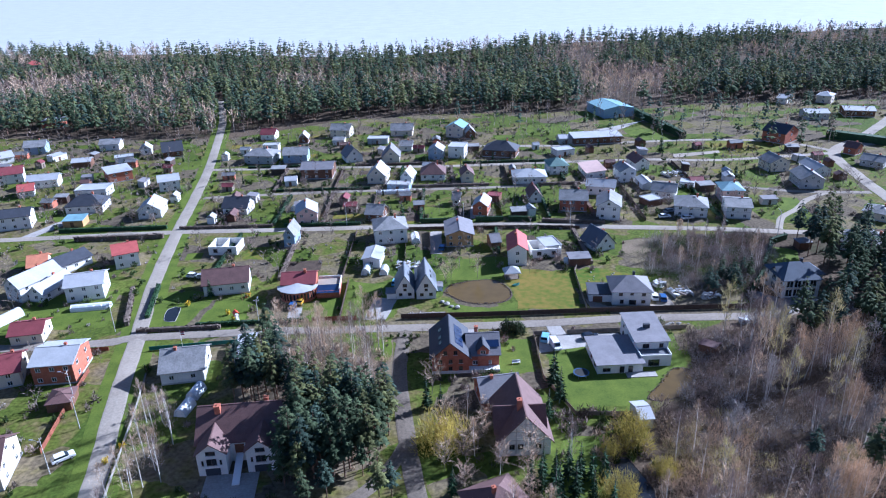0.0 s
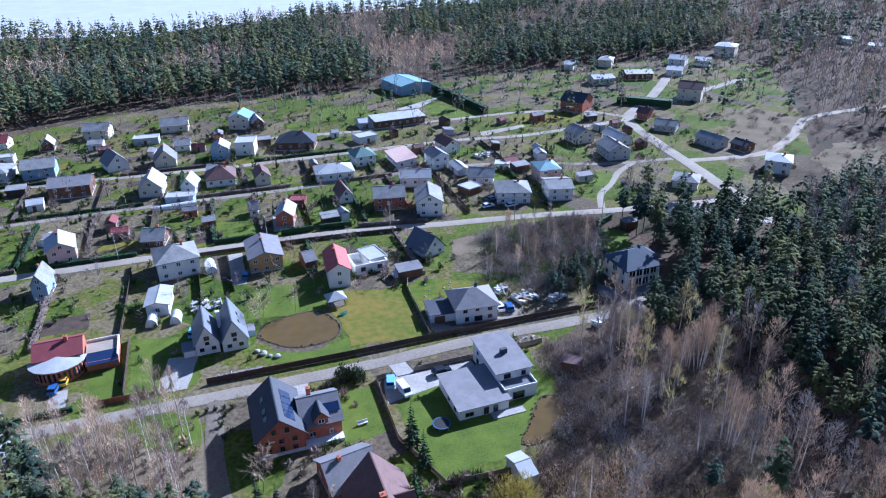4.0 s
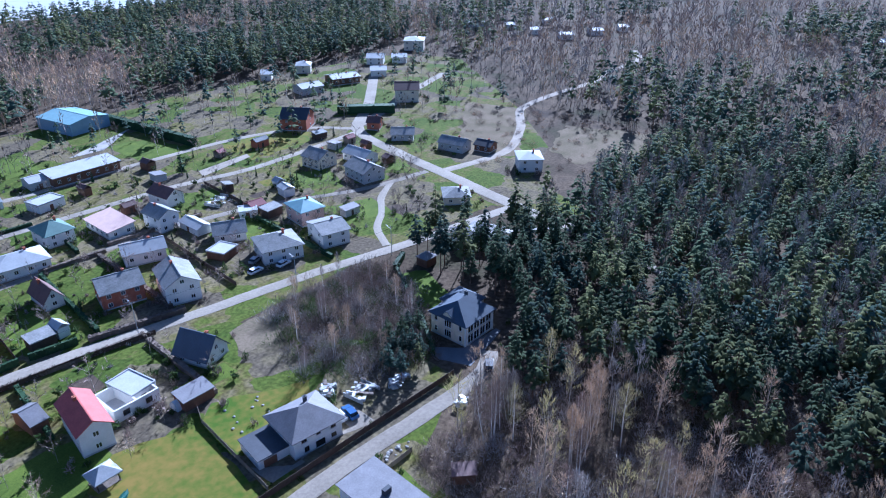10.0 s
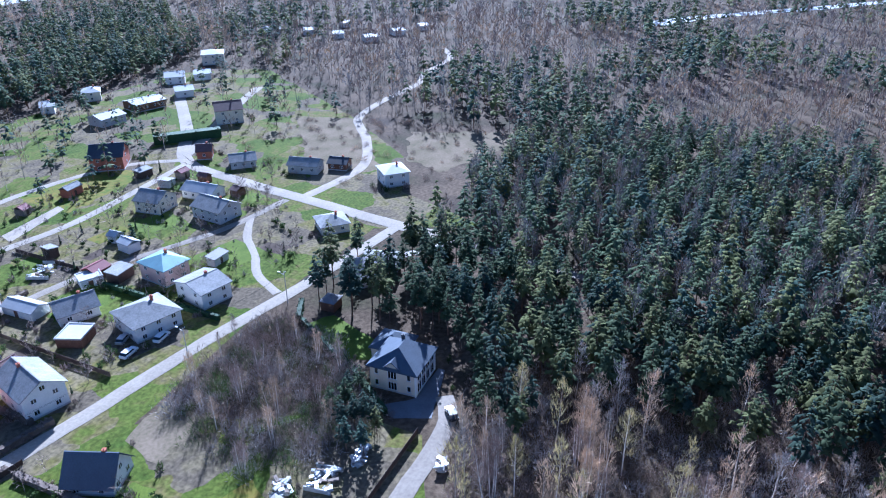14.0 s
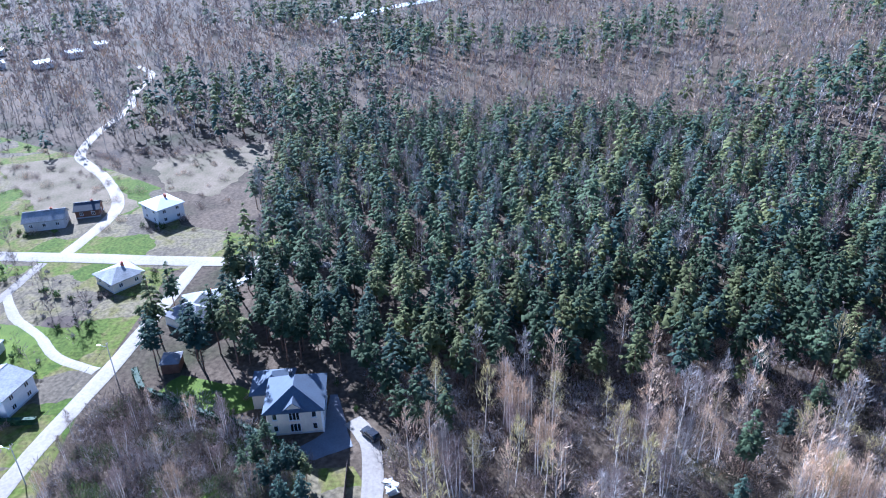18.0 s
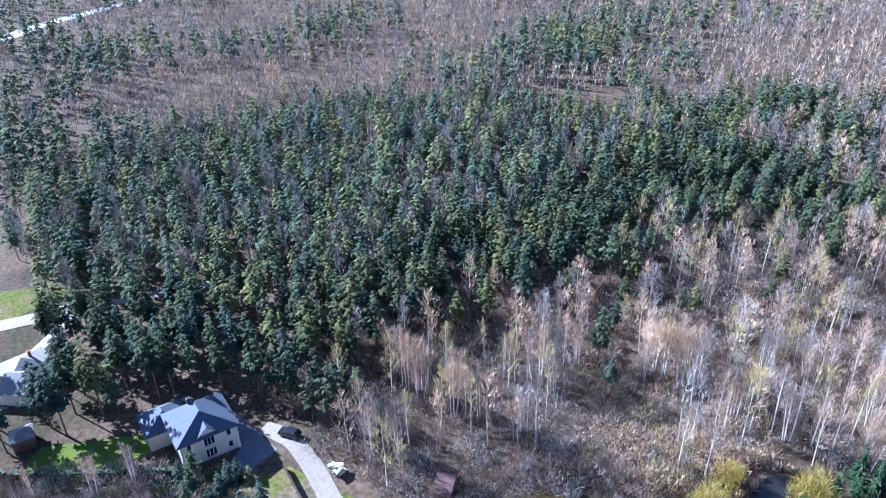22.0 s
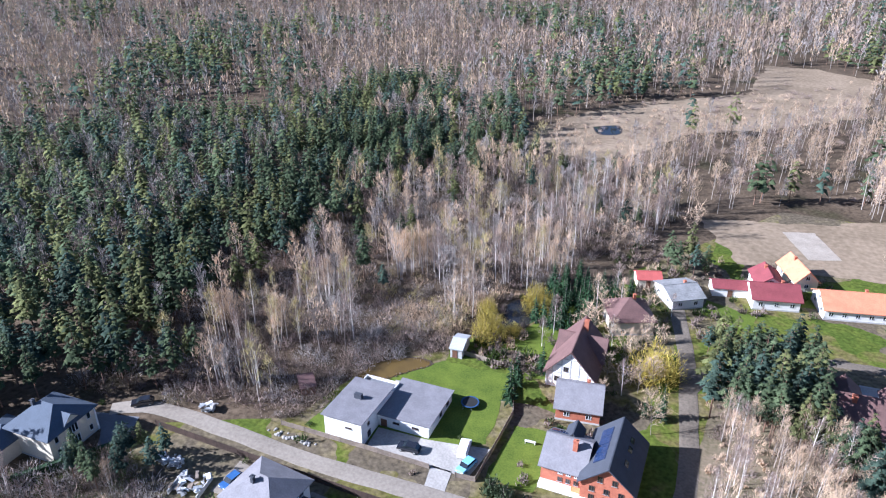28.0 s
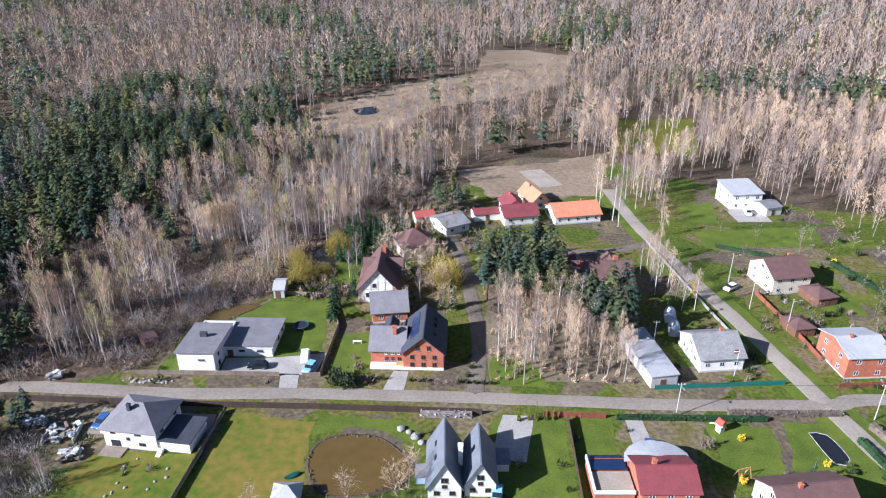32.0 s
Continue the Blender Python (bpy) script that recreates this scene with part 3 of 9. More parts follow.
class Soup:
    """Collects loose faces for one plant part."""

    def __init__(self):
        self.v, self.f = [], []

    def tube(self, p0, p1, r0, r1, sides):
        p0, p1 = np.array(p0, float), np.array(p1, float)
        a = p1 - p0
        a /= np.linalg.norm(a) + 1e-9
        u = np.cross(a, (0.3, 0.9, 0.2))
        u /= np.linalg.norm(u)
        w = np.cross(a, u)
        k = len(self.v)
        for p, r in ((p0, r0), (p1, r1)):
            for i in range(sides):
                t = 2 * math.pi * i / sides
                self.v.append(p + r * (math.cos(t) * u + math.sin(t) * w))
        for i in range(sides):
            j = (i + 1) % sides
            self.f.append((k + i, k + j, k + sides + j))
            self.f.append((k + i, k + sides + j, k + sides + i))

    def blade(self, p, way, length, width, rg):
        p, way = np.array(p, float), np.array(way, float)
        way /= np.linalg.norm(way) + 1e-9
        s = np.cross(way, rg.normal(size=3))
        s *= width / (np.linalg.norm(s) + 1e-9)
        k = len(self.v)
        self.v += [p - s / 2, p + s / 2, p + way * length]
        self.f.append((k, k + 1, k + 2))

    def scale(self, p, way, out, length, width):
        """A flake lying along the crown's skin."""
        p, way, out = np.array(p, float), np.array(way, float), np.array(out, float)
        way /= np.linalg.norm(way) + 1e-9
        s = np.cross(way, out)
        s *= width / (np.linalg.norm(s) + 1e-9)
        k = len(self.v)
        self.v += [p - s / 2, p + s / 2, p + way * length]
        self.f.append((k, k + 1, k + 2))

    def leaf(self, p, size, rg):
        a, b = rg.normal(size=3), rg.normal(size=3)
        a *= size / np.linalg.norm(a)
        b *= size * 0.6 / np.linalg.norm(b)
        k = len(self.v)
        p = np.array(p, float)
        self.v += [p - a / 2 - b / 2, p + a / 2, p - a / 2 + b]
        self.f.append((k, k + 1, k + 2))

    def pad(self, p, out, r, points, rg):
        """A ragged cushion of needles: a raised middle and a star-shaped rim that hangs a little."""
        p, out = np.array(p, float), np.array(out, float)
        k, n = len(self.v), 2 * points
        turn = rg.uniform(0, 6.28)
        tilt = out * 0.45 + np.array([*rg.normal(0, 0.25, 2), 0.0])
        self.v.append(p + (0, 0, r * rg.uniform(0.3, 0.55)))
        for i in range(n):
            a = turn + 2 * math.pi * i / n + rg.uniform(-0.2, 0.2)
            q = r * (rg.uniform(0.95, 1.35) if i % 2 == 0 else rg.uniform(0.4, 0.75))
            d = np.array([math.cos(a), math.sin(a), 0.0])
            self.v.append(p + d * q - (0, 0, q * float(d @ tilt)) + (0, 0, r * rg.uniform(-0.3, 0.1)))
        for i in range(n):
            self.f.append((k, k + 1 + i, k + 1 + (i + 1) % n))

    def arrays(self):
        return np.array(self.v, float).reshape(-1, 3), np.array(self.f, int).reshape(-1, 3)


def pine_form(rg, height, whorls, boughs, points, sides=6, low=0.40, fat=1.0, fuzz=0):
    """Scots pine: a bare stem and tiers of boughs that carry ragged cushions of needles, with hollows between them."""
    t, c = Soup(), Soup()
    lean = rg.normal(0, 0.25, 2)
    top = np.array([lean[0], lean[1], height * 0.97])
    mid = top * 0.5 + np.array([*rg.normal(0, 0.12, 2), 0])
    if sides > 3:
        t.tube((0, 0, -0.2), mid, 0.19, 0.13, sides)
        t.tube(mid, top, 0.13, 0.03, sides)
    else:
        t.tube((0, 0, -0.2), top, 0.2, 0.04, sides)

    def cushion(p, out, r):
        c.pad(p, out, r, points, rg)
        for j in range(fuzz):
            a = rg.uniform(0, 6.28)
            d = np.array([math.cos(a), math.sin(a), rg.uniform(0.0, 0.7)])
            c.scale(p + d * r * 0.4, d + out * 0.4, np.array([0, 0, 1.0]) + d * 0.4, r * 0.9, r * 0.35)

    spread = height * rg.uniform(0.125, 0.18)
    for i in range(whorls):
        u = (i + rg.uniform(0.25, 0.75)) / whorls
        z = height * (low + (0.97 - low) * u)
        wide = spread * (1.06 - 0.92 * u ** 1.75) * (0.7 if i == 0 else 1)
        n = max(2, round(boughs * (1.1 - 0.65 * u)))
        turn = rg.uniform(0, 6.28)
        on = top * z / height
        for k in range(n):
            ang = turn + 6.28 * k / n + rg.uniform(-0.35, 0.35)
            w = wide * rg.uniform(0.55, 1.25)
            out = np.array([math.cos(ang), math.sin(ang), 0.0])
            end = on + out * w + (0, 0, w * rg.uniform(-0.05, 0.35))
            if sides > 3:
                t.blade(on - (0, 0, 0.3), end - on, w * 1.05, 0.12, rg)
            r = fat * rg.uniform(0.6, 1.0) * (1.12 - 0.45 * u)
            cushion(end, out, r)
            if w > 1.5 * fat:
                cushion(on + (end - on) * 0.45 + (0, 0, 0.15), out, r)
    cushion(top, np.zeros(3), fat * 0.5)
    return t.arrays(), c.arrays()


def spruce_form(rg, height, tiers, blades, sides=6):
    t, c = Soup(), Soup()
    t.tube((0, 0, -0.2), (0, 0, height * 0.96), 0.2, 0.03, sides)
    for i in range(tiers):
        u = (i + 0.5) / tiers
        z = height * (0.06 + 0.92 * u)
        rad = height * 0.19 * (1 - u) ** 0.85 + 0.12
        n = max(4, int(blades * (1 - u * 0.7)))
        for k in range(n):
            a = 2 * math.pi * k / n + rg.uniform(-0.4, 0.4)
            way = np.array([math.cos(a), math.sin(a), -0.25 + rg.uniform(-0.15, 0.2)])
            c.blade((0, 0, z), way, rad * rg.uniform(0.75, 1.15), rad * rg.uniform(0.3, 0.55), rg)
            c.blade(way * rad * 0.45 + (0, 0, z), way + rg.normal(0, 0.5, 3), rad * 0.5, rad * 0.3, rg)
    return t.arrays(), c.arrays()


def bare_form(rg, height, limbs, twigs, sides=6, stems=1, droop=0.15, wide=0.2, low=0.28, fine=0.05, solid=True):
    """Leafless tree: stem, rising limbs and a haze of fine twigs."""
    t, c = Soup(), Soup()
    for s in range(stems):
        base = rg.normal(0, 0.35, 2) * (stems > 1)
        lean = rg.normal(0, 0.05, 2) * height + base
        hh = height * rg.uniform(0.82, 1.0)
        mid = np.array([*(base * 0.5 + lean * 0.5 + rg.normal(0, 0.12, 2)), hh * 0.5])
        tip = np.array([*lean, hh])
        r = 0.0075 * hh
        t.tube((*base, -0.2), mid, r, r * 0.65, sides)
        t.tube(mid, tip, r * 0.65, 0.02, sides)
        for i in range(limbs):
            u = low + (0.97 - low) * (i + rg.uniform(0, 1)) / limbs
            z = hh * u
            on = np.array([*base, 0]) + (mid - np.array([*base, 0])) * min(1, u * 2) if u < 0.5 else mid + (tip - mid) * (u - 0.5) * 2
            ang = i * 2.4 + rg.uniform(-0.6, 0.6)
            ln = hh * wide * (1.15 - 0.75 * u) * rg.uniform(0.7, 1.25)
            end = on + ln * np.array([math.cos(ang), math.sin(ang), rg.uniform(0.7, 1.5)])
            if solid:
                t.tube(on, end, 0.035 + 0.03 * (1 - u), 0.012, 3)
            else:
                t.blade(on, end - on, ln * 1.3, 0.10, rg)
            for k in range(twigs):
                v = rg.uniform(0.25, 1.0)
                p = on + (end - on) * v
                way = rg.normal(size=3) * 0.75 + (end - on) / ln * 0.6
                way[2] -= droop * rg.uniform(0, 2)
                c.blade(p, way, ln * rg.uniform(0.3, 0.7), fine * rg.uniform(0.7, 1.4), rg)
    return t.arrays(), c.arrays()


def birch_form(rg, height, blades, sides=5, stems=1, wide=0.13, low=0.30, fine=0.08, long=1.1, limbs=14):
    """Leafless birch: white stems and a narrow feathery crown of fine twigs that sweep upwards."""
    t, c = Soup(), Soup()
    for s in range(stems):
        base = rg.normal(0, 0.6, 2) * (stems > 1)
        hh = height * rg.uniform(0.8, 1.0) if stems > 1 else height
        lean = base * 1.8 + rg.normal(0, 0.03, 2) * hh
        foot, tip = np.array([*base, -0.2]), np.array([*lean, hh])
        mid = (foot + tip) / 2 + np.array([*rg.normal(0, 0.15, 2), 0])
        r = 0.0085 * hh
        t.tube(foot, mid, r, r * 0.75, sides)
        t.tube(mid, tip, r * 0.75, 0.02, sides)

        def stem(f):
            return foot + (mid - foot) * f * 2 if f < 0.5 else mid + (tip - mid) * (f - 0.5) * 2

        def girth(u):
            return hh * wide * (0.14 + 0.95 * math.sin(math.pi * min(1, 0.06 + u) ** 0.72))

        arms = []
        for i in range(limbs):
            u = (i + rg.uniform(0.2, 0.8)) / limbs
            ang = i * 2.4 + rg.uniform(-0.5, 0.5)
            rad = girth(u) * rg.uniform(0.7, 1.2)
            rise = rad * rg.uniform(0.9, 1.6)
            on = stem(low + (0.93 - low) * u)
            arms.append((on, np.array([math.cos(ang) * rad, math.sin(ang) * rad, rise])))
            t.blade(on, arms[-1][1], math.hypot(rad, rise), 0.06, rg)
        for k in range(blades):
            on, arm = arms[int(rg.integers(limbs))]
            v = rg.uniform(0.1, 1.0) ** 0.7
            p0 = on + arm * v + rg.normal(0, 0.16 * np.linalg.norm(arm[:2]) + 0.1, 3)
            d = arm / np.linalg.norm(arm)
            way = d * 0.7 + (0, 0, 0.6) + rg.normal(0, 0.32, 3)
            c.scale(p0, way, np.array([d[0], d[1], 0.35]) + rg.normal(0, 0.5, 3), long * rg.uniform(0.6, 1.4), fine * rg.uniform(0.7, 1.4))
    return t.arrays(), c.arrays()


def dome_form(rg, height, wide, blades, fine=0.14, long=0.9, heads=4, stems=4):
    """Leafless bush: several rounded heads whose outer twigs lie along the skin."""
    t, c = Soup(), Soup()
    for h in range(heads):
        a = 2.4 * h + rg.uniform(-0.5, 0.5)
        q = 0.0 if h == 0 else wide * rg.uniform(0.35, 0.7)
        hr, hz = wide * rg.uniform(0.45, 0.7), height * (1 if h == 0 else rg.uniform(0.55, 0.9))
        mid = np.array([q * math.cos(a), q * math.sin(a), 0])
        for s in range(stems):
            b = rg.uniform(0, 6.28)
            t.blade(mid * 0.4, mid * 0.6 + (hr * 0.7 * math.cos(b), hr * 0.7 * math.sin(b), hz), hz * 0.95, 0.09, rg)
        for k in range(blades // heads):
            b, e = rg.uniform(0, 6.28), math.asin(rg.uniform(0.02, 1))
            n = np.array([math.cos(b) * math.cos(e), math.sin(b) * math.cos(e), math.sin(e)])
            p0 = mid + n * (hr, hr, hz) * rg.uniform(0.45, 0.95)
            p0[2] = max(p0[2] - long * 0.3, 0.05)
            c.scale(p0, n * 0.5 + (0, 0, 0.7) + rg.normal(0, 0.45, 3), n + rg.normal(0, 0.35, 3), long * rg.uniform(0.6, 1.3), fine * rg.uniform(0.7, 1.4))
    return t.arrays(), c.arrays()


def bush_form(rg, height, stems, leaves, size, wide=0.6):
    t, c = Soup(), Soup()
    for s in range(stems):
        a = rg.uniform(0, 2 * math.pi)
        end = np.array([math.cos(a) * height * wide * rg.uniform(0.2, 1), math.sin(a) * height * wide * rg.uniform(0.2, 1), height * rg.uniform(0.6, 1)])
        t.tube((0, 0, -0.1), end, 0.03, 0.01, 3)
        for k in range(leaves):
            p = end * rg.uniform(0.35, 1.05) + rg.normal(0, height * 0.10, 3)
            c.leaf((p[0], p[1], abs(p[2])), size * rg.uniform(0.6, 1.4), rg)
    return t.arrays(), c.arrays()




def data_mesh(name, v, f, materials, index=None):
    me = bpy.data.meshes.new(name)
    me.vertices.add(len(v))
    me.vertices.foreach_set("co", np.ascontiguousarray(v, dtype=np.float32).ravel())
    me.loops.add(3 * len(f))
    me.loops.foreach_set("vertex_index", np.ascontiguousarray(f, dtype=np.int32).ravel())
    me.polygons.add(len(f))
    me.polygons.foreach_set("loop_start", np.arange(0, 3 * len(f), 3, dtype=np.int32))
    for m in materials:
        me.materials.append(m)
    if index is not None:
        me.polygons.foreach_set("material_index", np.ascontiguousarray(index, dtype=np.int32))
    me.update(calc_edges=True)
    return me


def plant_kind(forms, bark, crown):
    """Turns plant forms into pairs of meshes that all copies share."""
    return [(data_mesh("trunk", *t, [bark]), data_mesh("crown", *c, [crown])) for t, c in forms]


def plant(kind, meshes, x, y, scale, turn, label, category="tree", group="", z=0.0):
    ob = new(kind)
    ob.empty_display_size = 0.5
    ob.matrix_world = Matrix.LocRotScale((x, y, z), Euler((0, 0, turn)), (scale, scale, scale * 1.0))
    tagged(ob, label, category, group)
    for n, me in zip(("trunk", "crown"), meshes):
        o = new(n, me)
        o.parent = ob
    return ob


def scatter(name, forms, places, scales, materials, label, category="trees"):
    """One joined wood of many plants, for those past counting: the first material is the bark, the rest are crown tones."""
    vs, fs, ix = [], [], []
    base = 0
    turns = rnd.uniform(0, 2 * math.pi, len(places))
    pick = rnd.integers(0, len(forms), len(places))
    tone = rnd.integers(1, len(materials), len(places))
    slim = rnd.uniform(0.8, 1.2, len(places))
    for (x, y), s, a, k, c, w in zip(places, scales, turns, pick, tone, slim):
        ca, sa = math.cos(a) * w, math.sin(a) * w
        r = np.array([[ca, sa, 0], [-sa, ca, 0], [0, 0, 1]])
        for m, (v, f) in enumerate(forms[k]):
            vs.append(v @ r * s + (x, y, 0))
            fs.append(f + base)
            ix.append(np.full(len(f), m and c, np.int32))
            base += len(v)
    me = data_mesh(name, np.concatenate(vs), np.concatenate(fs), materials, np.concatenate(ix))
    return tagged(new(name, me), label, category, kind="stuff")


def inside(poly, x, y):
    """Which of the points lie in the outline."""
    res = np.zeros(len(x), bool)
    k = len(poly)
    for i in range(k):
        (x0, y0), (x1, y1) = poly[i], poly[(i + 1) % k]
        cross = ((y0 > y) != (y1 > y)) & (x < (x1 - x0) * (y - y0) / (y1 - y0 + 1e-12) + x0)
        res ^= cross
    return res


CLEAR = []


def free_of_things(x, y, margin=0.0):
    ok = np.ones(len(x), bool)
    for line, half in ROADS:
        near = (x > line[:, 0].min() - 9) & (x < line[:, 0].max() + 9) & (y > line[:, 1].min() - 9) & (y < line[:, 1].max() + 9) & ok
        i = np.nonzero(near)[0]
        for s in range(0, len(i), 4000):
            j = i[s:s + 4000]
            d = np.hypot(x[j, None] - line[None, :, 0], y[j, None] - line[None, :, 1]).min(1)
            ok[j[d < half + 1.6 + margin]] = False
    for cx, cy, a, hw, hd in FOOT:
        u, v = (x - cx) * math.cos(a) + (y - cy) * math.sin(a), -(x - cx) * math.sin(a) + (y - cy) * math.cos(a)
        ok &= ~((abs(u) < hw + margin) & (abs(v) < hd + margin))
    for poly in CLEAR:
        ok &= ~inside(poly, x, y)
    return ok


def sow(poly, spacing, jitter=0.45, margin=0.0, keep=1.0):
    """Uneven places in an outline, off the roads, yards and buildings."""
    px, py = [p[0] for p in poly], [p[1] for p in poly]
    gx, gy = np.meshgrid(np.arange(min(px), max(px), spacing), np.arange(min(py), max(py), spacing))
    gx, gy = gx.ravel() + rnd.uniform(-jitter, jitter, gx.size) * spacing, gy.ravel() + rnd.uniform(-jitter, jitter, gy.size) * spacing
    ok = inside(poly, gx, gy)
    gx, gy = gx[ok], gy[ok]
    ok = free_of_things(gx, gy, margin) & (rnd.uniform(0, 1, len(gx)) < keep)
    return np.stack([gx[ok], gy[ok]], 1)

# ---- the houses beside the lower lane ----


def modern_white_house():
    ob = thing("house", pose(44, 17, 0, 0, 0, 2) @ Matrix.Diagonal((1, 1, 0.78, 1)), "white rendered modern house with two grey lean-to roofs", "house")
    keep_out(44, 17, 2, 19, 20)
    for name, (x, y, w, d, h, rh) in {"tall": (4.9, 2.6, 7.8, 12.6, 5.9, 1.0), "low": (-4.2, -3.6, 10.6, 11.8, 3.2, 0.5)}.items():
        hold = part("wall", wall_block(w, d, h, "mono", rh), M["white"], ob)
        hold.matrix_basis = pose(x, y, 0)
        r = part("roof", roof_block(w, d, h, "mono", rh, 0.45), M["roof_grey"], ob)
        r.matrix_basis = pose(x, y, 0)
        if name == "tall":
            for side, al, z, ww, wh in (("N", -1.2, 4.6, 1.4, 0.5), ("S", -1.5, 4.4, 1.6, 1.5), ("S", 2.2, 4.4, 1.0, 1.5), ("S", 0.5, 1.6, 2.4, 1.6), ("E", -2, 4.4, 1.2, 1.2), ("E", 2, 1.6, 1.2, 1.2), ("W", 3.6, 4.4, 0.8, 1.0), ("W", 3.6, 1.5, 1.2, 1.8)):
                add_window(hold, side, w, d, al, z, ww, wh, "frame_dark", 1)
            c = part("chimney", box_bm(-0.5, 1.0, -0.4, 0.4, 6.2, 7.9), M["roof_dark"], ob, "dark clad chimney block")
            c.matrix_basis = pose(x, y - 0.5, 0)
        else:
            for side, al, z, ww, wh in (("N", -2.6, 2.0, 1.4, 0.7), ("N", 1.4, 2.0, 1.4, 0.7), ("S", -3.2, 1.4, 1.8, 1.2), ("S", 0.4, 1.3, 1.1, 2.2), ("S", 2.4, 1.3, 1.1, 2.2), ("W", 0, 1.6, 1.2, 1.2), ("W", -3.5, 1.6, 1.2, 1.2)):
                add_window(hold, side, w, d, al, z, ww, wh, "frame_dark", 1)
            add_door(hold, "N", w, d, 4.0, 1.1, 2.2)
    part("terrace", box_bm(-3, 4, -11.6, -9.5, 0, 0.25), M["paved"], ob)
    part("annex", box_bm(1.12, 8.4, -7.4, -3.75, 0, 3.3), M["white"], ob)
    part("balcony_floor", box_bm(1.2, 8.3, -7.3, -3.8, 3.304, 3.36), M["paved_dark"], ob, "dark grey balcony floor")
    for x0, x1, y0, y1 in ((1.12, 8.4, -7.5, -7.3), (8.3, 8.5, -7.3, -3.8), (1.12, 1.3, -7.3, -3.8)):
        part("parapet", box_bm(x0, x1, y0, y1, 3.304, 4.1), M["white"], ob)
    annex = part("annex_window", box_bm(3.0, 5.6, -7.46, -7.38, 0.3, 2.5), M["glass"], ob)
    for x in (3.0, 4.27, 5.5):
        part("frame_bar", box_bm(x, x + 0.1, -7.5, -7.465, 0.3, 2.5), M["frame_dark"], annex)
    part("eave_band", box_bm(-9.75, 1.0, 2.32, 2.6, 3.0, 3.3), M["frame"], ob, "white eave band")
    return ob


def hip_white_house():
    ob = thing("house", pose(51.6, 44.8, 0, 0, 0, -5) @ Matrix.Diagonal((1, 1, 0.8, 1)), "white rendered two-storey house with a grey hipped roof and flat-roofed garage", "house")
    keep_out(50, 45, -5, 17, 12)
    w, d, h = 10.2, 9.2, 5.7
    part("wall", wall_block(w, d, h, "hip", 3), M["white"], ob)
    part("roof", roof_block(w, d, h, "hip", 3.0, 0.7, ridge=0.9), M["roof_grey"], ob)
    part("plinth", box_bm(-w / 2 - 0.06, w / 2 + 0.06, -d / 2 - 0.06, d / 2 + 0.06, 0, 0.4), M["grey_wall"], ob)
    for side, al, z, ww, wh in (("N", 3.2, 4.4, 1.0, 0.8), ("N", -1.6, 4.4, 1.2, 0.8), ("N", 0.4, 2.9, 0.7, 0.9), ("N", -2.2, 1.6, 1.3, 0.9), ("S", -3, 4.3, 1.1, 1.2), ("S", 0, 4.4, 0.9, 0.9), ("S", 3.2, 4.3, 1.1, 1.2), ("S", -2.6, 1.5, 1.0, 1.5), ("S", 3.2, 1.6, 1.1, 1.2), ("E", -2, 4.3, 1.1, 1.2), ("E", 2, 4.3, 1.1, 1.2), ("E", 0, 1.5, 1.1, 1.2), ("W", 2.5, 4.3, 1.0, 1.2), ("W", -2.5, 4.3, 1.0, 1.2)):
        add_window(ob, side, w, d, al, z, ww, wh, "frame_dark", 1)
    add_door(ob, "N", w, d, 3.0, 1.6, 2.1, "glass")
    add_door(ob, "S", w, d, 0.3, 1.8, 2.1, "glass")
    g = part("garage", box_bm(-11.2, -w / 2, -2.6, 4.3, 0, 2.9), M["white"], ob)
    part("garage_roof", box_bm(-11.5, -w / 2 - 0.01, -3.0, 4.6, 2.9, 3.15), M["roof_dark"], ob, "dark flat garage roof")
    gd = part("garage_door", box_bm(-10.2, -7.6, -2.68, -2.62, 0, 2.2), M["brown_wall"], ob)
    add_chimney(ob, 1.2, 1.4, 6.5, 9.4, 0.6, "roof_dark")
    part("terrace", box_bm(0.8, 5.2, d / 2 + 0.05, d / 2 + 2.6, 0, 0.35), M["wood"], ob, "grey plank terrace")
    for i in range(5):
        part("step", box_bm(-w / 2 - 1.0, -w / 2 - 0.1, 4.45 + i * 0.32, 4.77 + i * 0.32, 0, 1.0 - i * 0.19), M["frame"], ob)
    return ob


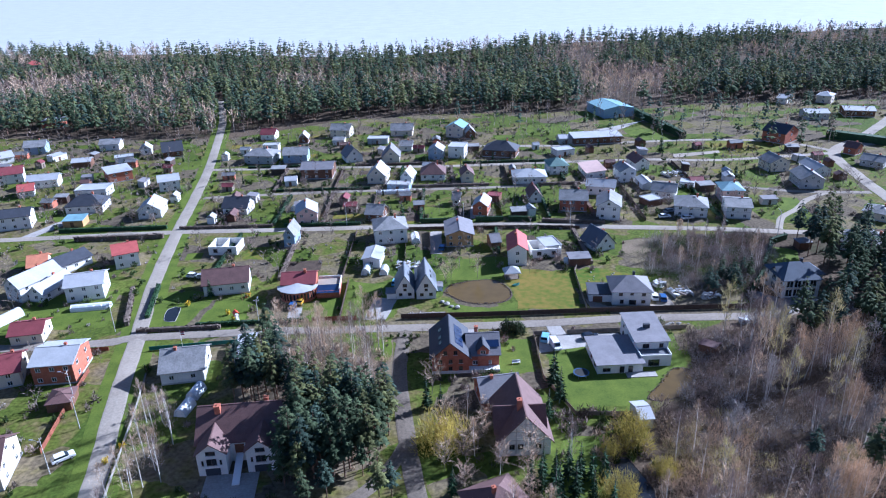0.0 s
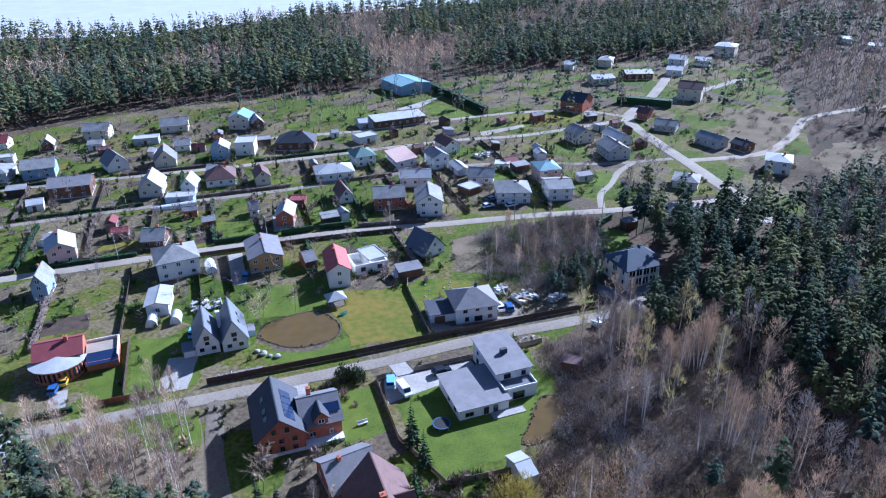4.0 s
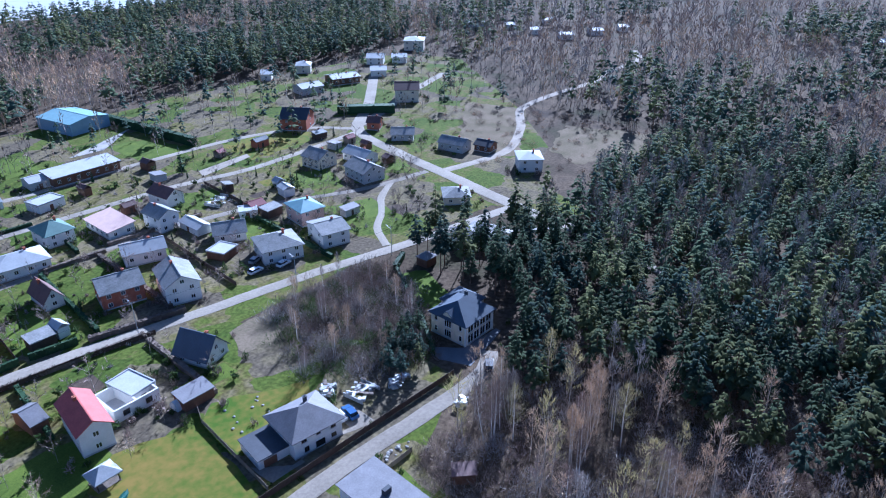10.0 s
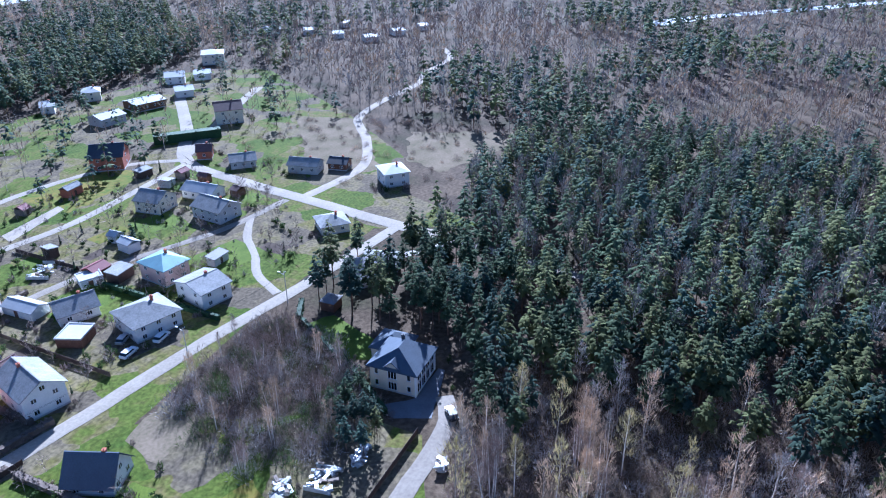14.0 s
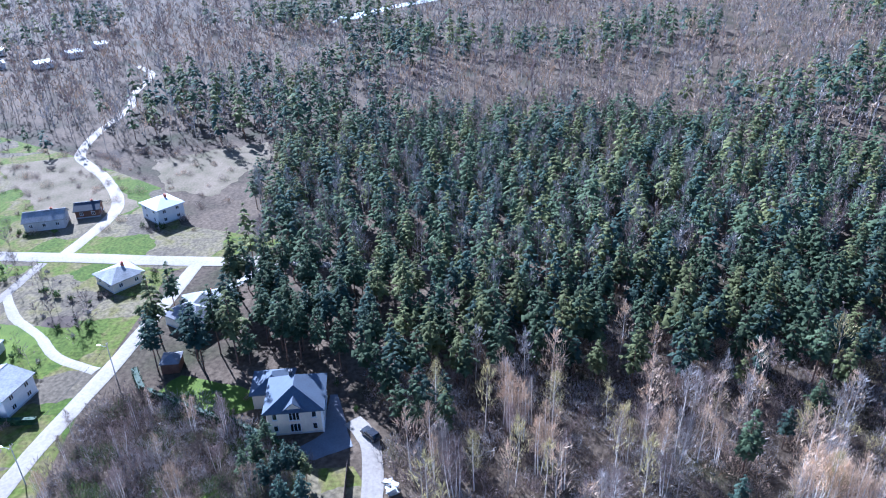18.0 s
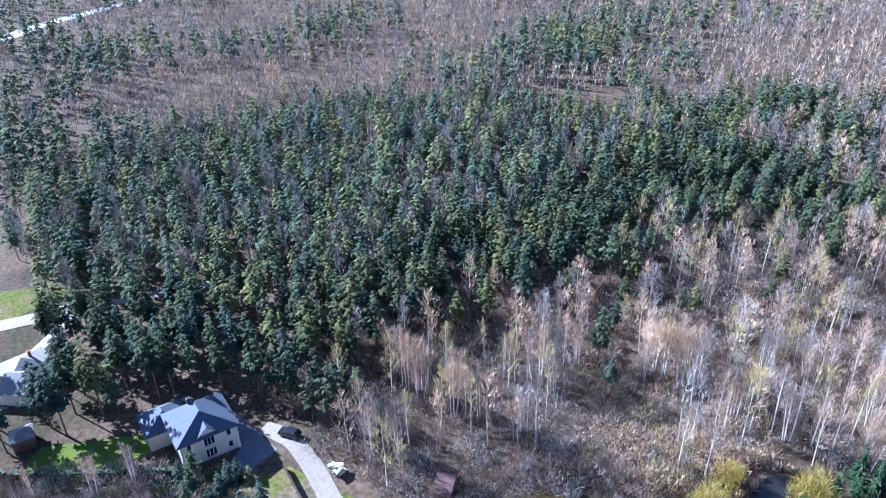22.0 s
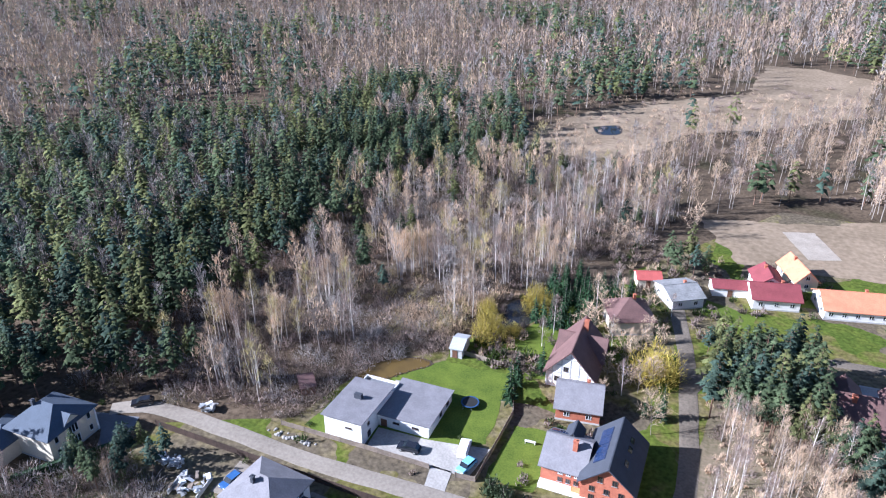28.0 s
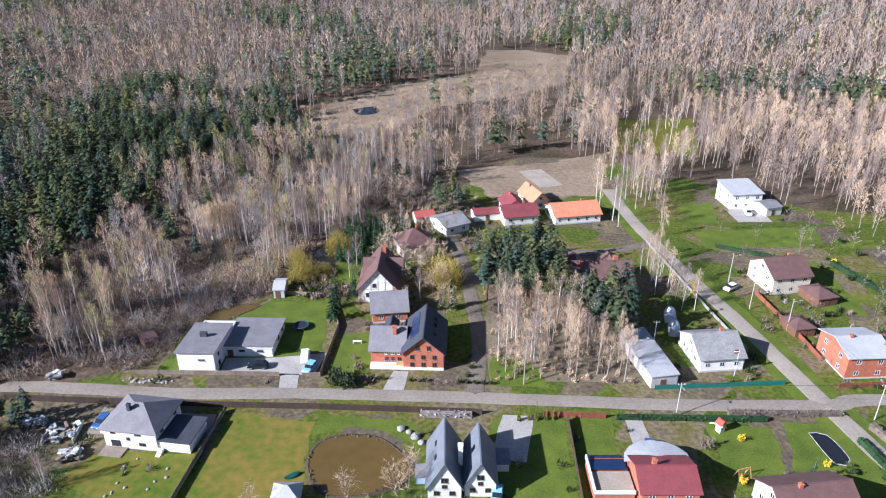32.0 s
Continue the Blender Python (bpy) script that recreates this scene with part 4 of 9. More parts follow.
def hip_cream_house():
    ob = thing("house", pose(98.2, 47.4, 0, 0, 0, 3) @ Matrix.Diagonal((1, 1, 0.95, 1)), "cream two-storey house with a dark blue-grey roof and tall windows", "house")
    keep_out(99.5, 48.5, 3, 15, 14)
    w, d, h = 10.0, 10.2, 6.0
    part("wall", wall_block(w, d, h, "hip", 3), M["cream"], ob)
    part("roof", roof_block(w, d, h, "hip", 3.0, 0.6, ridge=1.6), M["roof_blue"], ob)
    part("plinth", box_bm(-w / 2 - 0.06, w / 2 + 0.06, -d / 2 - 0.06, d / 2 + 0.06, 0, 0.4), M["grey_wall"], ob)
    # gable over the tall window on the west side
    bm = bmesh.new()
    add_prism(bm, [(-w / 2 - 0.1, -1.9, 0.4), (-w / 2 - 0.1, 1.9, 0.4), (-w / 2 - 0.1, 1.9, 6.0), (-w / 2 - 0.1, 0, 7.7), (-w / 2 - 0.1, -1.9, 6.0)], (3.0, 0, 0))
    bmesh.ops.recalc_face_normals(bm, faces=bm.faces)
    part("dormer", bm, M["cream"], ob)
    bm = bmesh.new()
    for s in (-1, 1):
        add_prism(bm, [(-w / 2 - 0.5, s * 2.3, 5.75), (-w / 2 + 3.4, s * 2.3, 5.75), (-w / 2 + 3.4, 0, 7.85), (-w / 2 - 0.5, 0, 7.85)], (0, 0, 0.16))
    bmesh.ops.recalc_face_normals(bm, faces=bm.faces)
    part("dormer_roof", bm, M["roof_blue"], ob)
    for z, hh in ((1.7, 2.0), (4.6, 2.2)):
        add_window(ob, "W", w + 0.24, d, 0, z, 2.0, hh, "frame", 2)
    for side, al, ww in (("W", -3.6, 0.9), ("W", 3.6, 0.9)):
        for z in (1.7, 4.6):
            add_window(ob, side, w, d, al, z, ww, 1.5, "frame", 0)
    for al in (-3.3, -1.1, 1.1, 3.3):
        for z in (1.7, 4.6):
            add_window(ob, "S", w, d, al, z, 1.9, 2.3, "frame", 1)
    for y in (-d / 2,):
        for x in (-4.5, -2.2, 0, 2.2, 4.5):
            part("pilaster", box_bm(x - 0.12, x + 0.12, y - 0.14, y + 0.02, 0.4, 6.0), M["frame"], ob)
    for x in (-w / 2, w / 2):
        part("corner_trim", box_bm(x - 0.16, x + 0.16, -d / 2 - 0.1, -d / 2 + 0.2, 0, 6.0), M["frame"], ob)
    rear = part("rear_wing", wall_block(7.0, 7.5, 4.0, "hip", 2), M["cream"], ob)
    rear.matrix_basis = pose(6.6, 5.2, 0)
    rr = part("rear_roof", roof_block(7.0, 7.5, 4.0, "hip", 2.0, 0.5, ridge=0.6), M["roof_blue"], ob)
    rr.matrix_basis = pose(6.6, 5.2, 0)
    add_chimney(ob, 2.4, 0.8, 7.0, 9.6, 0.6, "roof_dark")
    return ob


def brick_house():
    ob = thing("house", pose(4.1, 16, 0, 0, 0, 1) @ Matrix.Diagonal((1, 1, 0.85, 1)), "red brick house with dark steep roofs and roof windows", "house")
    keep_out(4.1, 16, 1, 16, 14)
    # gable block, ridge north to south
    g = part("wall", wall_block(13.0, 8.6, 5.4, "gable", 4.4), M["brick"], ob)
    g.matrix_basis = pose(-3.3, -0.4, 0, 0, 0, 90)
    gr = part("roof", roof_block(13.0, 8.6, 5.4, "gable", 4.4, 0.6), M["roof_dark"], ob)
    gr.matrix_basis = pose(-3.3, -0.4, 0, 0, 0, 90)
    w2 = part("wing", wall_block(7.2, 9.6, 4.6, "gable", 3.4), M["brick"], ob)
    w2.matrix_basis = pose(4.6, -0.3, 0)
    wr = part("wing_roof", roof_block(7.2, 9.6, 4.6, "gable", 3.4, 0.5), M["roof_grey"], ob)
    wr.matrix_basis = pose(4.6, -0.3, 0)
    part("plinth", box_bm(-7.65, 8.25, -6.95, 6.15, 0, 0.9), M["white"], ob, "white plinth band")
    for end in ("E", "W"):
        for al in (-2.4, 0, 2.4):
            for z in (1.7, 3.9):
                add_window(g, end, 13.0, 8.6, al, z, 0.9, 1.3, "frame_dark", 1)
        for al in (-1.2, 1.2):
            add_window(g, end, 13.0, 8.6, al, 6.6, 0.9, 1.4, "frame_dark", 1)
    for al in (-2.6, -1.2, 0.2):
        add_window(w2, "N", 7.2, 9.6, al, 3.9, 0.8, 1.1, "frame", 1)
        add_window(w2, "N", 7.2, 9.6, al, 2.0, 0.8, 1.1, "frame_dark", 1)
    for al in (-2.0, 1.2):
        add_window(w2, "S", 7.2, 9.6, al, 2.0, 1.3, 1.3, "frame", 1)
        add_window(w2, "E", 7.2, 9.6, al, 2.2, 1.1, 1.3, "frame", 1)
    add_door(ob, "N", 7.2, 11.3, 1.6, 1.8, 2.2, "ochre")
    # dormer on the wing and roof windows
    dm = part("dormer", wall_block(3.4, 2.6, 6.2, "gable", 1.5), M["brick"], ob)
    dm.matrix_basis = pose(4.4, -3.6, 0, 0, 0, 90)
    dr = part("dormer_roof", roof_block(3.4, 2.6, 6.2, "gable", 1.5, 0.35), M["roof_dark"], ob)
    dr.matrix_basis = pose(4.4, -3.6, 0, 0, 0, 90)
    add_window(dm, "W", 3.4, 2.6, 0, 5.3, 1.2, 1.2, "frame", 1)
    slope = math.degrees(math.atan2(4.4, 4.3))
    for y in (-4.0, -1.6, 2.0):
        rw = part("roof_window", box_bm(-0.45, 0.45, -0.7, 0.7, 0, 0.09), M["glass"], ob)
        rw.matrix_basis = Matrix.Translation((-3.3 - 2.2, y, 5.4 + 4.4 * (1 - 2.2 / 4.3) + 0.30)) @ Euler((0, radians(-slope), 0)).to_matrix().to_4x4()
    for y in (-4.4, -2.2, 0.0, 2.2):
        sp = part("solar_panel", box_bm(-1.3, 1.3, -1.0, 1.0, 0, 0.08), M["panel"], ob, "dark blue solar panel")
        sp.matrix_basis = Matrix.Translation((-3.3 + 2.1, y, 5.4 + 4.4 * (1 - 2.1 / 4.3) + 0.32)) @ Euler((0, radians(slope), 0)).to_matrix().to_4x4()
    sp = part("solar_panel", box_bm(-1.5, 1.5, -1.0, 1.0, 0, 0.08), M["panel"], ob, "dark blue solar panel")
    sp.matrix_basis = Matrix.Translation((6.8, -3.0, 4.6 + 3.4 * (1 - 2.7 / 4.8) + 0.36)) @ Euler((radians(35.3), 0, 0)).to_matrix().to_4x4()
    add_chimney(ob, 3.2, 1.2, 6.8, 9.2, 0.8, "brick")
    return ob


def steep_twin_house():
    ob = thing("house", pose(-8.6, 52.8, 0, 0, 0, 3) @ Matrix.Diagonal((1, 1, 0.66, 1)), "white house with two steep blue-grey gable roofs", "house")
    keep_out(-8.6, 52.8, 3, 13, 13)
    for x, ln, d, h, rh in ((3.1, 11.0, 5.6, 4.6, 7.2), (-2.9, 9.6, 5.2, 4.6, 6.4)):
        wl = part("wall", wall_block(ln, d, h, "gable", rh), M["white"], ob)
        wl.matrix_basis = pose(x, 0, 0, 0, 0, 90)
        rf = part("roof", roof_block(ln, d, h, "gable", rh, 0.45), M["roof_slope"], ob)
        rf.matrix_basis = pose(x, 0, 0, 0, 0, 90)
        for end in ("E", "W"):
            add_window(wl, end, ln, d, 0, 6.4, 1.2, 1.6, "frame_dark", 1)
            add_window(wl, end, ln, d, -1.3, 2.2, 1.0, 1.4, "frame_dark", 1)
            add_window(wl, end, ln, d, 1.3, 2.2, 1.0, 1.4, "frame_dark", 1)
            add_window(wl, end, ln, d, 0, 4.4, 0.9, 1.2, "frame_dark", 1)
    part("porch", box_bm(-8.2, -5.6, -4.6, -1.0, 0, 2.7), M["white"], ob)
    part("porch_roof", box_bm(-8.5, -5.55, -4.9, -0.8, 2.7, 2.95), M["roof_grey"], ob)
    part("porch", box_bm(5.95, 8.0, -1.0, 2.0, 0, 2.2), M["bluewall"], ob)
    part("porch_roof", plate([(5.95, -1.2, 2.7), (8.2, -1.2, 2.2), (8.2, 2.2, 2.2), (5.95, 2.2, 2.7)], (0, 0, 0.12)), M["roof_grey"], ob)
    add_chimney(ob, 0.4, 0.6, 5.0, 11.4, 0.8, "white")
    for y in (-2, 1.5):
        rw = part("roof_window", box_bm(-0.4, 0.4, -0.6, 0.6, 0, 0.08), M["glass"], ob)
        rw.matrix_basis = Matrix.Translation((3.1 + 1.5, y, 4.6 + 7.2 * (1 - 1.5 / 2.8) + 0.42)) @ Euler((0, radians(68.7), 0)).to_matrix().to_4x4()
    return ob


def twin_gable_house():
    ob = thing("house", pose(-41.2, -14, 0, 0, 0, 5) @ Matrix.Diagonal((1, 1, 0.92, 1)), "large white house with a brown tiled roof and two front gables", "house")
    keep_out(-41.2, -16, 5, 17, 20)
    m = part("wall", wall_block(15.5, 11, 5.6, "gable", 4.6), M["white"], ob)
    part("roof", roof_block(15.5, 11, 5.6, "gable", 4.6, 0.6), M["roof_brown"], ob)
    for x in (-4.6, 4.6):
        wl = part("wing", wall_block(6, 5.4, 5.6, "gable", 2.3), M["white"], ob)
        wl.matrix_basis = pose(x, -6.2, 0, 0, 0, 90)
        wr = part("wing_roof", roof_block(6, 5.4, 5.6, "gable", 2.3, 0.4), M["roof_brown"], ob)
        wr.matrix_basis = pose(x, -6.2, 0, 0, 0, 90)
        add_window(wl, "W", 6, 5.4, 0, 3.4, 1.9, 1.6, "frame_dark", 1)
        add_window(wl, "W", 6, 5.4, 0, 5.6, 1.8, 1.0, "frame_dark", 1)
        add_window(wl, "W", 6, 5.4, -1.7, 3.3, 0.4, 1.2, "frame_dark", 0)
        add_window(wl, "W", 6, 5.4, 1.7, 3.3, 0.4, 1.2, "frame_dark", 0)
        add_door(wl, "W", 6, 5.4, 0, 2.6, 1.7, "roof_dark", 0.0, "garage_door")
    for al in (-5, -1.5, 2, 5.5):
        add_window(m, "N", 15.5, 11, al, 4.2, 1.1, 1.3, "frame", 1)
        add_window(m, "N", 15.5, 11, al, 1.6, 1.1, 1.3, "frame", 1)
    for side in ("E", "W"):
        for al in (-2.5, 2.5):
            add_window(m, side, 15.5, 11, al, 4.2, 1.1, 1.4, "frame", 1)
            add_window(m, side, 15.5, 11, al, 1.6, 1.1, 1.4, "frame", 1)
    add_door(m, "S", 15.5, 11, 0, 1.6, 2.3, "brown_wall", 2.0)
    part("ramp", plate([(-0.7, -12.6, 0.1), (0.7, -12.6, 0.1), (0.7, -5.6, 2.0), (-0.7, -5.6, 2.0)], (0, 0, 0.2)), M["frame"], ob, "white entrance stair")
    part("forecourt", box_bm(-6, 4, -18, -9.3, 0, 0.08), M["paved"], ob)
    add_chimney(ob, -4.2, -1, 7.5, 11, 1.1, "brick")
    add_chimney(ob, 5.0, 1, 7.5, 10.8, 0.8, "brick")
    return ob


def timbered_house():
    ob = thing("house", pose(14.6, -13.2, 0, 0, 0, 92) @ Matrix.Diagonal((1, 1, 1.03, 1)), "white half-timbered house with a steep brown roof", "house")
    keep_out(14.6, -13.2, 92, 15, 11)
    w, d, h, rh = 14.0, 10.0, 3.6, 5.4
    part("wall", wall_block(w, d, h, "gable", rh), M["white"], ob)
    part("roof", roof_block(w, d, h, "gable", rh, 0.6), M["roof_brown"], ob)
    for sx in (-1, 1):
        x0, x1 = sorted((sx * w / 2, sx * (w / 2 + 0.06)))
        for z, half in ((3.5, 4.9), (5.4, 3.2), (7.0, 1.7)):
            part("beam", box_bm(x0, x1, -half, half, z, z + 0.2), M["grey_wall"], ob)
        for y in (-3.6, -1.8, 0, 1.8, 3.6):
            part("beam", box_bm(x0, x1, y - 0.1, y + 0.1, 0.5, min(8.6, 3.5 + 5.4 * (1 - abs(y) / 5)) - 0.1), M["grey_wall"], ob)
        for al in (-2.6, 2.6, 0.9):
            add_window(ob, "E" if sx > 0 else "W", w, d, al, 2.1, 1.1, 1.2, "frame_dark", 1)
            if abs(al) < 2:
                add_window(ob, "E" if sx > 0 else "W", w, d, -al, 4.7, 1.0, 1.1, "frame_dark", 1)
    dm = part("cross_gable", wall_block(9.0, 5.0, 4.4, "gable", 3.4), M["white"], ob)
    dm.matrix_basis = pose(-2.0, 0.6, 0, 0, 0, 90)
    dr = part("cross_roof", roof_block(9.4, 5.0, 4.4, "gable", 3.4, 0.6), M["roof_brown"], ob)
    dr.matrix_basis = pose(-2.0, 0.6, 0, 0, 0, 90)
    add_chimney(ob, -3.6, 0.8, 8.0, 10.4, 0.9, "brick")
    return ob


def bow_front_house():
    ob = thing("house", pose(-43.2, 49.5, 0, 0, 0, 3) @ Matrix.Diagonal((1, 1, 0.82, 1)), "red brick house with a rounded bay under a pale metal roof", "house")
    keep_out(-41, 51, 3, 20, 15)
    part("wall", wall_block(9.4, 8.4, 5.2, "gable", 2.2), M["brick"], ob).matrix_basis = pose(1.2, 5.4, 0)
    part("roof", roof_block(9.4, 8.4, 5.2, "gable", 2.2, 0.4), M["roof_maroon"], ob).matrix_basis = pose(1.2, 5.4, 0)
    bm, rf = bmesh.new(), bmesh.new()
    arc = [(1.0 + 5.2 * math.cos(a), 1.6 - 4.6 * math.sin(a)) for a in [math.pi * i / 8 for i in range(9)]]
    add_prism(bm, [(x, y, 0) for x, y in arc], (0, 0, 4.4))
    bmesh.ops.recalc_face_normals(bm, faces=bm.faces)
    part("bay", bm, M["brick"], ob)
    out = [(1.0 + 5.9 * math.cos(a), 1.6 - 5.3 * math.sin(a)) for a in [math.pi * i / 8 for i in range(9)]]
    top = rf.verts.new((1.0, 2.0, 5.6))
    ring = [rf.verts.new((x, y, 4.4)) for x, y in out]
    low = [rf.verts.new((x, y, 4.2)) for x, y in out]
    for i in range(8):
        rf.faces.new((ring[i], ring[i + 1], top))
        rf.faces.new((low[i], low[i + 1], ring[i + 1], ring[i]))
    rf.faces.new((ring[0], top, ring[8], low[8], low[0]))
    rf.faces.new(low)
    bmesh.ops.recalc_face_normals(rf, faces=rf.faces)
    part("bay_roof", rf, M["roof_light"], ob, "pale metal bay roof")
    for k in range(1, 8):
        a = math.pi * (k + 0.0) / 8
        wn_ = part("bay_window", box_bm(-0.7, 0.7, -0.06, 0.06, 0.9, 3.4), M["glass"], ob)
        wn_.matrix_basis = pose(1.0 + 5.1 * math.cos(a), 1.6 - 4.5 * math.sin(a), 0, 0, 0, 90 - math.degrees(a))
    part("extension", box_bm(6.4, 13.0, -0.4, 8.0, 0, 2.9), M["brick"], ob)
    part("terrace_roof", box_bm(6.3, 13.2, 3.0, 8.2, 2.9, 3.1), M["sand"], ob)
    part("glazed_roof", plate([(6.5, -1.4, 2.6), (13.0, -1.4, 2.6), (13.0, 2.9, 3.3), (6.5, 2.9, 3.3)], (0, 0, 0.12)), M["panel"], ob, "dark glazed lean-to roof")
    part("parapet", box_bm(12.9, 13.2, -0.4, 8.2, 3.1, 3.9), M["white"], ob)
    part("parapet", box_bm(6.4, 12.9, 8.0, 8.2, 3.1, 3.9), M["white"], ob)
    add_chimney(ob, 3.0, 5.0, 6.2, 8.6, 0.7)
    for al in (-3, 0, 3):
        add_window(ob, "N", 9.4, 19.2, 1.2 + al, 3.9, 1.1, 1.2)
        add_window(ob, "N", 9.4, 19.2, 1.2 + al, 1.4, 1.1, 1.2)
    return ob


def shell_house(x, y, rot, w, d, label):
    """Bare outer walls with no roof, still under construction."""
    ob = thing("unfinished_house", pose(x, y, 0, 0, 0, rot), label, "building")
    keep_out(x, y, rot, w, d)
    t, h = 0.35, 3.0
    for x0, x1, y0, y1 in ((-w / 2, w / 2, -d / 2, -d / 2 + t), (-w / 2, w / 2, d / 2 - t, d / 2), (-w / 2, -w / 2 + t, -d / 2 + t, d / 2 - t), (w / 2 - t, w / 2, -d / 2 + t, d / 2 - t), (-t / 2, t / 2, -d / 2 + t, d / 2 - t)):
        part("wall", box_bm(x0, x1, y0, y1, 0, h), M["white"], ob)
    part("floor_slab", box_bm(-w / 2 + t, w / 2 - t, -d / 2 + t, d / 2 - t, 0, 0.2), M["grey_wall"], ob)
    for al in (-w / 4, w / 4):
        add_window(ob, "S", w, d, al, 1.6, 1.4, 1.3, "frame_dark", 0)
    return ob


M["panel"] = mat("solar_glass", (0.02, 0.035, 0.09), 0.15, scale=1.0, spread=0.2, spec=0.7)
M["roof_blue"] = mat("steel_blue_roof", (0.075, 0.095, 0.13), 0.8, scale=0.5, spread=0.2)
M["roof_slope"] = mat("blue_grey_roof", (0.16, 0.175, 0.20), 0.6, scale=0.5, spread=0.2)
modern_white_house()
hip_white_house()
hip_cream_house()
brick_house()
steep_twin_house()
twin_gable_house()
timbered_house()
bow_front_house()
shell_house(-73, 87, -3, 9.5, 8, "unfinished white block house with no roof")
shell_house(32.5, 78, 5, 9.5, 8, "unfinished low white walls beside a yard")

# ---- village houses, west to east ----
house(-79.0, 126.2, -5, 9.3, 9.0, 3.4, 'gable', 3.0, 'white', 'roof_dark', 'white rendered single-storey house with a dark tiled gable roof', {'S': [3], 'E': [2, 1], 'W': [2, 1]}, chimney=[(1.7, 0.4, 0.7)])
house(-50.3, 113.9, 99, 10.0, 7.4, 5.2, 'gable', 2.4, 'pinkwall', 'roof_light', 'pale pink rendered two-storey house with a pale metal gable roof', {'W': [2, 2, 1], 'S': [2, 2], 'N': [2, 2]}, chimney=[(1.8, 0.4, 0.7)])
house(-24.7, 115.3, -11, 6.0, 8.0, 3.0, 'gable', 2.6, 'brown_wall', 'roof_slate', 'dark brown timber single-storey house with a weathered slate gable roof', {'S': [2], 'E': [2, 1], 'W': [2, 1]}, chimney=[(1.1, 0.4, 0.7)])
house(14.9, 117.8, 77, 9.0, 5.3, 4.6, 'gable', 2.0, 'brick', 'roof_light', 'red brick two-storey house with a pale metal gable roof', {'W': [1, 1], 'S': [2, 2], 'N': [2, 2]}, chimney=[(1.6, 0.4, 0.7)])
house(20.5, 131.1, -19, 5.0, 5.0, 2.6, 'flat', 0.3, 'brown_wall', 'roof_maroon', 'dark brown timber shed with a maroon sheet flat roof', None, door=('S', -0.3), name='shed', category='shed', plinth=False, over=0.25)
house(5.7, 128.2, -9, 2.6, 5.0, 3.0, 'gable', 2.0, 'white', 'roof_slate', 'white rendered single-storey house with a weathered slate gable roof', {'S': [1], 'E': [1], 'W': [1]}, chimney=[(0.5, 0.4, 0.7)])
house(36.2, 131.3, 93, 9.0, 4.5, 3.0, 'gable', 3.0, 'white', 'roof_brown', 'white rendered single-storey house with a brown tiled gable roof', {'W': [1, 1], 'S': [2], 'N': [2]}, chimney=[(1.6, 0.4, 0.7)])
house(49.7, 120.0, -10, 10.0, 9.0, 5.2, 'gable', 2.6, 'brick', 'roof_slate', 'red brick two-storey house with a weathered slate gable roof', {'S': [3, 3], 'E': [2, 2, 1], 'W': [2, 2, 1]}, chimney=[(1.8, 0.4, 0.7)])
house(61.2, 111.6, 76, 12.0, 8.3, 6.0, 'gable', 2.6, 'white', 'roof_slate', 'white rendered two-storey house with a weathered slate gable roof', {'W': [2, 2, 1], 'S': [3, 3], 'N': [3, 3]}, chimney=[(2.2, 0.4, 0.7)])
house(63.8, 136.5, -16, 10.9, 7.0, 4.2, 'gable', 2.0, 'white', 'roof_light', 'white rendered single-storey house with a pale metal gable roof', {'S': [3], 'E': [1], 'W': [1]}, chimney=[(2.0, 0.4, 0.7)])
house(50.9, 167.5, 5, 8.1, 10.0, 4.5, 'hip', 2.6, 'white', 'roof_green', 'white rendered two-storey house with a green sheet hipped roof', {'S': [2, 2], 'E': [2, 2], 'W': [2, 2]}, chimney=[(1.5, 0.4, 0.7)])
house(37.2, 155.0, -3, 13.8, 10.0, 3.6, 'hip', 2.2, 'white', 'roof_light', 'white rendered single-storey house with a pale metal hipped roof', {'S': [4], 'E': [2], 'W': [2]}, chimney=[(2.5, 0.4, 0.7)])
house(65.5, 162.7, -87, 15.1, 8.0, 3.0, 'mono', 1.0, 'white', 'pinkwall', 'white rendered single-storey house with a faded pink lean-to roof', {'S': [5], 'E': [2], 'W': [2]})
house(77.5, 153.2, 96, 9.0, 6.6, 5.6, 'gable', 2.0, 'white', 'roof_slate', 'white rendered two-storey house with a weathered slate gable roof', {'W': [2, 2], 'S': [2, 2], 'N': [2, 2]}, chimney=[(1.6, 0.4, 0.7)])
house(87.8, 170.7, 99, 10.0, 6.4, 4.0, 'gable', 2.4, 'white', 'roof_brown', 'white rendered single-storey house with a brown tiled gable roof', {'W': [1, 1], 'S': [1], 'N': [1]}, chimney=[(1.8, 0.4, 0.7)])
house(83.5, 143.7, -87, 10.0, 5.0, 2.4, 'gable', 1.2, 'white', 'roof_light', 'white rendered shed with a pale metal gable roof', None, door=('S', -0.3), name='shed', category='shed', plinth=False, over=0.25)
house(87.9, 131.7, -26, 9.0, 8.0, 3.2, 'gable', 2.4, 'white', 'roof_slate', 'white rendered single-storey house with a weathered slate gable roof', {'S': [2], 'E': [2, 1], 'W': [2, 1]}, chimney=[(1.6, 0.4, 0.7)])
house(79.9, 122.1, 22, 6.3, 6.0, 2.6, 'flat', 0.3, 'brown_wall', 'roof_light', 'dark brown timber shed with a pale metal flat roof', None, door=('S', -0.3), name='shed', category='shed', plinth=False, over=0.25)
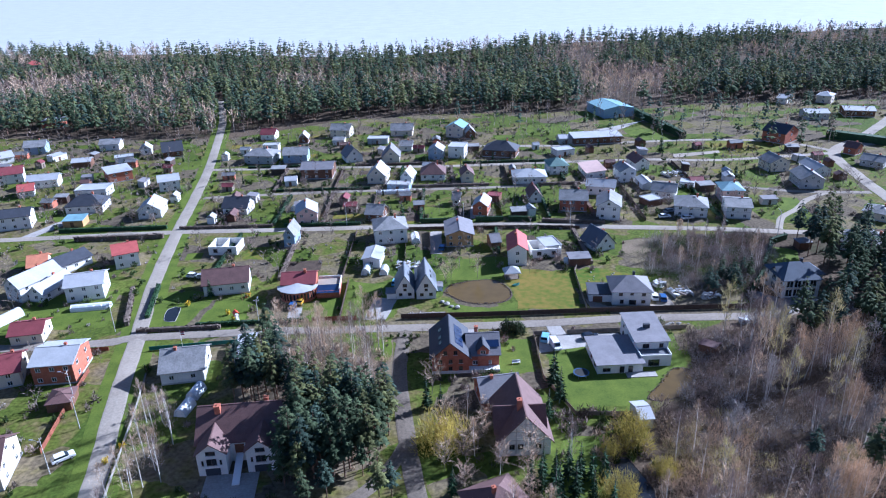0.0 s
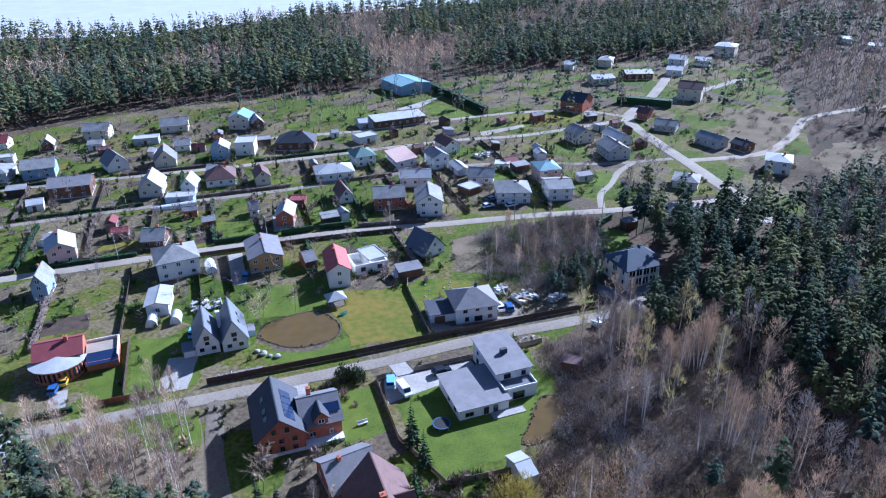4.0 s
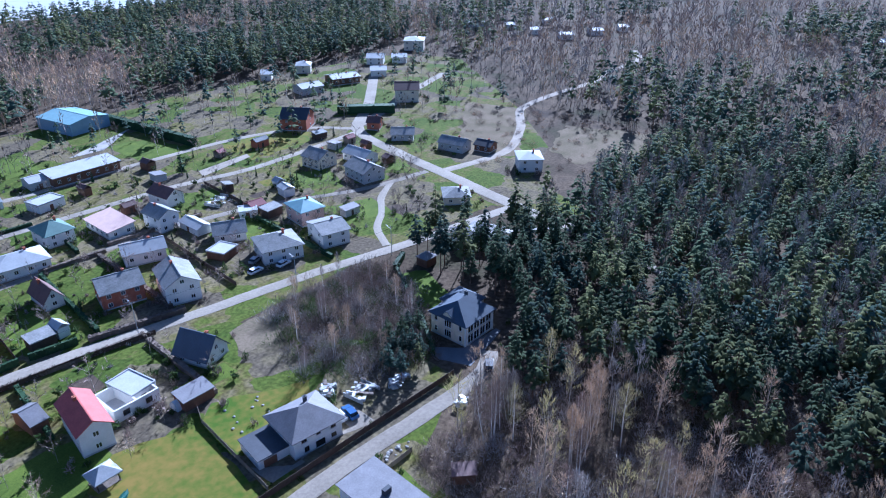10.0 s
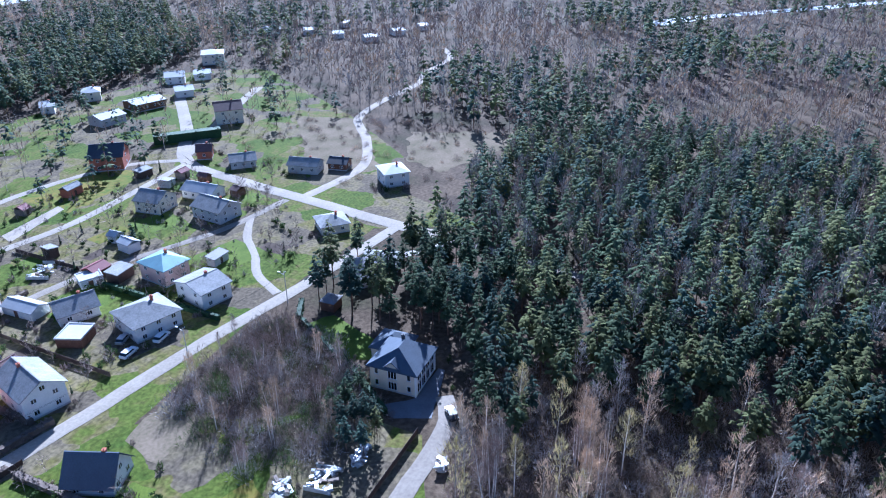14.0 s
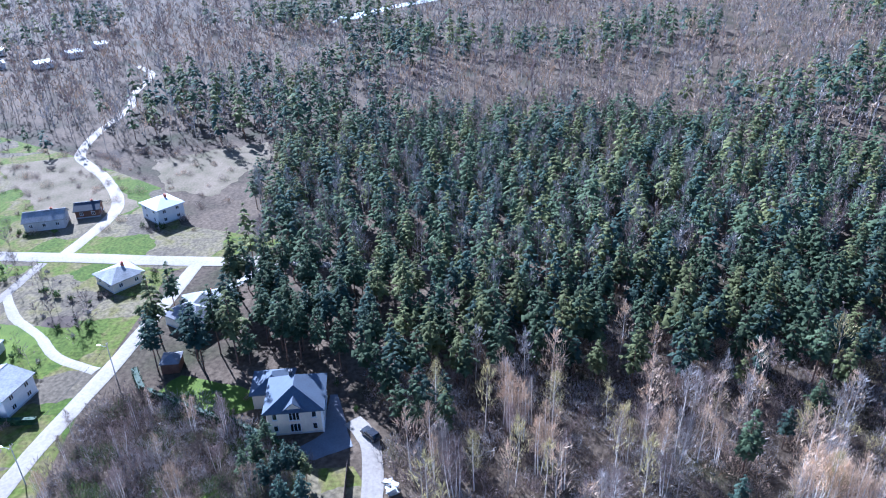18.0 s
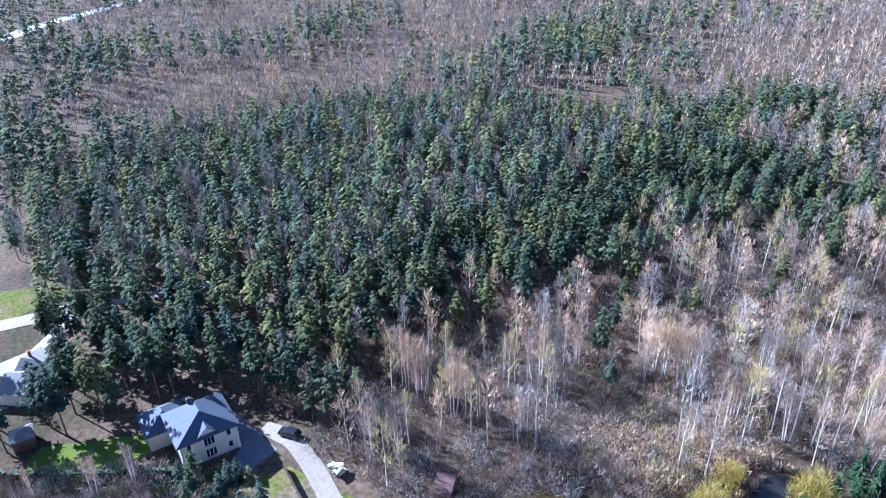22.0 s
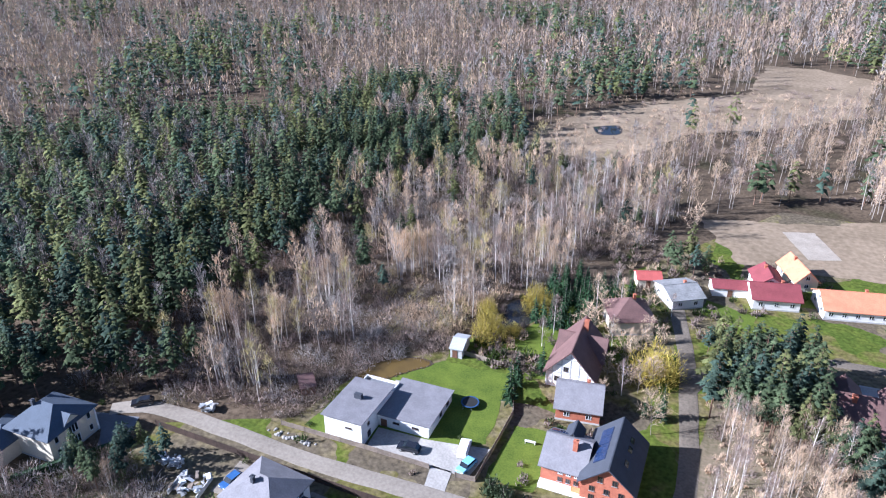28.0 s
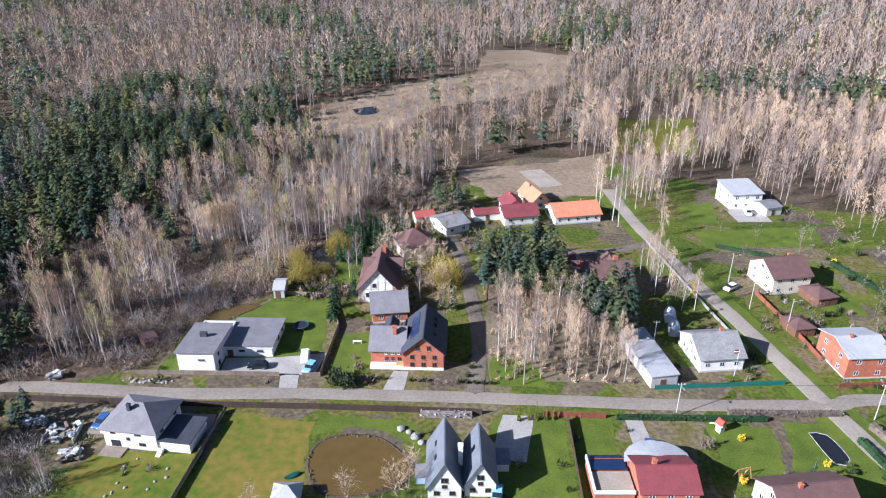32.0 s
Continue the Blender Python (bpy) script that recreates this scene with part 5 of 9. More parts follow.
house(91.5, 111.8, -17, 11.2, 11.0, 4.6, 'hip', 2.6, 'white', 'roof_slate', 'white rendered two-storey house with a weathered slate hipped roof', {'S': [3, 3], 'E': [2, 2], 'W': [2, 2]}, chimney=[(2.0, 0.4, 0.7)])
house(107.2, 108.8, -13, 8.4, 11.0, 5.0, 'gable', 1.6, 'white', 'roof_slate', 'white rendered two-storey house with a weathered slate gable roof', {'S': [2, 2], 'E': [2, 2], 'W': [2, 2]}, chimney=[(1.5, 0.4, 0.7)])
house(111.1, 125.5, -7, 7.8, 10.0, 5.6, 'hip', 2.0, 'pinkwall', 'roof_teal', 'pale pink rendered two-storey house with a teal sheet hipped roof', {'S': [2, 2], 'E': [2, 2], 'W': [2, 2]}, chimney=[(1.4, 0.4, 0.7)])
house(100.4, 141.4, -27, 5.6, 5.0, 2.5, 'flat', 0.3, 'white', 'roof_light', 'white rendered shed with a pale metal flat roof', None, door=('S', -0.3), name='shed', category='shed', plinth=False, over=0.25)
house(104.4, 143.5, 0, 5.2, 5.0, 2.5, 'gable', 1.2, 'brown_wall', 'roof_maroon', 'dark brown timber shed with a maroon sheet gable roof', None, door=('S', -0.3), name='shed', category='shed', plinth=False, over=0.25)
house(145.0, 162.6, -84, 9.2, 9.0, 4.6, 'gable', 2.6, 'cream', 'roof_slate', 'cream rendered two-storey house with a weathered slate gable roof', {'S': [3, 3], 'E': [2, 2, 1], 'W': [2, 2, 1]}, chimney=[(1.7, 0.4, 0.7)])
house(148.3, 140.3, -96, 12.1, 9.0, 4.4, 'gable', 2.6, 'grey_wall', 'roof_slate', 'grey rendered two-storey house with a weathered slate gable roof', {'S': [4, 4], 'E': [2, 2, 1], 'W': [2, 2, 1]}, chimney=[(2.2, 0.4, 0.7)])
house(159.2, 155.5, -87, 12.2, 7.0, 3.4, 'gable', 2.0, 'white', 'roof_light', 'white rendered single-storey house with a pale metal gable roof', {'S': [4], 'E': [1], 'W': [1]}, chimney=[(2.2, 0.4, 0.7)])
house(168.7, 209.2, -53, 11.6, 12.0, 6.0, 'gable', 3.6, 'brick', 'roof_dark', 'red brick two-storey house with a dark tiled gable roof', {'S': [2, 2], 'E': [1, 1, 1], 'W': [1, 1, 1]}, chimney=[(2.1, 0.4, 0.7)])
house(100.8, 281.6, 103, 24.0, 18.6, 5.6, 'gable', 1.8, 'bluewall', 'roof_teal', 'pale blue boarded barn with a teal sheet gable roof', None, door=('W', -0.3), name='barn', category='barn', plinth=False, over=0.25)
house(78.4, 216.1, 5, 24.2, 9.0, 4.0, 'mono', 0.8, 'brown_wall', 'roof_light', 'dark brown timber single-storey house with a pale metal lean-to roof', {'S': [7], 'E': [1], 'W': [1]})
house(63.6, 217.9, 2, 7.6, 8.0, 3.0, 'gable', 1.2, 'grey_wall', 'roof_light', 'grey rendered shed with a pale metal gable roof', None, door=('S', -0.3), name='shed', category='shed', plinth=False, over=0.25)
house(58.4, 195.3, 15, 9.1, 7.0, 3.0, 'flat', 0.3, 'white', 'roof_light', 'white rendered shed with a pale metal flat roof', None, door=('S', -0.3), name='shed', category='shed', plinth=False, over=0.25)
house(9.0, 237.6, 71, 10.0, 9.4, 6.0, 'gable', 2.6, 'cream', 'roof_teal', 'cream rendered two-storey house with a teal sheet gable roof', {'W': [2, 2, 1], 'S': [1, 1], 'N': [1, 1]}, chimney=[(1.8, 0.4, 0.7)])
house(15.5, 232.9, 95, 8.0, 4.7, 4.0, 'gable', 2.6, 'brown_wall', 'roof_light', 'dark brown timber single-storey house with a pale metal gable roof', {'W': [1, 1], 'S': [1], 'N': [1]}, chimney=[(1.4, 0.4, 0.7)])
house(29.1, 197.5, -16, 15.7, 11.0, 4.0, 'hip', 3.6, 'brown_wall', 'roof_dark', 'dark brown timber single-storey house with a dark tiled hipped roof', {'S': [4], 'E': [1], 'W': [1]}, chimney=[(2.8, 0.4, 0.7)])
house(-2.1, 194.7, 83, 8.0, 6.8, 5.0, 'gable', 2.5, 'bluewall', 'roof_light', 'pale blue boarded two-storey house with a pale metal gable roof', {'W': [1, 1, 1], 'S': [1, 1], 'N': [1, 1]}, chimney=[(1.4, 0.4, 0.7)])
house(8.2, 196.9, -13, 7.6, 9.0, 6.0, 'flat', 0.3, 'white', 'roof_light', 'white rendered two-storey house with a pale metal flat roof', {'S': [1, 1], 'E': [1, 1], 'W': [1, 1]})
house(-3.6, 163.7, -2, 10.3, 10.0, 3.4, 'hip', 4.0, 'white', 'roof_brown', 'white rendered single-storey house with a brown tiled hipped roof', {'S': [3], 'E': [2], 'W': [2]}, chimney=[(1.9, 0.4, 0.7)])
house(10.9, 158.4, 92, 8.0, 5.2, 4.0, 'gable', 2.5, 'cream', 'roof_brown', 'cream rendered single-storey house with a brown tiled gable roof', {'W': [1, 1], 'S': [2], 'N': [2]}, chimney=[(1.4, 0.4, 0.7)])
house(-27.3, 161.7, 84, 11.0, 7.8, 4.0, 'gable', 4.0, 'cream', 'roof_light', 'cream rendered single-storey house with a pale metal gable roof', {'W': [2, 1], 'S': [2], 'N': [2]}, chimney=[(2.0, 0.4, 0.7)])
house(-14.4, 158.3, 78, 8.0, 4.9, 3.6, 'gable', 3.0, 'white', 'roof_light', 'white rendered single-storey house with a pale metal gable roof', {'W': [1, 1], 'S': [2], 'N': [2]}, chimney=[(1.4, 0.4, 0.7)])
house(-17.7, 148.2, -11, 9.3, 5.0, 2.8, 'flat', 0.3, 'bluewall', 'roof_light', 'pale blue boarded shed with a pale metal flat roof', None, door=('S', -0.3), name='shed', category='shed', plinth=False, over=0.25)
house(-54.8, 171.2, -1, 13.5, 12.0, 5.0, 'gable', 2.0, 'brown_wall', 'roof_grey', 'dark brown timber two-storey house with a grey sheet gable roof', {'S': [3, 3], 'E': [1, 1], 'W': [1, 1]}, chimney=[(2.4, 0.4, 0.7)])
house(-42.6, 195.0, 111, 10.0, 7.7, 3.4, 'gable', 4.5, 'white', 'roof_grey', 'white rendered single-storey house with a grey sheet gable roof', {'W': [1, 1], 'S': [1], 'N': [1]}, chimney=[(1.8, 0.4, 0.7)])
house(-23.7, 193.6, 91, 10.0, 8.1, 3.2, 'gable', 4.5, 'cream', 'roof_grey', 'cream rendered single-storey house with a grey sheet gable roof', {'W': [1, 1], 'S': [1], 'N': [1]}, chimney=[(1.8, 0.4, 0.7)])
house(-17.2, 211.5, -4, 6.1, 7.0, 3.0, 'gable', 2.0, 'white', 'roof_slate', 'white rendered single-storey house with a weathered slate gable roof', {'S': [1], 'E': [1], 'W': [1]}, chimney=[(1.1, 0.4, 0.7)])
house(-53.4, 243.9, -9, 10.4, 9.0, 4.6, 'gable', 2.6, 'cream', 'roof_slate', 'cream rendered two-storey house with a weathered slate gable roof', {'S': [2, 2], 'E': [1, 1, 1], 'W': [1, 1, 1]}, chimney=[(1.9, 0.4, 0.7)])
house(-52.5, 225.6, -3, 5.8, 6.0, 3.0, 'gable', 1.2, 'white', 'roof_slate', 'white rendered shed with a weathered slate gable roof', None, door=('S', -0.3), name='shed', category='shed', plinth=False, over=0.25)
house(-20.6, 243.6, -4, 11.5, 9.0, 3.6, 'gable', 2.8, 'cream', 'roof_slate', 'cream rendered single-storey house with a weathered slate gable roof', {'S': [2], 'E': [1, 1], 'W': [1, 1]}, chimney=[(2.1, 0.4, 0.7)])
house(-32.3, 226.2, -4, 10.4, 6.0, 3.0, 'flat', 0.3, 'grey_wall', 'roof_light', 'grey rendered shed with a pale metal flat roof', None, door=('S', -0.3), name='shed', category='shed', plinth=False, over=0.25)
house(-69.4, 196.7, 2, 11.2, 10.0, 4.6, 'gable', 2.6, 'bluewall', 'roof_slate', 'pale blue boarded two-storey house with a weathered slate gable roof', {'S': [2, 2], 'E': [1, 1, 1], 'W': [1, 1, 1]}, chimney=[(2.0, 0.4, 0.7)])
house(-86.0, 197.5, -8, 14.0, 11.0, 4.4, 'hip', 2.6, 'grey_wall', 'roof_slate', 'grey rendered two-storey house with a weathered slate hipped roof', {'S': [3, 3], 'E': [1, 1], 'W': [1, 1]}, chimney=[(2.5, 0.4, 0.7)])
house(-86.1, 218.0, -2, 7.6, 5.0, 3.0, 'flat', 0.3, 'white', 'roof_light', 'white rendered shed with a pale metal flat roof', None, door=('S', -0.3), name='shed', category='shed', plinth=False, over=0.25)
house(-64.9, 159.0, 7, 5.0, 6.0, 2.6, 'gable', 1.2, 'white', 'roof_light', 'white rendered shed with a pale metal gable roof', None, door=('S', -0.3), name='shed', category='shed', plinth=False, over=0.25)
house(-92.3, 242.0, -6, 7.4, 8.0, 3.6, 'gable', 2.4, 'white', 'roof_maroon', 'white rendered single-storey house with a maroon sheet gable roof', {'S': [1], 'E': [1, 1], 'W': [1, 1]}, chimney=[(1.3, 0.4, 0.7)])
house(-71.9, 231.8, 93, 7.0, 4.5, 3.4, 'gable', 2.6, 'brown_wall', 'roof_light', 'dark brown timber single-storey house with a pale metal gable roof', {'W': [1, 1], 'S': [1], 'N': [1]}, chimney=[(1.3, 0.4, 0.7)])
house(-18.3, 94.3, 8, 10.9, 11.0, 6.0, 'hip', 2.8, 'white', 'roof_slate', 'white rendered two-storey house with a weathered slate hipped roof', {'S': [3, 3], 'E': [2, 2], 'W': [2, 2], 'N': [2, 2]}, chimney=[(2.0, 0.4, 0.7)])
house(5.4, 91.3, 91, 13.0, 9.0, 4.8, 'gable', 1.8, 'ochre', 'roof_grey', 'ochre timber two-storey house with a grey sheet gable roof', {'W': [3, 3], 'S': [3, 3], 'N': [3, 3], 'E': [2, 2]}, chimney=[(2.3, 0.4, 0.7)])
house(23.4, 74.5, 86, 12.0, 5.7, 6.0, 'gable', 2.0, 'white', 'roof_red', 'white rendered two-storey house with a red sheet gable roof', {'W': [1, 1], 'S': [3, 3], 'N': [3, 3], 'E': [1, 1]}, chimney=[(2.2, 0.4, 0.7)])
house(16.9, 84.8, 9, 3.2, 7.0, 3.0, 'gable', 1.8, 'brown_wall', 'roof_grey', 'dark brown timber shed with a grey sheet gable roof', None, door=('S', -0.3), name='shed', category='shed', plinth=False, over=0.25)
house(34.5, 80.2, 13, 5.5, 8.0, 3.2, 'flat', 0.3, 'white', 'roof_light', 'white rendered shed with a pale metal flat roof', None, door=('S', -0.3), name='shed', category='shed', plinth=False, over=0.25)
house(51.0, 82.2, -68, 8.6, 7.2, 2.5, 'gable', 4.4, 'white', 'roof_blue', 'white single-storey house with a steep dark blue gable roof', {'W': [2, 1], 'S': [2], 'N': [2], 'E': [2, 1]}, chimney=[(2.0, 0.4, 0.5)])
house(42.2, 69.3, 3, 6.6, 4.0, 2.6, 'mono', 0.5, 'brown_wall', 'roof_grey', 'dark brown timber shed with a grey sheet lean-to roof', None, door=('S', -0.3), name='shed', category='shed', plinth=False, over=0.25)
house(-22.3, 73.8, 85, 9.0, 5.3, 3.6, 'gable', 0.8, 'white', 'roof_light', 'white rendered single-storey house with a pale metal gable roof', {'W': [1], 'S': [2], 'N': [2], 'E': [1]})
house(-51.8, 92.3, 87, 8.0, 3.7, 5.0, 'gable', 3.0, 'bluewall', 'roof_slate', 'pale blue boarded two-storey house with a weathered slate gable roof', {'W': [1, 1, 1], 'S': [2, 2], 'N': [2, 2], 'E': [1, 1, 1]}, chimney=[(1.4, 0.4, 0.7)])
house(-64.6, 58.2, 10, 12.7, 9.5, 4.2, 'gable', 3.0, 'white', 'roof_brown', 'white rendered single-storey house with a brown tiled gable roof', {'S': [4], 'E': [2, 1], 'W': [2, 1], 'N': [3]}, chimney=[(2.3, 0.4, 0.7)])
house(-103.5, 79.4, 26, 7.1, 10.0, 5.6, 'gable', 1.8, 'white', 'roof_red', 'white rendered two-storey house with a red sheet gable roof', {'S': [2, 2], 'E': [2, 2], 'W': [2, 2], 'N': [1, 1]}, chimney=[(1.3, 0.4, 0.7)])
house(-121.1, 77.0, 57, 10.9, 8.0, 3.2, 'gable', 2.0, 'white', 'roof_dark', 'white rendered single-storey house with a dark tiled gable roof', {'S': [3], 'E': [2], 'W': [2], 'N': [2]}, chimney=[(2.0, 0.4, 0.7)])
house(-105.6, 56.9, 15, 10.1, 10.0, 5.4, 'gable', 2.0, 'white', 'roof_light', 'white rendered two-storey house with a pale metal gable roof', {'S': [3, 3], 'E': [2, 2], 'W': [2, 2], 'N': [2, 2]}, chimney=[(1.8, 0.4, 0.7)])
house(-122.6, 59.3, 65, 14.0, 6.5, 5.4, 'gable', 2.6, 'white', 'roof_light', 'white rendered two-storey house with a pale metal gable roof', {'W': [2, 2, 1], 'S': [3, 3], 'N': [3, 3], 'E': [1, 1, 1]}, chimney=[(2.5, 0.4, 0.7)])
house(-116.9, 57.7, 75, 12.0, 5.2, 3.2, 'gable', 2.4, 'white', 'roof_light', 'white rendered single-storey house with a pale metal gable roof', {'W': [1, 1], 'S': [3], 'N': [3], 'E': [1, 1]}, chimney=[(2.2, 0.4, 0.7)])
house(-130.1, 76.0, 20, 5.3, 9.0, 3.0, 'gable', 2.4, 'cream', 'roof_orange', 'cream rendered single-storey house with a orange tiled gable roof', {'S': [1], 'E': [2, 1], 'W': [2, 1], 'N': [1]}, chimney=[(1.0, 0.4, 0.7)])
house(-92.1, 14.3, 6, 9.3, 11.0, 6.0, 'gable', 1.8, 'brick', 'roof_light', 'red brick two-storey house with a pale metal gable roof', {'S': [3, 3], 'E': [2, 2], 'W': [2, 2], 'N': [2, 2]}, chimney=[(1.7, 0.4, 0.7)])
house(-103.3, 12.9, 20, 4.7, 10.0, 4.4, 'gable', 2.4, 'cream', 'roof_maroon', 'cream rendered two-storey house with a maroon sheet gable roof', {'S': [1, 1], 'E': [2, 2, 1], 'W': [2, 2, 1], 'N': [1, 1]}, chimney=[(0.8, 0.4, 0.7)])
house(-109.1, 31.6, 11, 7.7, 8.0, 3.4, 'gable', 1.8, 'cream', 'roof_maroon', 'cream rendered single-storey house with a maroon sheet gable roof', {'S': [2], 'E': [2], 'W': [2], 'N': [1]}, chimney=[(1.4, 0.4, 0.7)])
house(-89.9, -22.1, -167, 10.5, 11.0, 5.4, 'gable', 3.4, 'cream', 'roof_brown', 'cream rendered two-storey house with a brown tiled gable roof', {'S': [3, 3], 'E': [2, 2, 1], 'W': [2, 2, 1], 'N': [2, 2]}, chimney=[(1.9, 0.4, 0.7)])
house(-97.9, -79.6, -171, 10.4, 11.0, 6.0, 'mono', 1.2, 'white', 'roof_light', 'white rendered two-storey house with a pale metal lean-to roof', {'S': [3, 3], 'E': [2, 2], 'W': [2, 2], 'N': [2, 2]})
house(-195.0, 174.4, 25, 11.5, 10.0, 5.0, 'gable', 2.4, 'white', 'roof_maroon', 'white rendered two-storey house with a maroon sheet gable roof', {'S': [2, 2], 'E': [1, 1, 1], 'W': [1, 1, 1]}, chimney=[(2.1, 0.4, 0.7)])
house(-176.5, 154.2, 26, 5.7, 9.0, 3.2, 'gable', 2.0, 'white', 'roof_red', 'white rendered single-storey house with a red sheet gable roof', {'S': [1], 'E': [2], 'W': [2]}, chimney=[(1.0, 0.4, 0.7)])
house(-159.4, 116.1, 18, 10.6, 9.0, 5.6, 'gable', 2.0, 'white', 'roof_dark', 'white rendered two-storey house with a dark tiled gable roof', {'S': [3, 3], 'E': [2, 2], 'W': [2, 2]}, chimney=[(1.9, 0.4, 0.7)])
house(-140.7, 133.2, 6, 13.8, 10.0, 3.6, 'hip', 3.4, 'white', 'roof_dark', 'white rendered single-storey house with a dark tiled hipped roof', {'S': [4], 'E': [2], 'W': [2]}, chimney=[(2.5, 0.4, 0.7)])
house(-137.5, 115.9, 5, 7.2, 6.0, 2.8, 'mono', 0.5, 'ochre', 'roof_teal', 'ochre timber shed with a teal sheet lean-to roof', None, door=('S', -0.3), name='shed', category='shed', plinth=False, over=0.25)
house(-146.3, 151.2, 5, 12.6, 9.0, 3.8, 'flat', 0.3, 'white', 'roof_light', 'white rendered single-storey house with a pale metal flat roof', {'S': [4], 'E': [2], 'W': [2]})
house(-112.1, 125.5, 98, 11.0, 8.4, 3.8, 'gable', 3.0, 'white', 'roof_light', 'white rendered single-storey house with a pale metal gable roof', {'W': [2, 1], 'S': [2], 'N': [2]}, chimney=[(2.0, 0.4, 0.7)])
house(-145.5, 173.3, 36, 10.0, 10.0, 5.0, 'mono', 0.8, 'brick', 'roof_light', 'red brick two-storey house with a pale metal lean-to roof', {'S': [2, 2], 'E': [1, 1], 'W': [1, 1]})
house(-117.2, 157.9, 23, 8.2, 9.0, 5.0, 'gable', 1.8, 'white', 'roof_light', 'white rendered two-storey house with a pale metal gable roof', {'S': [2, 2], 'E': [2, 2], 'W': [2, 2]}, chimney=[(1.5, 0.4, 0.7)])
house(-175.2, 166.5, 14, 12.2, 8.0, 4.0, 'gable', 1.8, 'white', 'roof_light', 'white rendered single-storey house with a pale metal gable roof', {'S': [4], 'E': [2], 'W': [2]}, chimney=[(2.2, 0.4, 0.7)])
house(-172.9, 197.4, 14, 8.5, 8.0, 3.0, 'gable', 1.2, 'brown_wall', 'roof_light', 'dark brown timber shed with a pale metal gable roof', None, door=('S', -0.3), name='shed', category='shed', plinth=False, over=0.25)
house(-209.1, 224.6, 14, 9.8, 9.0, 4.6, 'gable', 2.6, 'bluewall', 'roof_slate', 'pale blue boarded two-storey house with a weathered slate gable roof', {'S': [2, 2], 'E': [1, 1, 1], 'W': [1, 1, 1]}, chimney=[(1.8, 0.4, 0.7)])
house(-191.3, 209.2, 61, 7.7, 5.0, 3.0, 'flat', 0.3, 'white', 'roof_light', 'white rendered shed with a pale metal flat roof', None, door=('S', -0.3), name='shed', category='shed', plinth=False, over=0.25)
house(-216.8, 208.2, 42, 6.7, 8.0, 3.4, 'gable', 2.2, 'white', 'roof_light', 'white rendered single-storey house with a pale metal gable roof', {'S': [1], 'E': [1], 'W': [1]}, chimney=[(1.2, 0.4, 0.7)])
house(-230.9, 285.3, 9, 11.0, 10.0, 5.0, 'flat', 0.3, 'brick', 'roof_light', 'red brick two-storey house with a pale metal flat roof', {'S': [2, 2], 'E': [1, 1], 'W': [1, 1]})
house(-172.4, 228.8, 7, 9.6, 8.0, 3.8, 'gable', 2.0, 'white', 'roof_slate', 'white rendered single-storey house with a weathered slate gable roof', {'S': [2], 'E': [1], 'W': [1]}, chimney=[(1.7, 0.4, 0.7)])
house(-149.6, 217.1, 107, 7.0, 5.3, 3.4, 'gable', 2.4, 'white', 'roof_light', 'white rendered single-storey house with a pale metal gable roof', {'W': [1, 1], 'S': [1], 'N': [1]}, chimney=[(1.3, 0.4, 0.7)])
house(-134.7, 212.7, 21, 9.3, 10.0, 3.6, 'gable', 4.0, 'brown_wall', 'roof_dark', 'dark brown timber single-storey house with a dark tiled gable roof', {'S': [2], 'E': [1, 1], 'W': [1, 1]}, chimney=[(1.7, 0.4, 0.7)])
house(-155.0, 202.8, 23, 8.3, 6.0, 3.0, 'flat', 0.3, 'white', 'roof_light', 'white rendered single-storey house with a pale metal flat roof', {'S': [1], 'E': [1], 'W': [1]})
house(-359.4, 505.4, 26, 10.6, 14.0, 9.0, 'hip', 3.0, 'cream', 'roof_red', 'cream rendered house with a red sheet hipped roof', {'S': [2, 2, 2], 'E': [1, 1, 1], 'W': [1, 1, 1]}, chimney=[(1.9, 0.4, 0.7)])
house(-62.2, 13.4, -171, 9.6, 11.0, 3.8, 'gable', 3.2, 'white', 'roof_slate', 'white rendered single-storey house with a weathered slate gable roof', {'S': [3], 'E': [2, 1], 'W': [2, 1], 'N': [2]}, chimney=[(1.7, 0.4, 0.7)])
house(-47.6, 16.9, -167, 5.8, 17.0, 3.2, 'mono', 0.6, 'grey_wall', 'roof_light', 'grey rendered shed with a pale metal lean-to roof', None, door=('S', -0.3), name='shed', category='shed', plinth=False, over=0.25)
house(-40.6, -64.1, -166, 15.0, 10.0, 3.2, 'gable', 2.8, 'white', 'roof_orange', 'white rendered single-storey house with a orange tiled gable roof', {'S': [5], 'E': [2, 1], 'W': [2, 1], 'N': [4]}, chimney=[(2.7, 0.4, 0.7)])
house(-28.6, -75.4, -67, 11.0, 5.7, 3.4, 'gable', 3.0, 'cream', 'roof_orange', 'cream rendered single-storey house with a orange tiled gable roof', {'W': [1, 1], 'S': [2], 'N': [2], 'E': [1, 1]}, chimney=[(2.0, 0.4, 0.7)])
house(-22.8, -61.5, -165, 11.0, 9.0, 3.4, 'gable', 2.4, 'white', 'roof_maroon', 'white rendered single-storey house with a maroon sheet gable roof', {'S': [3], 'E': [2, 1], 'W': [2, 1], 'N': [2]}, chimney=[(2.0, 0.4, 0.7)])
house(-21.3, -68.7, -75, 8.0, 6.7, 3.4, 'gable', 2.4, 'white', 'roof_maroon', 'white rendered single-storey house with a maroon sheet gable roof', {'W': [2, 1], 'S': [2], 'N': [2], 'E': [1, 1]}, chimney=[(1.4, 0.4, 0.7)])
house(-12.8, -62.3, -165, 9.0, 5.0, 2.6, 'gable', 1.2, 'white', 'roof_maroon', 'white rendered shed with a maroon sheet gable roof', None, door=('S', -0.3), name='shed', category='shed', plinth=False, over=0.25)
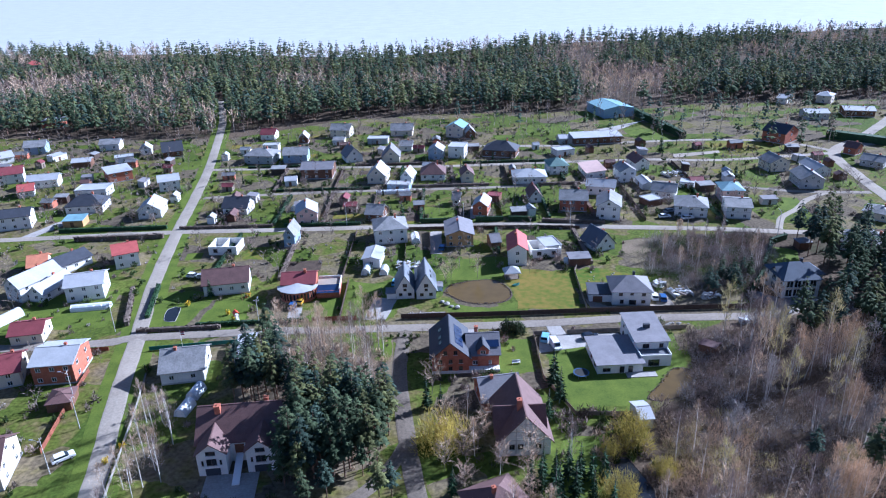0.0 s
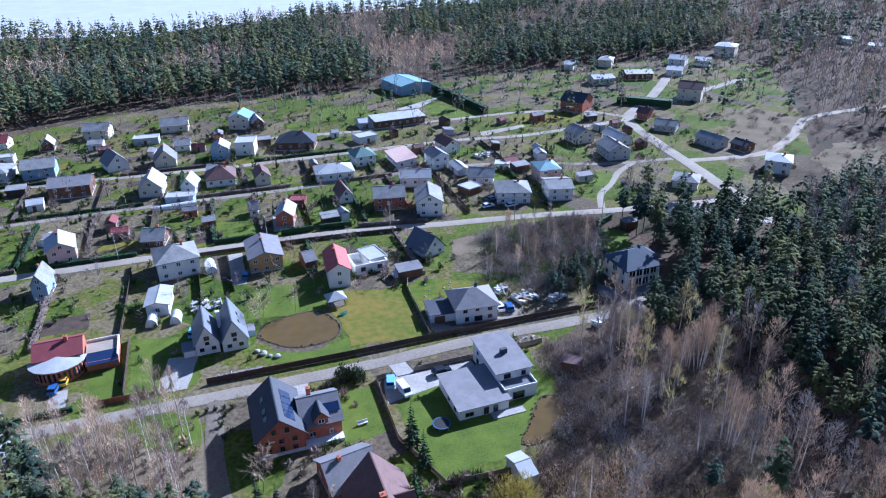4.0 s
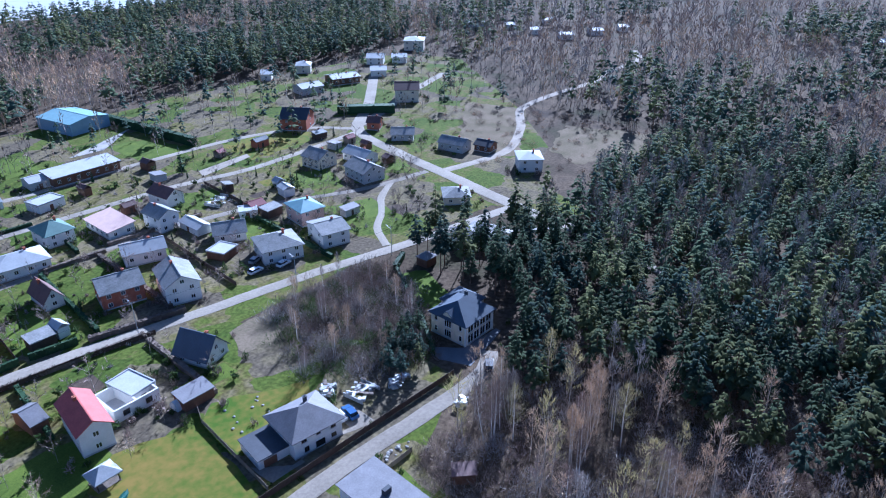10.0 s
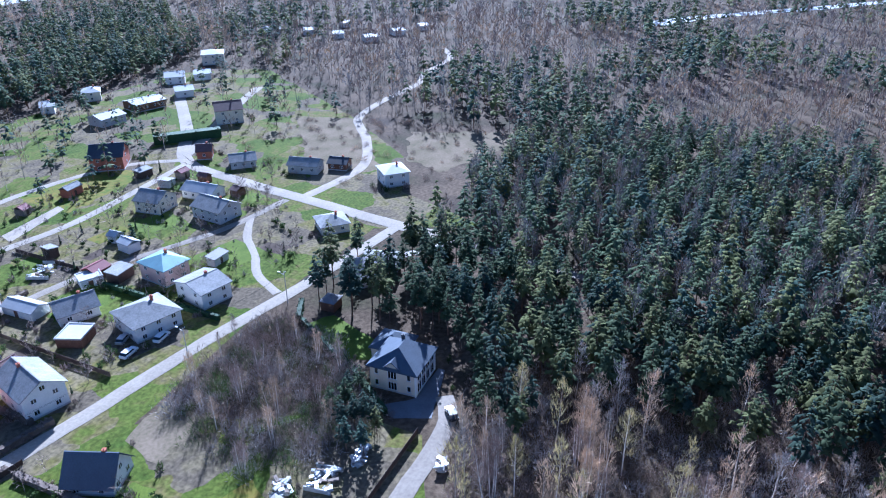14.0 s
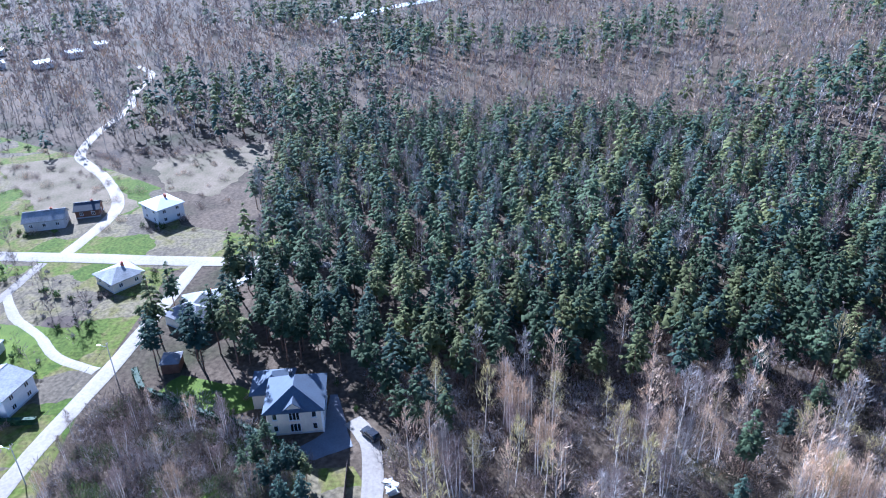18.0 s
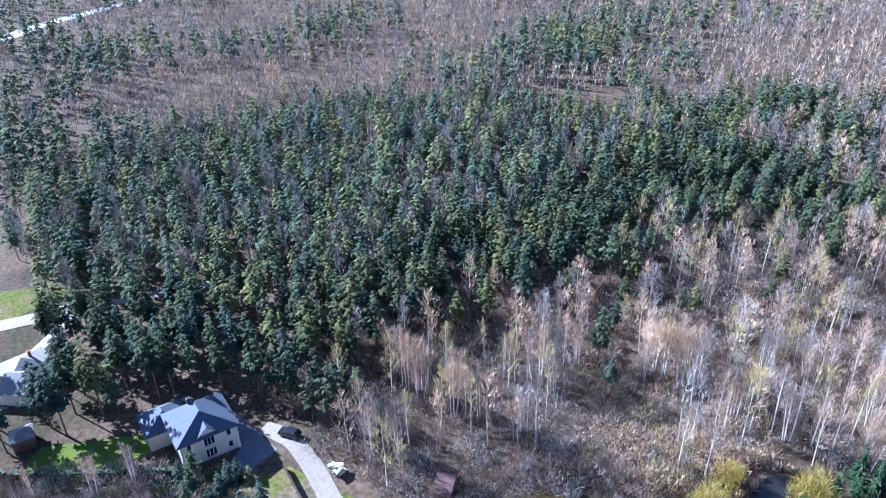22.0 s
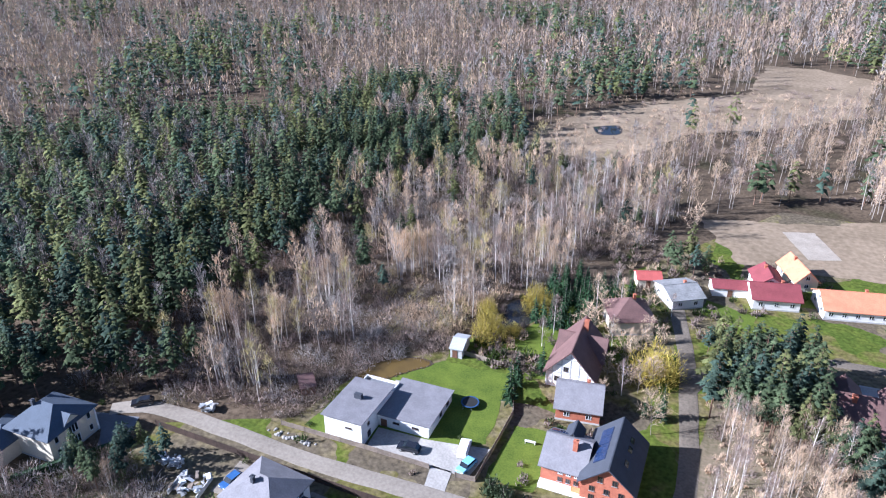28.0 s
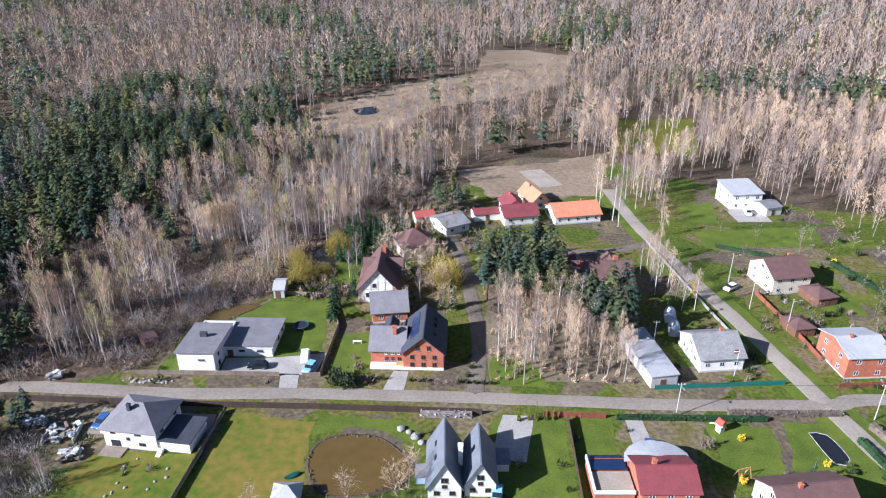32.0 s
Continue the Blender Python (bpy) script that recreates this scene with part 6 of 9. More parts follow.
house(-1.3, -53.4, -146, 8.2, 10.0, 3.2, 'gable', 1.6, 'white', 'roof_slate', 'white rendered single-storey house with a weathered slate gable roof', {'S': [2], 'E': [2], 'W': [2], 'N': [1]}, chimney=[(1.5, 0.4, 0.7)])
house(8.2, -36.5, -155, 9.5, 10.0, 4.4, 'hip', 3.6, 'cream', 'roof_brown', 'cream rendered house with a brown tiled hipped roof among conifers', {'S': [2], 'E': [2, 1], 'W': [2, 1], 'N': [2]}, chimney=[(1.1, 0.4, 0.7)])
house(7.2, -58.8, -160, 6.2, 5.0, 2.6, 'gable', 1.2, 'cream', 'roof_red', 'cream rendered shed with a red sheet gable roof', None, door=('S', -0.3), name='shed', category='shed', plinth=False, over=0.25)
house(11.0, -1.3, -170, 8.4, 9.0, 3.4, 'gable', 3.2, 'brick', 'roof_grey', 'red brick single-storey house with a grey sheet gable roof', {'S': [2], 'E': [2, 1], 'W': [2, 1], 'N': [1]}, chimney=[(1.5, 0.4, 0.7)])
house(196.7, 102.9, -44, 8.7, 10.0, 5.6, 'hip', 1.6, 'white', 'roof_light', 'white rendered two-storey house with a pale metal hipped roof', {'S': [2, 2], 'E': [2, 2], 'W': [2, 2]}, chimney=[(1.6, 0.4, 0.7)])
house(155.2, 101.7, -42, 8.5, 9.0, 3.2, 'hip', 1.8, 'cream', 'roof_slate', 'cream rendered single-storey house with a weathered slate hipped roof', {'S': [2], 'E': [2], 'W': [2]}, chimney=[(1.5, 0.4, 0.7)])
house(193.8, 137.9, -78, 11.2, 7.0, 3.6, 'gable', 2.0, 'grey_wall', 'roof_slate', 'grey rendered single-storey house with a weathered slate gable roof', {'S': [3], 'E': [1], 'W': [1]}, chimney=[(2.0, 0.4, 0.7)])
house(201.6, 128.1, -79, 7.0, 6.0, 3.0, 'gable', 1.6, 'brown_wall', 'roof_dark', 'dark brown timber single-storey house with a dark tiled gable roof', {'S': [2], 'E': [1], 'W': [1]}, chimney=[(1.3, 0.4, 0.7)])
house(189.5, 163.6, -46, 9.1, 8.0, 3.2, 'gable', 2.0, 'grey_wall', 'roof_slate', 'grey rendered single-storey house with a weathered slate gable roof', {'S': [3], 'E': [2], 'W': [2]}, chimney=[(1.6, 0.4, 0.7)])
house(190.6, 182.7, -56, 5.3, 6.0, 4.0, 'gable', 2.0, 'brick', 'roof_brown', 'red brick single-storey house with a brown tiled gable roof', {'S': [1], 'E': [1], 'W': [1]}, chimney=[(1.0, 0.4, 0.7)])
house(234.5, 207.9, -44, 11.6, 11.0, 7.0, 'gable', 3.0, 'cream', 'roof_brown', 'cream rendered two-storey house with a brown tiled gable roof', {'S': [2, 2], 'E': [1, 1, 1], 'W': [1, 1, 1]}, chimney=[(2.1, 0.4, 0.7)])
house(235.9, 260.7, -16, 15.5, 12.0, 4.0, 'gable', 1.4, 'brown_wall', 'roof_light', 'dark brown timber single-storey house with a pale metal gable roof', {'S': [4], 'E': [1], 'W': [1]}, chimney=[(2.8, 0.4, 0.7)])
house(209.5, 256.3, -6, 12.2, 10.0, 4.0, 'gable', 1.6, 'grey_wall', 'roof_light', 'grey rendered single-storey house with a pale metal gable roof', {'S': [3], 'E': [1], 'W': [1]}, chimney=[(2.2, 0.4, 0.7)])
house(237.2, 297.8, -40, 8.2, 10.0, 5.0, 'hip', 2.0, 'cream', 'roof_light', 'cream rendered two-storey house with a pale metal hipped roof', {'S': [1, 1], 'E': [1, 1], 'W': [1, 1]}, chimney=[(1.5, 0.4, 0.7)])
house(281.8, 284.9, -48, 10.0, 11.0, 4.5, 'gable', 2.0, 'white', 'roof_light', 'white rendered two-storey house with a pale metal gable roof', {'S': [2, 2], 'E': [1, 1], 'W': [1, 1]}, chimney=[(1.8, 0.4, 0.7)])
house(330.5, 300.7, -49, 12.8, 14.0, 7.0, 'hip', 2.0, 'cream', 'roof_light', 'cream rendered two-storey house with a pale metal hipped roof', {'S': [3, 3], 'E': [1, 1], 'W': [1, 1]}, chimney=[(2.3, 0.4, 0.7)])
house(438.1, 305.0, -52, 7.3, 12.0, 4.0, 'gable', 1.2, 'white', 'roof_light', 'white rendered single-storey house with a pale metal gable roof', {'S': [1], 'E': [1], 'W': [1]})
house(434.0, 276.2, -55, 8.0, 12.0, 4.0, 'gable', 1.2, 'white', 'roof_light', 'white rendered single-storey house with a pale metal gable roof', {'S': [1], 'E': [1], 'W': [1]})
house(431.0, 247.8, -44, 9.4, 12.0, 4.0, 'gable', 1.2, 'white', 'roof_light', 'white rendered single-storey house with a pale metal gable roof', {'S': [2], 'E': [1], 'W': [1]})
house(460.7, 242.0, -40, 8.9, 12.0, 4.0, 'gable', 1.2, 'white', 'roof_light', 'white rendered single-storey house with a pale metal gable roof', {'S': [1], 'E': [1], 'W': [1]})
house(476.8, 297.2, -48, 6.6, 12.0, 4.0, 'gable', 1.2, 'white', 'roof_light', 'white rendered single-storey house with a pale metal gable roof', {'S': [1], 'E': [1], 'W': [1]})
house(487.6, 234.7, -49, 6.7, 12.0, 4.0, 'gable', 1.2, 'white', 'roof_light', 'white rendered single-storey house with a pale metal gable roof', {'S': [1], 'E': [1], 'W': [1]})
house(261.4, 259.7, -40, 8.6, 10.0, 4.0, 'gable', 1.6, 'white', 'roof_light', 'white rendered single-storey house with a pale metal gable roof', {'S': [1], 'E': [1], 'W': [1]}, chimney=[(1.5, 0.4, 0.7)])
house(294.6, 277.4, -44, 8.8, 10.0, 4.0, 'gable', 1.6, 'white', 'roof_light', 'white rendered single-storey house with a pale metal gable roof', {'S': [1], 'E': [1], 'W': [1]}, chimney=[(1.6, 0.4, 0.7)])
house(212.0, 297.8, -41, 5.7, 10.0, 4.0, 'gable', 1.6, 'white', 'roof_light', 'white rendered single-storey house with a pale metal gable roof', {'S': [1], 'E': [1], 'W': [1]}, chimney=[(1.0, 0.4, 0.7)])
house(429.0, 331.5, -48, 12.2, 10.0, 4.0, 'gable', 1.6, 'white', 'roof_light', 'white rendered single-storey house with a pale metal gable roof', {'S': [3], 'E': [1], 'W': [1]}, chimney=[(2.2, 0.4, 0.7)])
house(115.9, 76.6, -87, 3.7, 4.0, 2.8, 'hip', 1.0, 'brown_wall', 'roof_grey', 'dark brown timber shed with a grey sheet hipped roof', None, door=('S', -0.3), name='shed', category='shed', plinth=False, over=0.25)
house(137.5, 74.9, -74, 9.3, 9.0, 4.0, 'hip', 2.2, 'grey_wall', 'roof_slate', 'grey rendered single-storey house with a weathered slate hipped roof', {'S': [3], 'E': [2], 'W': [2], 'N': [2]}, chimney=[(1.7, 0.4, 0.7)])
house(-85.9, 1.1, -168, 5.0, 6.0, 2.4, 'hip', 1.2, 'brown_wall', 'roof_brown', 'dark brown timber shed with a brown tiled hipped roof', None, door=('S', -0.3), name='shed', category='shed', plinth=False, over=0.25)
house(-96.8, -13.9, -162, 5.8, 7.0, 2.6, 'hip', 1.4, 'brown_wall', 'roof_brown', 'dark brown timber shed with a brown tiled hipped roof', None, door=('S', -0.3), name='shed', category='shed', plinth=False, over=0.25)
house(-104.9, -72.6, -159, 6.0, 7.0, 3.0, 'gable', 1.0, 'white', 'roof_grey', 'white rendered shed with a grey sheet gable roof', None, door=('S', -0.3), name='shed', category='shed', plinth=False, over=0.25)
house(40.3, -10.0, -174, 2.7, 6.0, 2.6, 'gable', 1.0, 'grey_wall', 'roof_light', 'grey rendered shed with a pale metal gable roof', None, door=('S', -0.3), name='shed', category='shed', plinth=False, over=0.25)
house(63.7, 15.7, -136, 2.9, 4.0, 2.2, 'mono', 0.4, 'brown_wall', 'roof_brown', 'dark brown timber shed with a brown sheet lean-to roof', None, door=('S', -0.3), name='shed', category='shed', plinth=False, over=0.25)

house(133.5, 76.5, 55, 11.0, 8.0, 3.4, 'hip', 2.2, 'cream', 'roof_grey', 'cream single-storey house with a grey hipped roof among pines', windows={'S': [3], 'W': [2]}, storeys=1)

# ---- lawns, yards, ponds ----
def lawn(outline, material="lawn", label="short bright green spring lawn", z=0.06):
    return flat_patch("lawn", outline, z, M[material], label, "lawn")


def yard(outline, material="paved", label="pale paved yard", z=0.09):
    CLEAR.append(outline)
    return flat_patch("yard", outline, z, M[material], label, "yard")


def pond(outline, label="brown garden pond with still water", name="pond", material="pond", bank="soil"):
    CLEAR.append(outline)
    pts = [(p.x, p.y) for p in smooth_line(outline + outline[:1], 1.5)][:-1]
    cx, cy = sum(p[0] for p in pts) / len(pts), sum(p[1] for p in pts) / len(pts)
    bm = bmesh.new()
    k = len(pts)
    rim = [bm.verts.new((cx + (x - cx) * 1.07, cy + (y - cy) * 1.07, 0.07)) for x, y in pts]
    top = [bm.verts.new((cx + (x - cx) * 1.03, cy + (y - cy) * 1.03, 0.16)) for x, y in pts]
    inn = [bm.verts.new((x, y, 0.07)) for x, y in pts]
    for a, b in ((rim, top), (top, inn)):
        for i in range(k):
            bm.faces.new((a[i], a[(i + 1) % k], b[(i + 1) % k], b[i]))
    bmesh.ops.recalc_face_normals(bm, faces=bm.faces)
    ob = thing(name, pose(0, 0, 0), label, "pond", kind="structure")
    part("bank", bm, M[bank], ob)
    bm = bmesh.new()
    f = bm.faces.new([bm.verts.new((x, y, 0.085)) for x, y in pts])
    f.normal_update()
    if f.normal.z < 0:
        f.normal_flip()
    bmesh.ops.triangulate(bm, faces=[f])
    part("water", bm, M[material], ob)
    return ob


lawn([(20, 40), (37, 38.5), (39, 62), (24, 66), (17, 60), (20, 50)], "lawn_dry", "yellowing lawn beside a pond", 0.055)
lawn([(-3, 60), (15, 58), (24, 66), (24, 74), (17, 76), (-3, 73)])
lawn([(1, 39), (20, 38), (20, 44), (12, 41), (2, 44), (-1, 48)])
lawn([(24, 16), (27, -6), (42, -5), (52, 8), (57, 10), (58, 25), (54, 26), (30, 20)])
lawn([(12, 8), (21, 9), (21, 24), (12.5, 24)])
lawn([(40, 50), (58, 51), (62, 58), (44, 66), (39.5, 62)], "lawn_dry", "worn lawn strewn with stones")
lawn([(101, 56), (106, 55), (113, 74), (107, 78), (99, 62)])
lawn([(-84, 34), (-70, 35), (-66, 55), (-80, 57)])
lawn([(-66, 50), (-55, 50), (-55, 36), (-67, 37)], label="bright green lawn behind a hedge")
lawn([(-28, 37), (-14, 37), (-13, 56), (-28, 60)])
lawn([(-37, 36), (-29, 36), (-29, 60), (-36, 58)])
lawn([(-122, 34), (-92, 36), (-97, 58), (-122, 55)])
lawn([(98, 245), (116, 240), (121, 214), (100, 214)])
lawn([(-98, -36), (-107, -34), (-106, -6), (-96, -8)])
lawn([(-77, -56), (-115, -60), (-113, -46), (-77, -43)])
lawn([(-76, -75), (-90, -80), (-86, -62), (-78, -60)])
lawn([(-74, -184), (-112, -188), (-99, -132), (-65, -134)], material="lawn_dry", label="wide green clearing among birches")
lawn([(-20, -52), (-8, -56), (-8, -48), (-18, -44)])
lawn([(34, 127), (24, 126), (24, 110), (36, 110)])
lawn([(-10, 112), (6, 112), (5, 124), (-9, 125)])
lawn([(128, 150), (140, 146), (145, 158), (132, 162)])
lawn([(120, 112), (134, 110), (137, 124), (122, 128)])
lawn([(40, 235), (70, 232), (72, 255), (45, 258)])
lawn([(88, 130), (98, 128), (100, 142), (90, 144)])
flat_patch("meadow", [(60, 86), (72, 88), (72, 76), (58, 76)], 0.05, M["litter"], "strip of flattened dead grass", "meadow")
flat_patch("meadow", [(185, 130), (206, 114), (262, 154), (250, 182)], 0.05, M["litter"], "rough field of dead grass", "meadow")
flat_patch("meadow", [(212, 92), (250, 78), (268, 82), (252, 124), (220, 110)], 0.05, M["litter"], "tan reed field", "meadow")
flat_patch("meadow", [(79, -174), (72, -156), (46, -150), (30, -165), (12, -205), (-20, -225), (-58, -262), (-72, -350), (-40, -372), (-13, -372), (-6, -289), (39, -253), (66, -215)], 0.05, M["field"], "wide pale bog meadow", "meadow")
flat_patch("meadow", [(-1, -108), (-35, -118), (-64, -135), (-52, -84), (-14, -80)], 0.05, M["field"], "bare riding ground of dry sand and grass", "meadow")
flat_patch("meadow", [(130, 186), (165, 190), (168, 210), (132, 214)], 0.05, M["lawn_dry"], "dry pasture beside a lane", "meadow")
CLEAR.append([(79, -174), (72, -156), (46, -150), (30, -165), (12, -205), (-20, -225), (-58, -262), (-72, -350), (-40, -372), (-13, -372), (-6, -289), (39, -253), (66, -215)])
CLEAR.append([(185, 130), (206, 114), (262, 154), (250, 182)])
CLEAR.append([(212, 92), (250, 78), (268, 82), (252, 124), (220, 110)])
yard([(-25, -108), (-34, -111), (-40.5, -94), (-32, -90.5)], "sand", "fenced rectangle of pale sand")
yard([(44, 25.6), (24, 25.2), (22.8, 17), (35, 19.4), (44.6, 20)], "paved", "pale concrete forecourt with parked cars")
yard([(30, 31.2), (26, 31.2), (27, 25), (31, 25)], "paved", "pale concrete drive")
yard([(7, 22.8), (3.8, 22.8), (4.2, 29.5), (8.6, 29.5)], "paved", "pale paved path to a front door")
yard([(93.2, 42), (87, 48.5), (86, 43), (89, 36.5), (95, 38), (104, 40.5), (104, 42)], "paved_dark", "dark paved forecourt")
yard([(-22, 36), (-16, 36), (-13.5, 48), (-20, 49)], "paved", "pale paved drive beside a steep-roofed house")
yard([(-43, 35.5), (-39.5, 35.5), (-40, 44), (-43.5, 44)], "paved", "pale paved drive")
yard([(40, 39), (47, 39), (47, 42), (57, 39.4), (63, 38), (63, 46), (58.5, 46), (58.5, 40.4), (45, 40), (39.5, 45)], "gravel_worn", "grey gravel yard round a house")
yard([(82, 240), (117, 262), (101, 245), (96, 240)], "paved", "pale concrete yard before a barn")
yard([(108, 183.5), (132, 190), (133, 194), (110, 190)], "sand", "pale rectangle of bare concrete")
yard([(-93, -63), (-104, -64), (-103, -74), (-92, -74)], "paved", "pale paved yard before a modern house")
yard([(10, 111), (14, 111), (16, 124), (11, 124)], "paved", "pale drive to a small house")
yard([(-152, 104), (-147, 104), (-136, 128), (-141, 130)], "paved", "pale drive between hedges")
yard([(-4.5, 79), (-0.5, 79), (-0.5, 99), (-4.5, 99)], "paved", "paved drive beside an ochre house")
yard([(141, 77), (143, 79), (150, 73.5), (163, 64), (161.5, 62), (148, 71.5)], "paved", "pale path to a house among pines")
pond([(0.2, 51), (2, 55.5), (8.5, 58.2), (15, 58), (18.6, 52), (18.2, 46.6), (14, 43.8), (6.5, 44.6)])
pond([(53, 8.6), (56.3, 8), (56, 3), (51.5, -1.8), (46.8, -3.6), (44, -2.4), (48, 2.6), (50.5, 6)])
pond([(34.5, -22), (37.3, -33), (33.5, -37), (29.8, -31), (30.5, -23)], "dark pond under willows", "pond", "pond_dark")
pond([(-73.7, 38.2), (-76.8, 38.6), (-78, 45), (-75, 46)], "small oblong garden pond with a pale stone rim", "pond", "pond_dark", "stone")
pond([(54, -197), (44, -203), (41, -191), (49, -187)], "dark bog pool in a meadow", "pond", "pond_dark")
flat_patch("river", [(560, 84), (590, 80), (632, 50), (720, -36), (860, -160), (860, -172), (715, -52), (625, 36), (575, 66)], 0.2, M["sea"], "river bend far off in the wood, sky sheen painted pale", "river")
CLEAR.append([(560, 84), (590, 80), (632, 50), (720, -36), (860, -160), (860, -172), (715, -52), (625, 36), (575, 66)])

# ---- plant forms ----
PINE = [pine_form(rnd, h, 9, 6, 5, 5, 0.36, 0.95, 2) for h in (17, 15, 18, 16)]
PINE_MID = [pine_form(rnd, h, 7, 5, 4, 3, 0.34, 1.2) for h in (17, 14, 18.5, 15.5)]
PINE_FAR = [pine_form(rnd, h, 5, 4, 3, 3, 0.25, 1.75) for h in (17, 14, 18.5)]
SPRUCE = [spruce_form(rnd, h, 16, 9) for h in (12, 10)]
BIRCH = [birch_form(rnd, h, 640, 5, 1, w, 0.26, 0.048, 1.1, 24) for h, w in ((16, 0.135), (14, 0.15), (17, 0.12))]
BIRCH_CLUMP = [birch_form(rnd, h, 340, 4, k, 0.105, 0.30, 0.055, 1.1, 16) for h, k in ((15, 3), (13, 4), (16, 2))]
BIRCH_MID = [birch_form(rnd, h, 230, 3, 1, w, 0.28, 0.105, 1.2, 15) for h, w in ((16, 0.13), (13, 0.145), (17, 0.115), (15, 0.15))]
BIRCH_FAR = [birch_form(rnd, h, 38, 3, 1, w, 0.22, 0.34, 2.1, 6) for h, w in ((16, 0.15), (14, 0.17), (17, 0.13))]
APPLE = [bare_form(rnd, h, 10, 12, 4, 2, 0.05, 0.36, 0.18, 0.06) for h in (5.0, 4.2)]
BROAD = [bare_form(rnd, h, 22, 20, 6, 1, 0.05, 0.32, 0.22, 0.065) for h in (11, 9)]
THICKET = [dome_form(rnd, h, w, n, 0.075, 0.85, k, 2) for h, w, n, k in ((3.4, 2.9, 190, 4), (2.5, 2.5, 140, 3), (4.2, 3.3, 230, 5))]
LOW_BUSH = [dome_form(rnd, h, w, 48, 0.2, 0.8, 2, 3) for h, w in ((1.6, 1.3), (2.2, 1.5))]
WILLOW = [dome_form(rnd, 9.5, 4.6, 2600, 0.10, 1.2, 9, 3), dome_form(rnd, 8.0, 4.2, 2200, 0.10, 1.1, 8, 3)]
SHRUB = [bush_form(rnd, 1.6, 8, 26, 0.30, 0.7)]
SHRUB_FAR = [bush_form(rnd, 1.6, 6, 9, 0.5, 0.7)]
THUJA = [spruce_form(rnd, 4.2, 16, 12, 5)]
for vt in THUJA:
    for arr in (vt[0][0], vt[1][0]):
        arr[:, :2] *= 0.55

PINE_M = plant_kind(PINE, M["bark_pine"], M["needle"]) + plant_kind(PINE[:2], M["bark_pine"], M["needle_blue"]) + plant_kind(PINE[2:3], M["bark_pine"], M["needle_olive"])
SPRUCE_M = plant_kind(SPRUCE, M["bark_grey"], M["spruce"])
BIRCH_M = plant_kind(BIRCH, M["bark_birch"], M["twig"]) + plant_kind(BIRCH[:2], M["bark_birch"], M["twig_violet"])
BIRCH_BUD_M = plant_kind(BIRCH, M["bark_birch"], M["bud"])
CLUMP_M = plant_kind(BIRCH_CLUMP, M["bark_birch"], M["twig"]) + plant_kind(BIRCH_CLUMP, M["bark_birch"], M["twig_violet"])
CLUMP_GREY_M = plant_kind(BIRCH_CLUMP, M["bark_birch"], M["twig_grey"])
APPLE_M = plant_kind(APPLE, M["bark_grey"], M["twig_violet"])
BROAD_M = plant_kind(BROAD, M["bark_grey"], M["twig"])
WILLOW_M = plant_kind(WILLOW, M["bark_grey"], M["willow"])
SHRUB_M = plant_kind(SHRUB, M["bark_grey"], M["shrub"])
BLOOM_M = plant_kind(SHRUB, M["bark_grey"], M["yellow"])
GOLD_M = plant_kind(THUJA, M["bark_grey"], M["thuja_gold"])
THUJA_M = plant_kind(THUJA, M["bark_grey"], M["spruce"])


def grow(kind, meshes, places, low, high, label, category="tree", group=""):
    for x, y in places:
        plant(kind, meshes[int(rnd.integers(len(meshes)))], float(x), float(y), float(rnd.uniform(low, high)), float(rnd.uniform(0, 6.28)), label, category, group)


# ---- the grove by the lane ----
GROVE_PINE = [(-8, -10), (-8, -20), (-20, -29), (-31, -28), (-31.5, -8), (-34, -4), (-47, -3), (-46, 8), (-43, 16), (-39, 13), (-36, 3), (-27, -3), (-18, -5)]
GROVE_BIRCH = [(-14.5, 27), (-44, 25.5), (-48, 12), (-42, 3), (-32, -5), (-14, -7)]
grow("pine_tree", PINE_M, sow(GROVE_PINE, 2.8), 0.78, 1.05, "tall pine with a bare stem and dark green crown", "tree", "pines of the grove")
GROVE_M = plant_kind(BIRCH, M["bark_far"], M["twig"]) + plant_kind(BIRCH[:2], M["bark_birch"], M["twig_violet"])
flat_patch("grove_floor", [(-13.5, 25), (-45, 24), (-50, 10), (-46, -6), (-32, -28), (-14, -22), (-12, 4)], 0.05, M["litter"], "tan leaf litter beneath the grove", "ground")
grow("birch_tree", GROVE_M, sow(GROVE_BIRCH, 3.9, 0.5), 0.65, 1.0, "leafless birch with a pale stem and brown twigs", "tree", "birches of the grove")
grove_floor = sow([(-15, 25), (-44, 24), (-49, 10), (-44, -4), (-30, -28), (-14, -22), (-13, 4)], 2.4, 0.5)
scatter("thicket", LOW_BUSH, grove_floor, rnd.uniform(0.4, 1.0, len(grove_floor)), [M["bark_grey"], M["twig"], M["twig_dark"]], "low brown undergrowth beneath the grove", "bushes")
grow("birch_tree", BIRCH_M, sow([(-62, -36), (-52, -36), (-55, -8), (-66, -4)], 4.2), 0.6, 0.8, "leafless birch beside the village road", "tree", "birches by the road")
grow("pine_tree", PINE_M, sow([(-30, -29), (-14, -24), (-9, -29), (-13, -37), (-30, -38)], 4.4), 0.5, 0.72, "pine with a dark crown over a dirt track", "tree", "pines of the grove")
grow("birch_tree", BIRCH_M, sow([(-58, -50), (-70, -70), (-80, -110), (-60, -110), (-45, -70)], 8), 0.85, 1.1, "tall leafless birch with a white stem", "tree", "birches by the village edge")

alder = sow([(-12, 24), (-13, -20), (-17, -20), (-17, 24)], 3.4, 0.5)
scatter("thicket", THICKET, alder, rnd.uniform(0.35, 0.8, len(alder)), [M["bark_grey"], M["twig_violet"], M["twig"]], "brown leafless alder bushes along the lane", "bushes")

